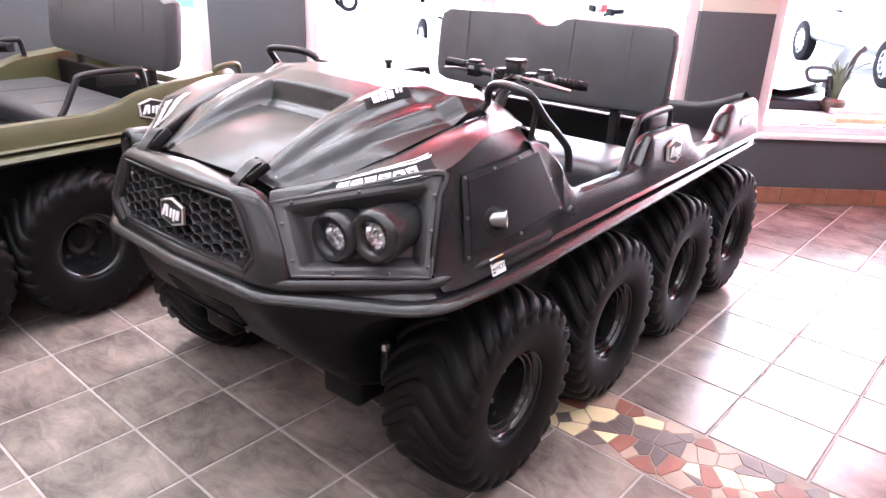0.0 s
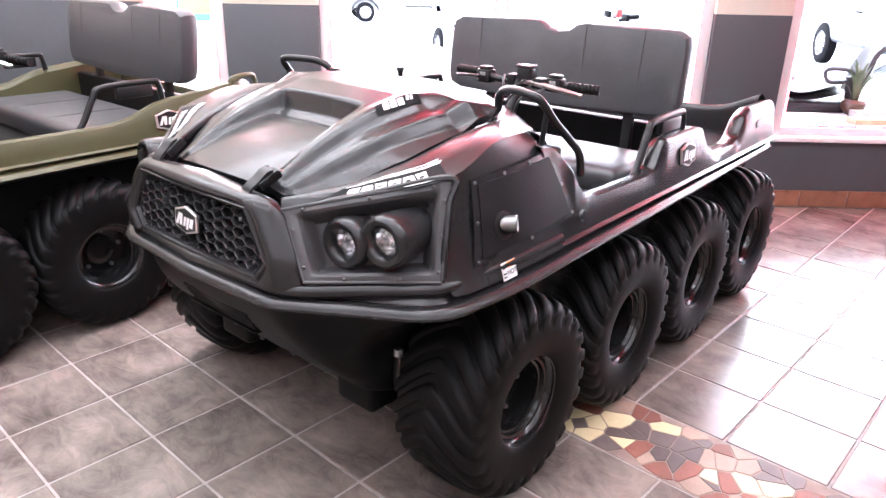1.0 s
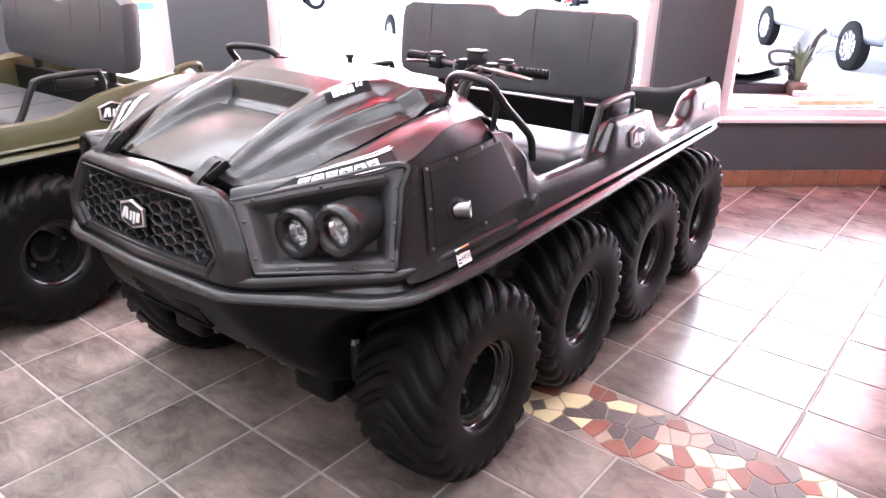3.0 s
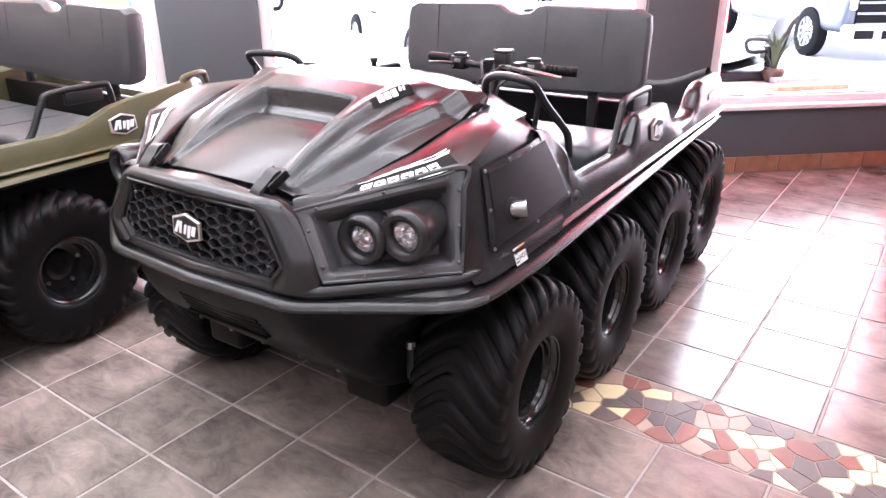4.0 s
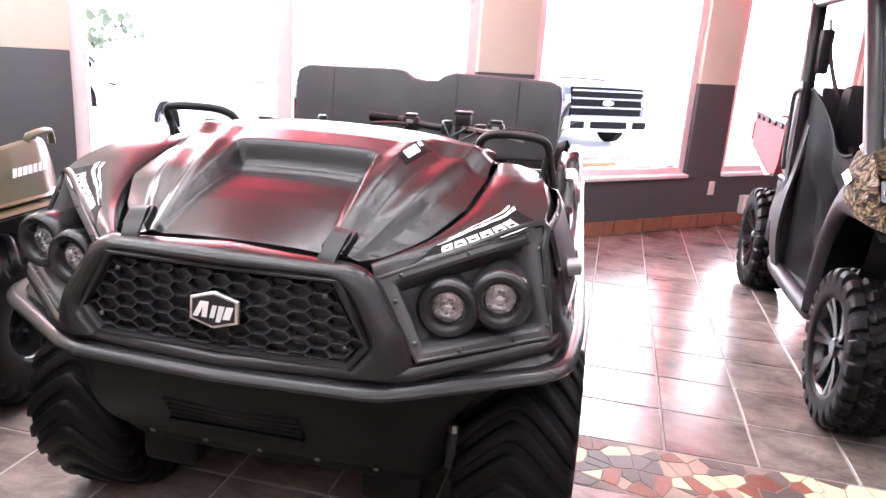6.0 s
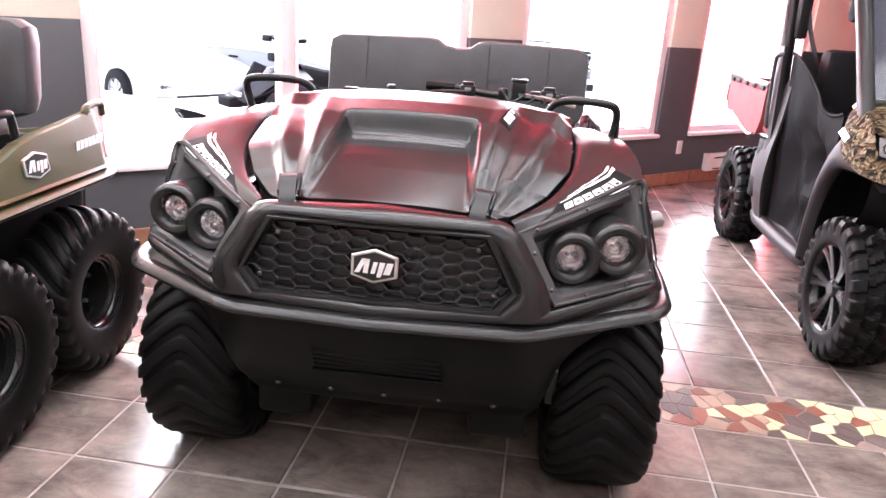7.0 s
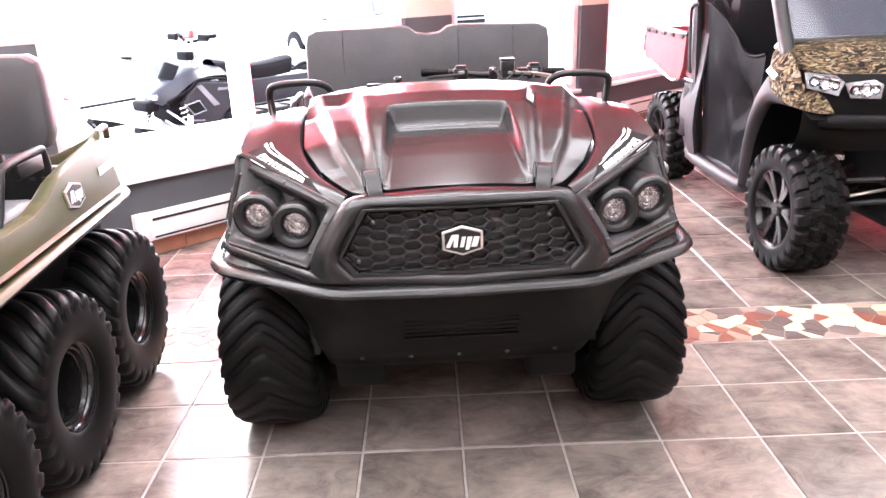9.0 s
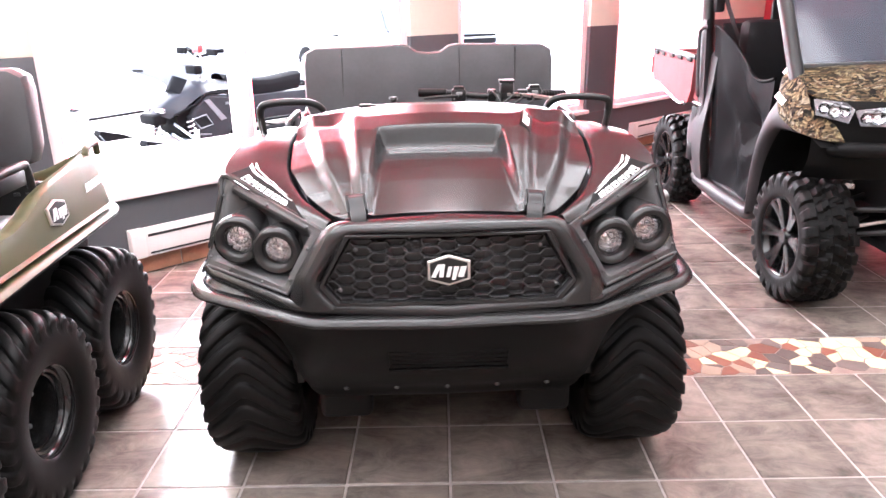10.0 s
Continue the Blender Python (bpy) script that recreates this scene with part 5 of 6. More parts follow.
def alloy_vf():
    n = 40
    prof = [(0.188, -0.10), (0.19, 0.09), (0.197, 0.104), (0.197, 0.112), (0.187, 0.114), (0.178, 0.104), (0.172, 0.05), (0.172, -0.06)]
    return grid([[(a, r * math.cos(2 * math.pi * i / n), r * math.sin(2 * math.pi * i / n)) for r, a in prof] for i in range(n + 1)])


def spoke_vf():
    """One forked spoke."""
    out = []
    for d in (-0.15, 0.15):
        rows = []
        for t in np.linspace(0, 1, 5):
            r = 0.035 + 0.142 * t
            a = d * (0.35 + 0.75 * t)
            w = 0.012 + 0.006 * t
            x = 0.078 + 0.022 * t ** 2
            c, s_ = math.cos(a), math.sin(a)
            rows.append([(x - 0.035, r * c - w * s_, r * s_ + w * c), (x, r * c - w * s_, r * s_ + w * c), (x + 0.002, r * c, r * s_), (x, r * c + w * s_, r * s_ - w * c), (x - 0.035, r * c + w * s_, r * s_ - w * c)])
        out.append(grid(rows))
    return join(*out)


UX = 1.53
utv = thing("utility_vehicle", "camouflage side-by-side utility vehicle with black net doors", "vehicle", Matrix.Translation((UX, 0, 0)))
_kt, _al = data("tyre", xf(knob_tyre(), Matrix.Diagonal((0.9, 0.965, 0.965, 1))), M_TYRE, 40), data("rim", xf(alloy_vf(), Matrix.Diagonal((0.9, 0.965, 0.965, 1))), M_ALLB, 40)
_sp = data("spoke", spoke_vf(), M_ALLB, 40)
_hc = data("hub_cap", lathe([(0, 0.09), (0.03, 0.09), (0.04, 0.08), (0.045, 0.03)], 20, pose(0, 0, 0, 0, 90, 0)), M_ALLB, 40)
for x, y, a in ((0.13, 1.06, 0), (0.13, 2.85, 20), (1.30, 1.06, 40), (1.30, 2.85, 65)):
    w = put("wheel", _kt, utv, pose(x, y, 0.304, a, 0, 180 if x < 0.5 else 0))
    put("rim", _al, w)
    put("hub_cap", _hc, w)
    for i in range(6):
        put("spoke", _sp, w, Matrix.Rotation(i * math.pi / 3, 4, "X"))

# lower sides: rocker, rear quarter, door sill
part("rocker", join(tube([(0.09, 1.43, 0.34), (0.075, 1.50, 0.295), (0.07, 1.62, 0.285), (0.07, 2.2, 0.285), (0.075, 2.32, 0.31)], 0.038, 12, 30), rbox(0.10, 1.32, 1.42, 2.35, 0.27, 0.33, 0.01)), M_UGREY, utv, "grey moulded sill")
part("floor_pan", rbox(0.12, 1.30, 1.35, 2.3, 0.30, 0.34, 0.005), M_HULL, utv)
quarter = patch([[(0.06, 2.16, 0.30), (0.06, 2.26, 0.28), (0.07, 2.38, 0.34), (0.09, 2.46, 0.46)],
                 [(0.035, 2.17, 0.48), (0.03, 2.28, 0.48), (0.04, 2.42, 0.50), (0.07, 2.50, 0.54)],
                 [(0.045, 2.18, 0.66), (0.04, 2.28, 0.66), (0.05, 2.42, 0.64), (0.07, 2.50, 0.64)],
                 [(0.075, 2.19, 0.84), (0.075, 2.28, 0.86), (0.08, 2.36, 0.84), (0.09, 2.42, 0.80)],
                 [(0.10, 2.20, 1.06), (0.10, 2.27, 1.06), (0.10, 2.31, 1.04), (0.11, 2.34, 1.0)]], 22, 14)
part("rear_quarter", thick(quarter, 0.012), M_UGREY, utv, "grey moulded rear quarter panel")
# Black blocks on the panel stand for the shade of two recesses.
part("pocket_shade", rbox(0.018, 0.05, 2.30, 2.40, 0.40, 0.52, 0.01), M_HULL, utv, "black block standing for the shade of a recess")
part("pocket_shade", rbox(0.032, 0.06, 2.30, 2.41, 0.62, 0.73, 0.01), M_HULL, utv, "black block standing for the shade of a recess")
part("quarter_trim", rbox(0.03, 0.05, 2.26, 2.42, 0.735, 0.76, 0.006), M_ALLOY, utv)

# front flare and inner arch
flare = [(1.44, 0.30), (1.445, 0.42), (1.44, 0.56), (1.40, 0.72), (1.33, 0.85), (1.24, 0.94)]
arch = [(1.405, 0.33), (1.40, 0.44), (1.385, 0.56), (1.33, 0.70), (1.22, 0.79), (1.05, 0.80)]
part("front_flare", thick(patch([[(0.16, y + 0.02, z) for y, z in flare], [(0.06, y + 0.01, z) for y, z in flare], [(0.02, (y * 0.6 + b * 0.4), (z * 0.6 + c * 0.4)) for (y, z), (b, c) in zip(flare, arch)], [(0.03, b, c) for b, c in arch], [(0.16, b - 0.01, c) for b, c in arch]], 20, 24), 0.008), M_UGREY, utv, "grey moulded front wing flare")
part("arch_liner", patch([[(x, y, z) for y, z in ((1.40, 0.33), (1.36, 0.58), (1.22, 0.78), (1.02, 0.80), (0.86, 0.76))] for x in (0.05, 0.3, 0.5)], 8, 20), M_HULL, utv, "black wheel arch liner")
part("inner_wall", rbox(0.48, 0.92, 0.90, 1.42, 0.42, 0.80, 0.02), M_HULL, utv)

# camouflage wing and hood
wing = patch([[(0.035, 1.27, 0.965), (0.005, 1.20, 0.88), (0.0, 1.12, 0.835), (0.02, 1.0, 0.80), (0.07, 0.90, 0.785), (0.14, 0.845, 0.785)],
              [(0.045, 1.275, 1.01), (0.012, 1.20, 0.95), (0.005, 1.10, 0.90), (0.02, 1.02, 0.865), (0.06, 0.94, 0.835), (0.13, 0.87, 0.815)],
              [(0.09, 1.29, 1.055), (0.07, 1.20, 1.03), (0.06, 1.10, 0.99), (0.055, 1.03, 0.945), (0.06, 0.985, 0.895), (0.12, 0.905, 0.85)]], 14, 30)
part("wing", thick(wing, 0.008), M_CAMO, utv, "camouflage printed front wing")
hood = patch([[(0.09, 1.29, 1.057), (0.075, 1.20, 1.032), (0.062, 1.10, 0.998), (0.055, 1.03, 0.968), (0.09, 0.975, 0.948)],
              [(0.25, 1.32, 1.062), (0.25, 1.15, 1.048), (0.25, 1.05, 1.005), (0.25, 0.97, 0.955), (0.26, 0.925, 0.925)],
              [(0.42, 1.33, 1.065), (0.42, 1.15, 1.055), (0.42, 1.05, 1.02), (0.42, 0.95, 0.97), (0.42, 0.89, 0.925)],
              [(0.70, 1.34, 1.065), (0.70, 1.15, 1.055), (0.70, 1.05, 1.02), (0.70, 0.93, 0.97), (0.70, 0.86, 0.925)]], 24, 30)
cx = lambda vf: ([(1.40 - x, y, z) for x, y, z in vf[0]], [tuple(reversed(q)) for q in vf[1]])
part("utility_hood", thick(join(hood, cx(hood)), 0.008), M_CAMO, utv, "camouflage printed hood")
part("wing", thick(cx(wing), 0.008), M_CAMO, utv)
for x0, y0, z0 in ((0.066, 1.265, 1.025), (0.0, 1.172, 0.925)):
    part("wing_decal", xf(rbox(-0.05, 0.05, -0.014, 0.014, 0, 0.002, 0), basis((x0, y0, z0), (0.15, -1, -0.42), (-1, -0.1, 0.6))), M_WHITE, utv, "white plain bar decal")

# headlamps and fascia
part("fascia", patch([[(x, 0.865 + 0.13 * (1 - math.sin(math.pi * x / 1.4)) ** 2 + dy, z) for x in np.linspace(0.055, 1.345, 14)] for z, dy in ((0.94, 0.03), (0.88, 0.0), (0.78, -0.01), (0.68, 0.0), (0.60, 0.05))], 14, 24), M_HULL, utv, "black front fascia")
part("front_bumper", tube([(0.12, 0.92, 0.745), (0.22, 0.85, 0.745), (0.7, 0.80, 0.74), (1.18, 0.85, 0.745), (1.28, 0.92, 0.745)], 0.035, 12, 24), M_HULL, utv, "black front bumper")
for q0, q1 in (((0.058, 0.985, 0.912), (0.168, 0.875, 0.898)), ((0.185, 0.865, 0.882), (0.32, 0.845, 0.882))):
    for side in (0, 1):
        a, b = Vector(q0), Vector(q1)
        if side:
            a.x, b.x = 1.4 - a.x, 1.4 - b.x
        m = basis((a + b) / 2, b - a, (0.35 if side else -0.35, -1, 0.25))
        w_ = (b - a).length / 2
        hl = part("headlamp", xf(prism([(-w_, 0.022), (-w_ * 0.7, -0.026), (w_ * 0.9, -0.03), (w_, 0.012), (w_ * 0.5, 0.03)], 0.010, None, 0.003), m @ Matrix.Diagonal((1.05, 1.25, 1, 1))), M_LAMPG, utv, "black headlamp with bright reflectors")
        part("headlamp_cover", xf(prism([(-w_, 0.024), (-w_ * 0.7, -0.028), (w_ * 0.9, -0.032), (w_, 0.014), (w_ * 0.5, 0.032)], 0.02, None, 0.006), m @ Matrix.Diagonal((1.05, 1.25, 1, 1))), M_CLEAR, hl)
        for t, k_ in ((-0.45, 0.8), (0.1, 1.0), (0.6, 0.75)):
            part("lamp_unit", lathe([(0, 0.012), (0.008, 0.011), (0.014, 0.013), (0.021, 0.0165), (0.023, 0.013)], 12, m @ Matrix.Translation((t * w_, -0.002, 0)) @ Matrix.Diagonal((k_ * 1.35, k_ * 1.35, 1, 1))), M_LED, hl, "", 0)
        part("light_bar", xf(rbox(-w_ * 0.6, w_ * 0.7, 0.019, 0.025, 0.010, 0.0155, 0.001), m), M_WHITE, hl, "pale light strip")

# cab: pillars, roof, windscreen, net door, seats
M_CABIN = mat("black_cabin_fabric", (0.016, 0.016, 0.017), 0.7, spec=0.15, bump=0.2, bscale=300)
for x in (0.08, 1.32):
    k = 1 if x < 0.7 else -1
    part("a_pillar", tube([(x, 1.20, 1.0), (x, 1.27, 1.10), (x + k * 0.005, 1.43, 1.33), (x + k * 0.01, 1.63, 1.60), (x + k * 0.02, 1.70, 1.645)], 0.034, 12, 24), M_TUBE, utv, "black tubular pillar")
    part("b_pillar", tube([(x, 2.24, 0.30), (x - k * 0.01, 2.26, 0.5), (x - k * 0.005, 2.36, 1.05), (x + k * 0.01, 2.48, 1.45), (x + k * 0.02, 2.55, 1.62)], 0.04, 12, 24), M_TUBE, utv, "black tubular pillar")
    part("roof_rail", tube([(x + k * 0.02, 1.66, 1.635), (x + k * 0.02, 2.60, 1.64)], 0.03, 10), M_TUBE, utv)
part("roof", rbox(0.07, 1.33, 1.52, 2.66, 1.635, 1.69, 0.02), M_TRIM, utv, "black hard roof")
part("windscreen", thick(grid([[(0.10, 1.275, 1.062), (1.30, 1.275, 1.062)], [(0.12, 1.66, 1.60), (1.28, 1.66, 1.60)]]), 0.006), M_SCREENW, utv, "folding windscreen with its bluish reflection put into the tint")
part("windscreen_frame", tube([(0.09, 1.262, 1.052), (0.7, 1.262, 1.064), (1.31, 1.262, 1.052)], 0.016, 10, 12), M_TRIM, utv)


def crease(x, p):
    """A sharp fold: a saw of straight flanks, 0 to 0.5."""
    return abs((x + p) % 1.0 - 0.5)


net = []
for i in range(33):
    u = i / 32
    row = []
    top = 0.985 + 0.22 * sstep(0.25, 1.0, u) - 0.03 * math.sin(math.pi * min(1, u * 2.2))
    for j in range(37):
        w = j / 36
        y = lin(w, (0, 0.35, 0.7, 1), (1.62, 1.53, 1.47, 1.44)) * (1 - u) + (2.15 + 0.13 * w) * u
        z = 0.33 + (top - 0.33) * w
        # slack folds that fan from the rear upper corner and gather at the waist
        k = math.hypot(1.0 - u, 1.0 - w)
        a = math.atan2(1.0 - w, 1.001 - u)
        fold = 0.05 * crease(1.5 * a, 0.1) * min(1, k) + 0.07 * crease(1.6 * (u - 0.9 * w), 0.35) + 0.05 * crease(1.9 * w + 0.8 * u, 0.6) + 0.025 * crease(3.1 * u + 1.3 * w, 0.2)
        row.append((0.085 + 1.5 * fold * math.sin(math.pi * min(1, u * 1.1 + 0.04)) * (0.3 + 0.7 * math.sin(math.pi * w)), y, z))
    net.append(row)
part("net_door", thick(grid(net), 0.004), M_NET, utv, "black sagging net door", 12)
part("net_hem", tube([net[i][36] for i in range(0, 33, 2)], 0.009, 8), M_NET, utv)
part("door_frame", thick(patch([[(0.045, 2.20, 0.34), (0.04, 2.23, 0.7), (0.045, 2.29, 1.0), (0.05, 2.34, 1.24)], [(0.035, 2.24, 0.34), (0.03, 2.27, 0.7), (0.035, 2.33, 1.0), (0.045, 2.38, 1.24)], [(0.05, 2.29, 0.34), (0.05, 2.32, 0.7), (0.055, 2.38, 1.0), (0.06, 2.42, 1.24)]], 8, 20), 0.02), M_UGREY, utv, "grey door frame")
part("door_handle", tube([(0.035, 2.30, 0.80), (0.02, 2.305, 0.84), (0.022, 2.36, 1.14), (0.03, 2.34, 1.19), (0.05, 2.30, 1.20)], 0.011, 8, 20), M_UGREY, utv, "grey tall grab handle")
part("utility_seat", join(rbox(0.2, 1.2, 1.7, 2.15, 0.58, 0.72, 0.04), rbox(0.2, 1.2, 2.1, 2.24, 0.7, 1.24, 0.04)), M_CABIN, utv, "black bench seat")
for x in (0.42, 0.98):
    part("headrest", join(rbox(x - 0.13, x + 0.13, 2.14, 2.25, 1.38, 1.53, 0.03), rbox(x - 0.05, x + 0.05, 2.19, 2.22, 1.2, 1.42, 0.005)), M_CABIN, utv, "black padded headrest")
part("seat_belt", thick(patch([[(0.13, 2.42, 1.55), (0.16, 2.34, 1.3), (0.25, 2.1, 0.95), (0.36, 2.0, 0.74)], [(0.13, 2.38, 1.55), (0.17, 2.30, 1.3), (0.28, 2.08, 0.93), (0.40, 1.98, 0.74)]], 4, 16), 0.003), M_CABIN, utv, "black seat belt")
part("belt_reel", rbox(0.10, 0.16, 2.36, 2.44, 1.28, 1.50, 0.015), M_CABIN, utv)
part("dash", rbox(0.13, 1.27, 1.34, 1.47, 0.72, 1.0, 0.03), M_HULL, utv)
part("steering_wheel", tube([(0.42 + 0.17 * math.cos(a), 1.60 + 0.05 * math.sin(a), 1.05 + 0.15 * math.sin(a)) for a in np.linspace(0, 2 * math.pi, 25)[:-1]], 0.014, 8, closed=True), M_TUBE, utv)
part("rear_view_mirror", join(rbox(0.30, 0.62, 1.62, 1.66, 1.46, 1.54, 0.02), tube([(0.46, 1.64, 1.53), (0.46, 1.66, 1.63)], 0.01, 8)), M_TUBE, utv, "black mirror under the roof")
part("cab_rear_panel", rbox(0.14, 1.26, 2.30, 2.33, 0.5, 1.22, 0.01), M_CABIN, utv)
# Red colour here paints the red light falling on the grey quarter panel.
part("quarter_red_light", rbox(0.045, 0.075, 2.33, 2.41, 0.76, 1.06, 0.012), M_UBED, utv, "upper strip of the grey quarter, red light painted in")

# cargo bed
side_prof = [(2.40, 1.02), (3.22, 1.02), (3.27, 0.99), (3.25, 0.84), (3.20, 0.79), (3.05, 0.79), (2.62, 0.72), (2.47, 0.74), (2.42, 0.82)]
for x, k in ((0.02, 1), (1.34, -1)):
    part("bed_side", prism([(y, z) for y, z in side_prof], 0.04, Matrix(((0, 0, 1, x), (1, 0, 0, 0), (0, 1, 0, 0), (0, 0, 0, 1))), 0.008), M_UBED, utv, "dull red cargo bed side")
    rail = part("bed_rail", rbox(x - 0.006, x + 0.05, 2.39, 3.27, 1.005, 1.035, 0.008), M_TRIM, utv, "black bed rail with slots")
    for y in (2.48, 2.66, 2.84, 3.02, 3.18):
        part("rail_slot", rbox(x - 0.012, x - 0.004, y - 0.045, y + 0.045, 0.99, 1.015, 0.003), M_HULL, rail)
    part("bed_trim", tube([(x - 0.004, 2.50, 0.735), (x - 0.006, 2.62, 0.725), (x - 0.004, 3.05, 0.795), (x - 0.002, 3.2, 0.80)], 0.012, 8, 20), M_ALLOY, utv, "pale edge strip")
part("bed_floor", rbox(0.06, 1.34, 2.44, 3.24, 0.76, 0.79, 0), M_HULL, utv)
part("tailgate", rbox(0.05, 1.35, 3.2, 3.25, 0.8, 1.02, 0.01), M_UBED, utv)
part("bed_front", rbox(0.05, 1.35, 2.41, 2.45, 0.76, 1.02, 0.01), M_UBED, utv)
part("rear_light", rbox(0.012, 0.05, 3.255, 3.275, 0.85, 0.97, 0.005), M_REDL, utv)

# running gear
for x, k in ((0.335, -1), (1.065, 1)):
    sh = part("shock_absorber", tube([(x, 1.02, 0.80), (x + k * 0.09, 1.03, 0.42)], 0.02, 10), M_TRIM, utv, "black coil-over shock absorber")
    part("coil_spring", tube([(x + k * 0.09 * t + 0.036 * math.cos(a), 1.02 + 0.036 * math.sin(a), 0.76 - 0.22 * t) for t, a in ((q / 70, q / 70 * 2 * math.pi * 7) for q in range(71))], 0.006, 6), M_TUBE, sh)
    part("shock_collar", rbox(x + k * 0.055 - 0.03, x + k * 0.055 + 0.03, 1.0, 1.06, 0.54, 0.57, 0.008), M_ALLOY, sh)
    for z0, z1, y0 in ((0.42, 0.46, 0.95), (0.42, 0.46, 1.22), (0.30, 0.36, 0.93), (0.30, 0.36, 1.2)):
        part("suspension_arm", tube([(x + k * 0.1, 1.09, z0), (x - k * 0.17, y0, z1)], 0.015, 8), M_TUBE, utv)
    part("tie_rod", tube([(x + k * 0.1, 0.98, 0.36), (x - k * 0.2, 0.99, 0.40)], 0.009, 8), M_STEEL, utv)
part("skid_plate", rbox(0.45, 0.95, 0.85, 2.6, 0.26, 0.30, 0.01), M_HULL, utv, "black belly skid plate")
part("rear_axle", rbox(0.3, 1.1, 2.7, 2.9, 0.28, 0.45, 0.03), M_HULL, utv)


# ---- outside the windows ----
M_YARD = mat("pale_concrete", (0.62, 0.6, 0.59), 0.85, var=0.1, scale=0.8, bump=0.2, bscale=40)
M_DECK = mat("pale_ledge_board", (0.72, 0.66, 0.62), 0.45, var=0.08, scale=5)
M_CARW = mat("silver_white_paint", (0.3, 0.305, 0.32), 0.3, var=0.02)
M_CARS = mat("silver_car_paint", (0.16, 0.165, 0.175), 0.3, var=0.03)
# The pale base colour paints the sky's reflection into the car windows.
M_PANE = mat("sky_painted_pane", (0.2, 0.215, 0.23), 0.1, var=0.1)
M_SILV = mat("dull_silver_panel", (0.02, 0.021, 0.024), 0.4, spec=0.1, var=0.1)
M_STRIPE = mat("grey_film", (0.1, 0.105, 0.115), 0.45, spec=0.15)
M_CARB = mat("pale_blue_paint", (0.05, 0.056, 0.072), 0.3, var=0.03)
M_SEATG = mat("dark_grey_moulding", (0.022, 0.022, 0.025), 0.5, spec=0.2)
M_SLED = mat("graphite_panel", (0.017, 0.0175, 0.02), 0.5, spec=0.06, var=0.1)
M_YEL = mat("yellow_plastic", (0.7, 0.62, 0.04), 0.4)
M_SHRUB = mat("leaf_green", (0.035, 0.048, 0.02), 0.6, var=0.4, scale=3)

solid("ground", rbox(-2500, 2500, WT + 0.02, 2500, -0.6, -0.35, 0), M_YARD, "pale concrete forecourt in bright daylight", "ground", "structure", m=WALL)
solid("display_ledge", rbox(-4.2, 7.2, WT + 0.03, 1.55, SILL - 0.13, SILL - 0.06, 0.01), M_DECK, "pale boarded ledge outside the shop windows", "ledge", "structure", m=WALL)


def W(u, out, z, turn=0):
    """A pose outside: u along the wall, out from it."""
    return WALL @ Matrix.Translation((u, out, z)) @ pose(0, 0, 0, 0, 0, turn)


CARW_ME = data("tyre", lathe([(0.2, -0.1), (0.3, -0.1), (0.33, -0.08), (0.335, 0), (0.33, 0.08), (0.3, 0.1), (0.2, 0.1)], 28, pose(0, 0, 0, 0, 90, 0)), M_MATTE, 40)


def wheel_face():
    out = [lathe([(0.2, 0.09), (0.21, 0.1), (0.2, 0.06), (0.0, 0.05)], 28)]
    for i in range(10):
        a = 2 * math.pi * i / 10
        out.append(xf(rbox(0.03, 0.2, -0.014, 0.014, 0.05, 0.085, 0.004, 1), Matrix.Rotation(a, 4, "Z")))
    return join(*out)


CARF_ME = data("rim", xf(wheel_face(), pose(0, 0, 0, 0, 90, 0)), M_ALLOY, 40)


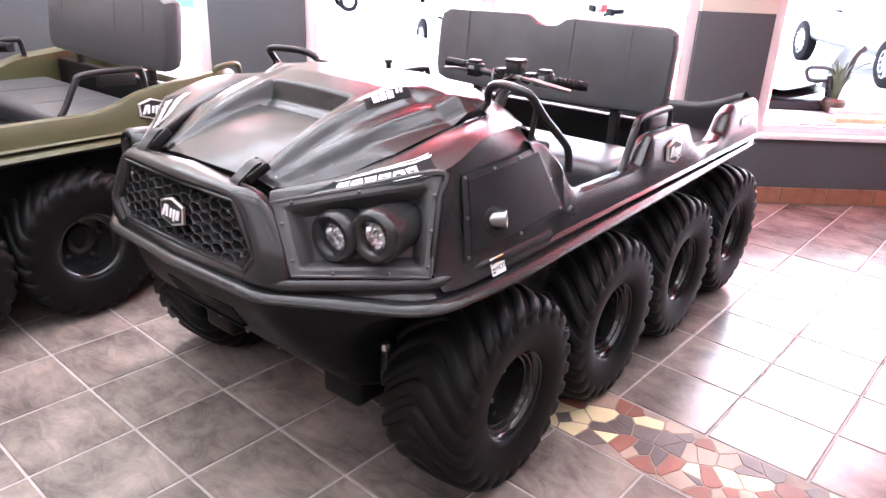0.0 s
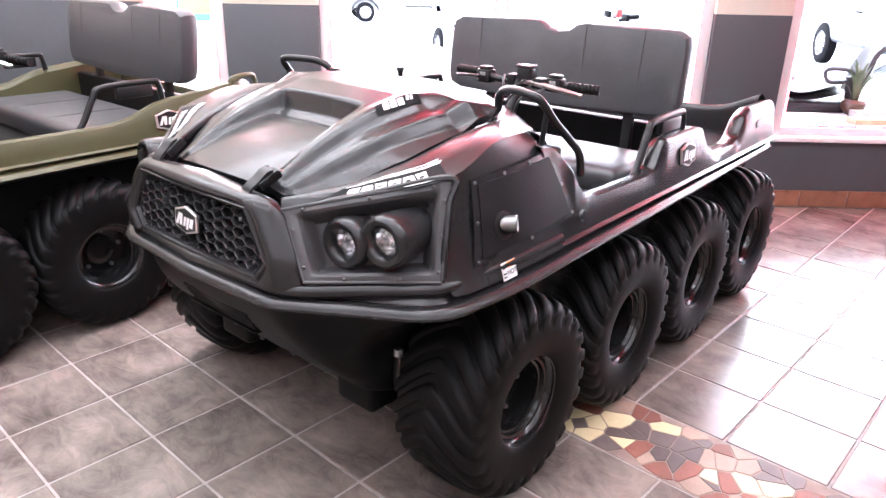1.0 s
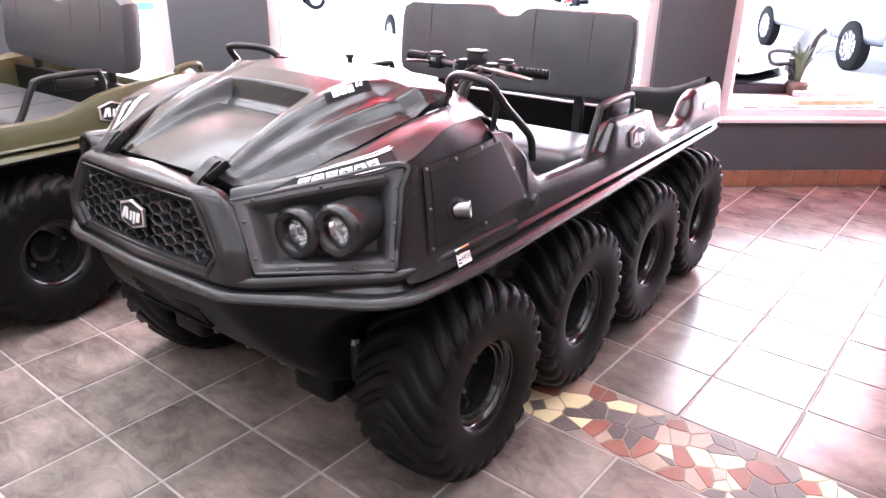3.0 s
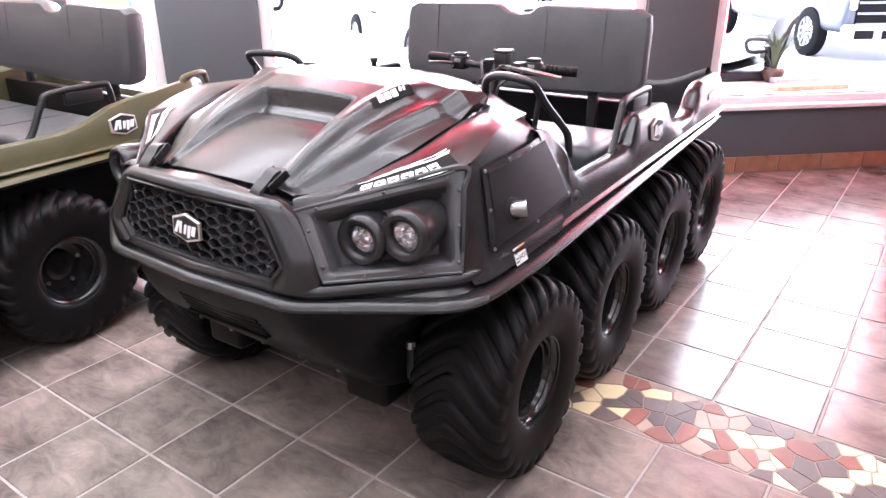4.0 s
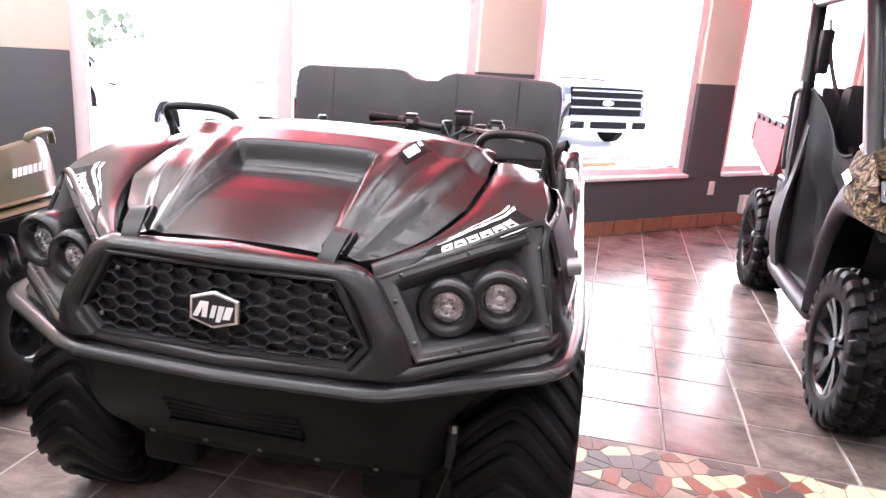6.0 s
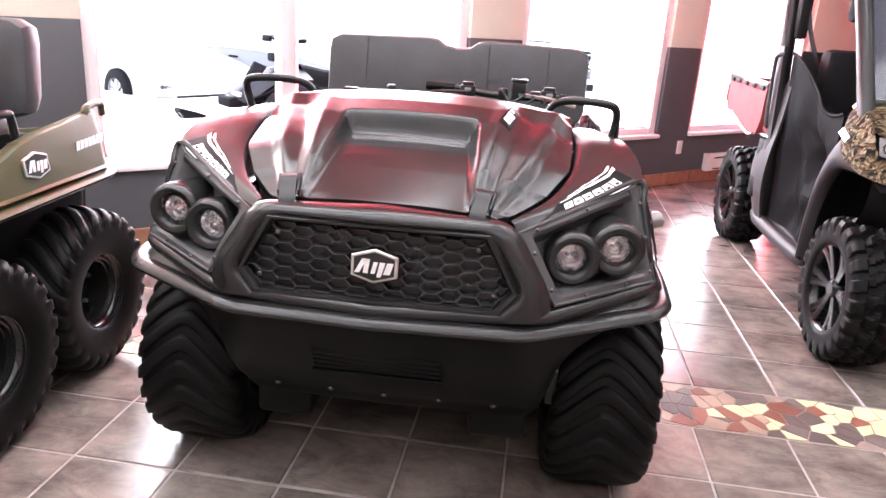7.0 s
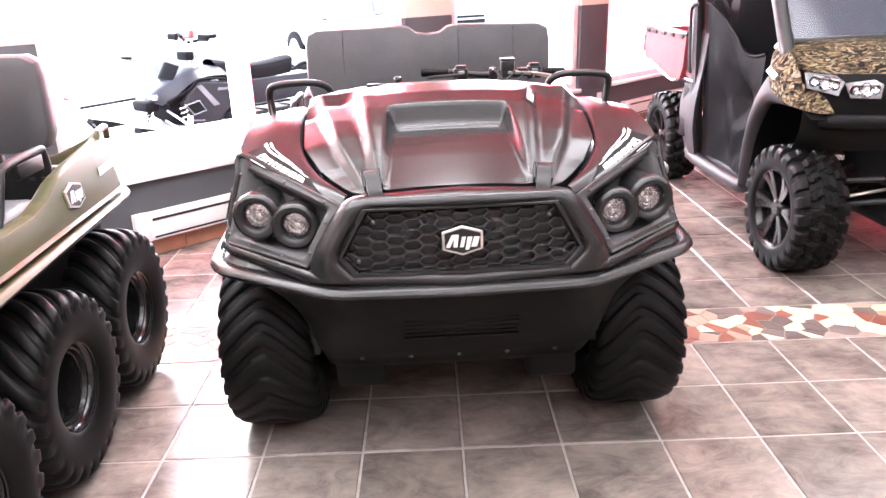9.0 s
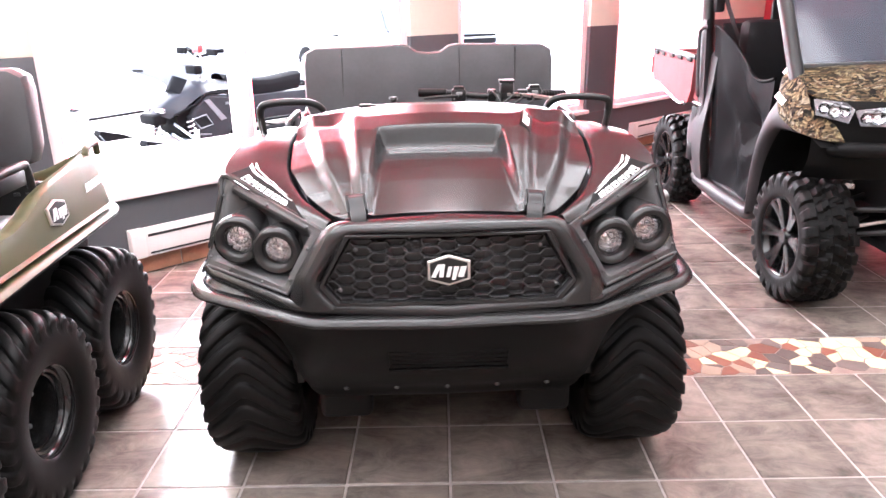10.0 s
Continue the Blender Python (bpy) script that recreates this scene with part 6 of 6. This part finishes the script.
def car(name, label, m, paint, pickup=False, lift=0.0, twin=True):
    """A parked car, nose towards -y, built from lofted sections."""
    v = thing(name, label, "car", m)
    if pickup:
        sec = [(-2.75, 0.85, 0.55 + lift, 1.05 + lift), (-2.6, 0.95, 0.45 + lift, 1.15 + lift), (-1.5, 0.98, 0.42 + lift, 1.2 + lift), (-1.4, 0.98, 0.42 + lift, 1.22 + lift), (1.0, 0.98, 0.42 + lift, 1.2 + lift), (2.7, 0.97, 0.5 + lift, 1.2 + lift), (2.8, 0.93, 0.55 + lift, 1.15 + lift)]
        cab = [(-1.45, 0.86, 1.2 + lift), (-0.85, 0.74, 1.78 + lift), (0.0, 0.73, 1.85 + lift), (0.85, 0.74, 1.8 + lift), (0.98, 0.86, 1.2 + lift)]
        wy = (-1.75, 1.75)
    else:
        sec = [(-2.2, 0.7, 0.35, 0.62), (-2.05, 0.82, 0.25, 0.72), (-1.2, 0.88, 0.2, 0.86), (-0.9, 0.89, 0.2, 0.9), (1.2, 0.89, 0.2, 0.92), (1.9, 0.85, 0.25, 0.9), (2.15, 0.75, 0.4, 0.8)]
        cab = [(-1.0, 0.76, 0.88), (-0.2, 0.6, 1.38), (0.5, 0.6, 1.42), (1.0, 0.62, 1.36), (1.7, 0.74, 0.92)]
        wy = (-1.35, 1.35)
    rows = []
    for y, w, z0, z1 in sec:
        zm = (z0 + z1) / 2
        rows.append([Vector(p) for p in ((-w * 0.8, y, z0), (-w, y, z0 + 0.08), (-w, y, zm), (-w * 0.97, y, z1 - 0.08), (-w * 0.86, y, z1), (0, y, z1 + 0.03), (w * 0.86, y, z1), (w * 0.97, y, z1 - 0.08), (w, y, zm), (w, y, z0 + 0.08), (w * 0.8, y, z0))])
    V, F = patch(rows, 40, 41)
    F = list(F) + [tuple(range(41)), tuple(range(39 * 41, 40 * 41))]
    body = part("body", (V, F), paint, v)
    base = cab[0][2] - 0.02
    crow = [[Vector(p) for p in ((-w - (0 if i in (0, 4) else 0.12), y, base), (-w, y, z - 0.04), (-w * 0.8, y, z), (0, y, z + 0.02), (w * 0.8, y, z), (w, y, z - 0.04), (w + (0 if i in (0, 4) else 0.12), y, base))] for i, (y, w, z) in enumerate(cab)]
    part("cabin", patch(crow, 20, 25), paint, v)
    for s in (-1, 1):
        part("side_window", thick(grid([[(s * (cab[1][1] + 0.10), cab[1][0] - 0.25, base + 0.04), (s * (cab[1][1] + 0.035), cab[1][0] + 0.1, cab[1][2] - 0.12)], [(s * (cab[2][1] + 0.12), cab[2][0], base + 0.04), (s * (cab[2][1] + 0.03), cab[2][0], cab[2][2] - 0.12)], [(s * (cab[3][1] + 0.11), cab[3][0], base + 0.04), (s * (cab[3][1] + 0.03), cab[3][0] - 0.1, cab[3][2] - 0.12)]]), 0.03), M_PANE, v)
        part("wing_mirror", rbox(s * (sec[2][1] + 0.1) - 0.1, s * (sec[2][1] + 0.1) + 0.1, cab[0][0] + 0.3, cab[0][0] + 0.4, base + 0.02, base + 0.18, 0.03), M_CARW, v)
        part("headlight", rbox(s * sec[1][1] * 0.78 - 0.16, s * sec[1][1] * 0.78 + 0.16, sec[0][0] - 0.02, sec[0][0] + 0.2, sec[0][3] - 0.24, sec[0][3] - 0.06, 0.03), M_LED, v)
        part("door_handle", rbox(s * (sec[3][1]) - 0.02, s * sec[3][1] + 0.02, 0.3, 0.5, base - 0.12, base - 0.09, 0.006), M_MATTE, v)
    a, b = cab[0], cab[1]
    part("windscreen", thick(grid([[(-a[1] * 0.9, a[0] + 0.03, a[2] + 0.03), (a[1] * 0.9, a[0] + 0.03, a[2] + 0.03)], [(-b[1] * 0.85, b[0] - 0.05, b[2] - 0.03), (b[1] * 0.85, b[0] - 0.05, b[2] - 0.03)]]), 0.02), M_PANE, v)
    y0, zt = sec[0][0], sec[0][3]
    if pickup:
        gr = part("grille", rbox(-0.8, 0.8, y0 - 0.05, y0 + 0.1, zt - 0.5, zt + 0.08, 0.02), M_MATTE, v, "black slatted grille")
        for z in (-0.02, 0.12, 0.28, 0.44):
            part("grille_bar", rbox(-0.8, 0.8, y0 - 0.075, y0 - 0.04, zt - z - 0.02, zt - z + 0.015, 0.008), M_CARS, gr)
        part("grille_emblem", lathe([(0, 0.03), (0.1, 0.03), (0.13, 0.01), (0.13, 0)], 28, Matrix.Translation((0, y0 - 0.07, zt - 0.2)) @ pose(0, 0, 0, 90, 0, 0) @ Matrix.Diagonal((1, 0.45, 1, 1))), M_ALLOY, gr, "plain oval emblem")
        part("bumper", rbox(-0.98, 0.98, y0 - 0.16, y0 + 0.05, zt - 0.72, zt - 0.45, 0.05), M_CARW, v)
        for x in (-0.7, 0.7):
            part("fog_lamp", rbox(x - 0.16, x + 0.16, y0 - 0.17, y0 - 0.1, zt - 0.66, zt - 0.52, 0.02), M_MATTE, v)
        part("bumper_intake", rbox(-0.42, 0.42, y0 - 0.17, y0 - 0.1, zt - 0.66, zt - 0.52, 0.02), M_MATTE, v)
    else:
        for x in (-0.17, 0.17) if twin else ():
            part("grille", rbox(x - 0.13, x + 0.13, y0 - 0.03, y0 + 0.1, zt - 0.16, zt - 0.0, 0.03), M_MATTE, v)
        part("bumper_intake", rbox(-0.55, 0.55, y0 - 0.02, y0 + 0.1, zt - 0.36, zt - 0.24, 0.03), M_MATTE, v)
    for y in wy:
        for s in (-1, 1):
            k = 1.2 if pickup else 1.0
            w = put("wheel", CARW_ME, v, pose(s * (sec[3][1] - 0.06), y, 0.335 * k, 0, 0, 0 if s > 0 else 180) @ Matrix.Diagonal((1, k, k, 1)))
            put("rim", CARF_ME, w)
    return v


car("pickup_truck", "silver-white pickup truck with black slatted grille parked outside", W(8.9, 9.1, -0.35, -5), M_CARB, True, 0.0)
car("sedan", "silver saloon car with dark twin grille parked outside", W(4.05, 8.05, -0.35, 20), M_CARS)
car("sedan", "silver-white car parked on the bright forecourt", W(1.45, 8.3, -0.35, 17), M_CARW, twin=False)


def snowmobile(m):
    """Nose towards -y."""
    v = thing("snowmobile", "graphite and black snowmobile with long upturned skis", "snowmobile", m)
    side = Matrix(((0, 0, 1, 0), (1, 0, 0, 0), (0, 1, 0, 0), (0, 0, 0, 1)))

    def slab(poly, x0, x1, r=0.0):
        """A side outline (y, z) between two planes, its outer rim drawn in."""
        if x1 > 0 or not r:
            return prism(poly, x1 - x0, Matrix.Translation((x0, 0, 0)) @ side, r)
        return mirror(prism(poly, x1 - x0, Matrix.Translation((-x1, 0, 0)) @ side, r))

    part("engine_core", slab([(-0.48, 0.30), (-0.50, 0.46), (-0.2, 0.66), (0.3, 0.6), (0.32, 0.3), (0.1, 0.1), (-0.2, 0.1)], -0.2, 0.2), M_MATTE, v)
    part("hood_panel", both(patch([[(0, -0.70, 0.50), (0, -0.52, 0.66), (0, -0.18, 0.82), (0, 0.18, 0.80)], [(0.12, -0.66, 0.50), (0.15, -0.52, 0.63), (0.17, -0.16, 0.79), (0.14, 0.2, 0.78)], [(0.2, -0.58, 0.46), (0.26, -0.46, 0.54), (0.27, -0.15, 0.70), (0.24, 0.24, 0.70)]], 12, 18)), M_SILV, v, "silver-grey hood")
    part("nose", rbox(-0.15, 0.15, -0.74, -0.58, 0.40, 0.51, 0.03), M_MATTE, v, "black nose bumper")
    part("windshield", thick(patch([[(-0.15, -0.40, 0.70), (0, -0.46, 0.73), (0.15, -0.40, 0.70)], [(-0.16, -0.30, 0.84), (0, -0.36, 0.88), (0.16, -0.30, 0.84)]], 6, 12), 0.01), M_MATTE, v, "low black windshield")
    for s in (-1, 1):
        a, b = (0.2, 0.285) if s > 0 else (-0.285, -0.2)
        part("side_panel", slab([(-0.38, 0.31), (-0.37, 0.46), (-0.28, 0.59), (-0.15, 0.68), (0.30, 0.62), (0.30, 0.44), (0.15, 0.30), (-0.05, 0.08), (-0.18, 0.10)], a, b, 0.03), M_SLED, v, "graphite side panel")
        c = s * 0.288
        part("panel_edge", tube([(s * 0.27, y, z) for y, z in ((-0.56, 0.50), (-0.28, 0.60), (-0.14, 0.69), (0.18, 0.66), (0.31, 0.60))], 0.014, 6, 20), M_MATTE, v)
        part("side_vent", slab([(-0.36, 0.44), (-0.20, 0.47), (-0.13, 0.36), (-0.28, 0.33)], c - 0.006, c + 0.006), M_MATTE, v, "black side vent")
        part("vent_rim", tube([(c, y, z) for y, z in ((-0.36, 0.44), (-0.20, 0.47), (-0.13, 0.36), (-0.28, 0.33))], 0.011, 6, closed=True), M_STRIPE, v)
        part("side_stripe", slab([(-0.20, 0.62), (-0.14, 0.63), (0.05, 0.40), (-0.02, 0.39)], c - 0.006, c + 0.006), M_STRIPE, v, "pale slanted stripe")
        part("side_stripe", slab([(0.06, 0.58), (0.22, 0.57), (0.24, 0.545), (0.05, 0.55)], c - 0.006, c + 0.006), M_STRIPE, v)
        for q in range(4):
            part("louvre", slab([(-0.30 + q * 0.03, 0.28 - q * 0.045), (-0.16 + q * 0.02, 0.26 - q * 0.045), (-0.16 + q * 0.02, 0.245 - q * 0.045), (-0.30 + q * 0.03, 0.262 - q * 0.045)], c - 0.008, c + 0.006), M_STRIPE, v)
        part("clutch_cover", lathe([(0, 0.02), (0.05, 0.02), (0.085, 0.012), (0.1, 0.0)], 24, Matrix.Translation((s * 0.262, 0.20, 0.2)) @ pose(0, 0, 0, 0, 90 * s, 0)), M_MATTE, v)
        part("headlight", rbox(s * 0.12 - 0.06, s * 0.12 + 0.06, -0.665, -0.60, 0.52, 0.57, 0.01), M_LED, v)
        part("running_board", rbox(s * 0.3 - 0.08, s * 0.3 + 0.08, 0.2, 1.45, 0.20, 0.24, 0.01), M_MATTE, v)
        part("ski", slab([(-1.06, 0.29), (-1.04, 0.33), (-0.78, 0.26), (-0.58, 0.17), (-0.40, 0.10), (-0.12, 0.07), (-0.12, 0.02), (-0.72, 0.02), (-0.92, 0.10)], s * 0.5 - 0.07, s * 0.5 + 0.07, 0.01 if s > 0 else 0.0), M_MATTE, v, "black upturned ski")
        part("ski_edge", tube([(s * 0.5 + 0.072, y, z) for y, z in ((-1.06, 0.29), (-0.92, 0.11), (-0.72, 0.035), (-0.15, 0.035))], 0.008, 6, 20), M_STRIPE, v)
        part("ski_flash", rbox(s * 0.5 - 0.05, s * 0.5 + 0.05, -0.66, -0.54, 0.17, 0.23, 0.01), M_YEL, v, "yellow flash")
        part("spindle", tube([(s * 0.5, -0.48, 0.08), (s * 0.47, -0.44, 0.36)], 0.028, 8), M_STEEL, v)
        sh = part("ski_shock", tube([(s * 0.46, -0.46, 0.16), (s * 0.28, -0.40, 0.48)], 0.024, 8), M_MATTE, v)
        part("shock_spring", tube([(s * (0.46 - 0.18 * t) + 0.036 * math.cos(a_), -0.46 + 0.06 * t + 0.036 * math.sin(a_), 0.16 + 0.32 * t) for t, a_ in ((q / 60, q / 60 * 2 * math.pi * 7) for q in range(8, 55))], 0.007, 6), M_STEEL, sh)
        for y, z in ((-0.56, 0.30), (-0.34, 0.30), (-0.52, 0.40)):
            part("control_arm", tube([(s * 0.48, -0.47, z - 0.14), (s * 0.18, y, z)], 0.013, 8), M_STEEL, v)
        part("grip", tube([(s * 0.2, 0.0, 1.11), (s * 0.37, 0.06, 1.13)], 0.022, 8), M_MATTE, v)
        part("hand_guard", rbox(s * 0.3 - 0.09, s * 0.3 + 0.09, -0.07, -0.03, 1.08, 1.15, 0.015), M_MATTE, v)
    part("handlebar", tube([(-0.34, 0.05, 1.13), (-0.12, -0.02, 1.08), (0, -0.03, 1.06), (0.12, -0.02, 1.08), (0.34, 0.05, 1.13)], 0.016, 8, 24), M_MATTE, v)
    part("bar_cap", rbox(-0.07, 0.07, -0.07, 0.0, 1.10, 1.19, 0.02), M_REDL, v, "red pad on the bar")
    for x in (-0.05, 0.05):
        part("steering_post", tube([(x, -0.03, 1.08), (x * 1.6, 0.0, 0.78)], 0.022, 8), M_STEEL, v)
    part("instrument_pod", rbox(-0.1, 0.1, -0.16, -0.06, 0.88, 0.97, 0.02), M_MATTE, v)
    part("saddle", patch([[(-0.13, 0.18, 0.62), (-0.14, 0.7, 0.60), (-0.14, 1.2, 0.62)], [(-0.1, 0.16, 0.84), (-0.13, 0.7, 0.76), (-0.12, 1.25, 0.8)], [(0.1, 0.16, 0.84), (0.13, 0.7, 0.76), (0.12, 1.25, 0.8)], [(0.13, 0.18, 0.62), (0.14, 0.7, 0.60), (0.14, 1.2, 0.62)]], 14, 16), M_MATTE, v, "black saddle")
    part("tunnel", rbox(-0.19, 0.19, 0.1, 1.6, 0.32, 0.60, 0.02), M_SLED, v)
    tr = crom([(0, y, z) for y, z in ((0.0, 0.26), (0.1, 0.06), (1.3, 0.03), (1.65, 0.16), (1.62, 0.34), (0.2, 0.36))], 60, True)
    part("track", grid([[(x, p.y, p.z) for x in (-0.19, 0.19)] for p in tr + [tr[0]]]), M_MATTE, v)
    for y in (0.35, 0.8, 1.2, 1.5):
        part("bogie_wheel", lathe([(0, 0.15), (0.06, 0.15), (0.09, 0.14), (0.09, -0.14), (0.06, -0.15), (0, -0.15)], 16, Matrix.Translation((0, y, 0.14)) @ pose(0, 0, 0, 0, 90, 0)), M_MATTE, v)
    part("rear_bumper", tube([(-0.2, 1.5, 0.6), (-0.2, 1.66, 0.66), (-0.17, 1.72, 0.67), (0.17, 1.72, 0.67), (0.2, 1.66, 0.66), (0.2, 1.5, 0.6)], 0.022, 10, 30), M_MATTE, v, "black rear grab loop")
    return v


snowmobile(W(2.22, 4.0, -0.22, -84))
solid("display_stand", rbox(-0.65, 0.65, -0.95, 1.75, 0, 0.13, 0.02), M_DECK, "low pale display stand under a snowmobile", "stand", m=W(2.22, 4.0, -0.35, -84))


def ledge_seat(m):
    """A low moulded seat with a grab loop and a tall backrest, lying along x."""
    v = thing("moulded_seat", "black moulded seat with grab loop and tall backrest", "seat", m)
    part("base", rbox(-0.5, 0.3, -0.16, 0.16, 0.0, 0.10, 0.03), M_SLED, v)
    part("cushion", patch([[(-0.62, y, 0.20), (-0.35, y, 0.12), (-0.05, y, 0.16), (0.16, y, 0.22)] for y in (-0.15, 0.15)] + [[(-0.62, y, 0.27), (-0.35, y, 0.20), (-0.05, y, 0.26), (0.16, y, 0.32)] for y in (0.15, -0.15)], 14, 20), M_SEATG, v, "black curved cushion")
    part("grab_loop", tube([(-0.10, -0.12, 0.33), (-0.12, -0.12, 0.40), (-0.06, -0.12, 0.43), (0.10, -0.12, 0.42), (0.16, -0.12, 0.37), (0.12, -0.12, 0.31), (-0.04, -0.12, 0.30)], 0.02, 8, 40, True), M_SEATG, v, "black grab loop")
    part("loop_post", tube([(0.13, -0.12, 0.36), (0.17, -0.1, 0.1)], 0.035, 8), M_SEATG, v)
    part("backrest", thick(patch([[(0.24, -0.14, 0.18), (0.24, 0.0, 0.18), (0.24, 0.14, 0.18)], [(0.30, -0.15, 0.36), (0.31, 0.0, 0.36), (0.30, 0.15, 0.36)], [(0.36, -0.14, 0.54), (0.38, 0.0, 0.55), (0.36, 0.14, 0.54)], [(0.44, -0.12, 0.62), (0.46, 0.0, 0.63), (0.44, 0.12, 0.62)]], 14, 10), 0.05), M_SEATG, v, "tall black backrest")
    return v


ledge_seat(W(3.22, 1.25, SILL - 0.06) @ Matrix.Scale(0.76, 4))
solid("plank", rbox(-0.3, 0.3, -0.06, 0.06, 0, 0.04, 0.004), mat("weathered_plank", (0.2, 0.12, 0.07), 0.7, var=0.3, scale=20), "weathered brown plank lying on the ledge", "plank", m=W(3.45, 0.75, SILL - 0.06, 4))
solid("plank", rbox(-0.45, 0.45, -0.05, 0.05, 0, 0.05, 0.004), mat("grey_board", (0.25, 0.22, 0.2), 0.7, var=0.3, scale=20), "grey painted board lying on the ledge", "plank", m=W(3.75, 1.0, SILL - 0.06, 2))


def trailer(m):
    v = thing("utility_trailer", "small white utility trailer parked across the forecourt", "trailer", m, "utility trailers")
    part("bed", rbox(-1.3, 1.3, -0.7, 0.7, 0.42, 0.52, 0.02), M_CARW, v)
    for y in (-0.68, 0.68):
        part("side_board", rbox(-1.3, 1.3, y - 0.02, y + 0.02, 0.52, 0.85, 0.01), M_CARW, v)
        part("fender", tube([(0.42 * math.cos(a), y * 1.25, 0.3 + 0.38 * math.sin(a)) for a in np.linspace(0.1, 3.0, 9)], 0.04, 8, 24), M_TRIM, v, "black mudguard")
        w = put("wheel", CARW_ME, v, pose(0, y * 1.25, 0.3, 0, 0, -90 if y < 0 else 90) @ Matrix.Diagonal((0.8, 0.9, 0.9, 1)))
        put("rim", CARF_ME, w)
    part("drawbar", tube([(1.3, 0.4, 0.45), (2.3, 0, 0.42), (1.3, -0.4, 0.45)], 0.04, 8), M_TRIM, v)
    part("tail_light", rbox(-1.33, -1.29, -0.66, -0.5, 0.5, 0.62, 0.01), M_REDL, v)
    return v


_t = trailer(W(-2.3, 20.0, -0.35, 12))
copy_thing(_t, W(0.6, 22.3, -0.35, 18))
_k = thing("storage_cabinet", "green storage cabinet with a yellow panel outside", "cabinet", W(-6.9, 18.6, -0.35, 10))
part("case", rbox(-0.8, 0.8, -0.4, 0.4, 0, 2.0, 0.03), mat("green_enamel", (0.05, 0.4, 0.12), 0.4), _k)
part("panel", rbox(-0.7, 0.7, -0.44, -0.39, 0.22, 1.2, 0.02), M_YEL, _k)
part("handle", rbox(0.55, 0.58, -0.47, -0.43, 0.9, 1.1, 0.005), M_TRIM, _k)

# red lettering along the foot of one window, too faint to read
M_FADED = mat("faded_red_film", (0.6, 0.22, 0.24), 0.5)
_tx = thing("window_lettering", "faded red lettering along the foot of the window", "sign", WALL)
for _i, (a, b) in enumerate(((2.42, 2.52), (2.55, 2.62), (2.66, 2.79), (2.95, 3.03), (3.08, 3.22), (3.3, 3.45), (3.5, 3.7))):
    part("plain_bar", rbox(a, b, 0.02, 0.024, SILL + 0.054, SILL + 0.066, 0), M_FADED, _tx)

# far edge of the forecourt: a low hedge and a green and yellow kiosk
_r = random.Random(11)
_hv = []
for i in range(260):
    u, o, z = _r.uniform(-4, 5), 38 + _r.uniform(-1.2, 1.2), -0.3 + _r.random() ** 1.5 * 2.2
    a = _r.uniform(0, 6.3)
    s_ = _r.uniform(0.15, 0.4)
    _hv.append(([(u - s_ * math.cos(a), o - s_ * math.sin(a), z), (u, o + 0.1, z + s_ * 0.8), (u + s_ * math.cos(a), o + s_ * math.sin(a), z), (u, o - 0.1, z - s_ * 0.6)], [(0, 1, 2, 3)]))
solid("hedge", join(*_hv), M_SHRUB, "loose green hedge at the far edge of the forecourt", "hedge", "stuff", m=WALL, smooth=0)

# potted plant with long blades on the ledge
plant = thing("potted_plant", "spiky green plant in a bronze pot outside the window", "plant", W(3.36, 1.1, SILL - 0.06))
part("pot", lathe([(0.0, 0.0), (0.05, 0.0), (0.085, 0.05), (0.09, 0.09), (0.075, 0.115), (0.07, 0.11), (0.0, 0.1)], 24), mat("bronze_glaze", (0.045, 0.022, 0.012), 0.3), plant, "bronze glazed pot")
_r2 = random.Random(4)
for _i in range(26):
    _a, _h, _o = _r2.uniform(0, 6.28), _r2.uniform(0.16, 0.33), _r2.uniform(0.05, 0.22)
    _c, _s2 = math.cos(_a), math.sin(_a)
    _rows = []
    for _t2 in np.linspace(0, 1, 6):
        _q, _z, _w = 0.02 + _o * _t2 ** 1.8, 0.1 + _h * math.sin(_t2 * 1.5), 0.011 * (1 - _t2 ** 3) + 0.001
        _rows.append([(_q * _c - _w * _s2, _q * _s2 + _w * _c, _z), (_q * _c, _q * _s2, _z - 0.003), (_q * _c + _w * _s2, _q * _s2 - _w * _c, _z)])
    part("leaf", grid(_rows), M_SHRUB, plant)

# bright hazy sky behind the forecourt
solid("backdrop", rbox(-160, 160, 70, 70.5, -2, 75, 0), glow("hazy_sky", (1.0, 0.985, 0.98), 1.5), "plain bright hazy sky behind the forecourt", "backdrop", "structure", m=WALL)
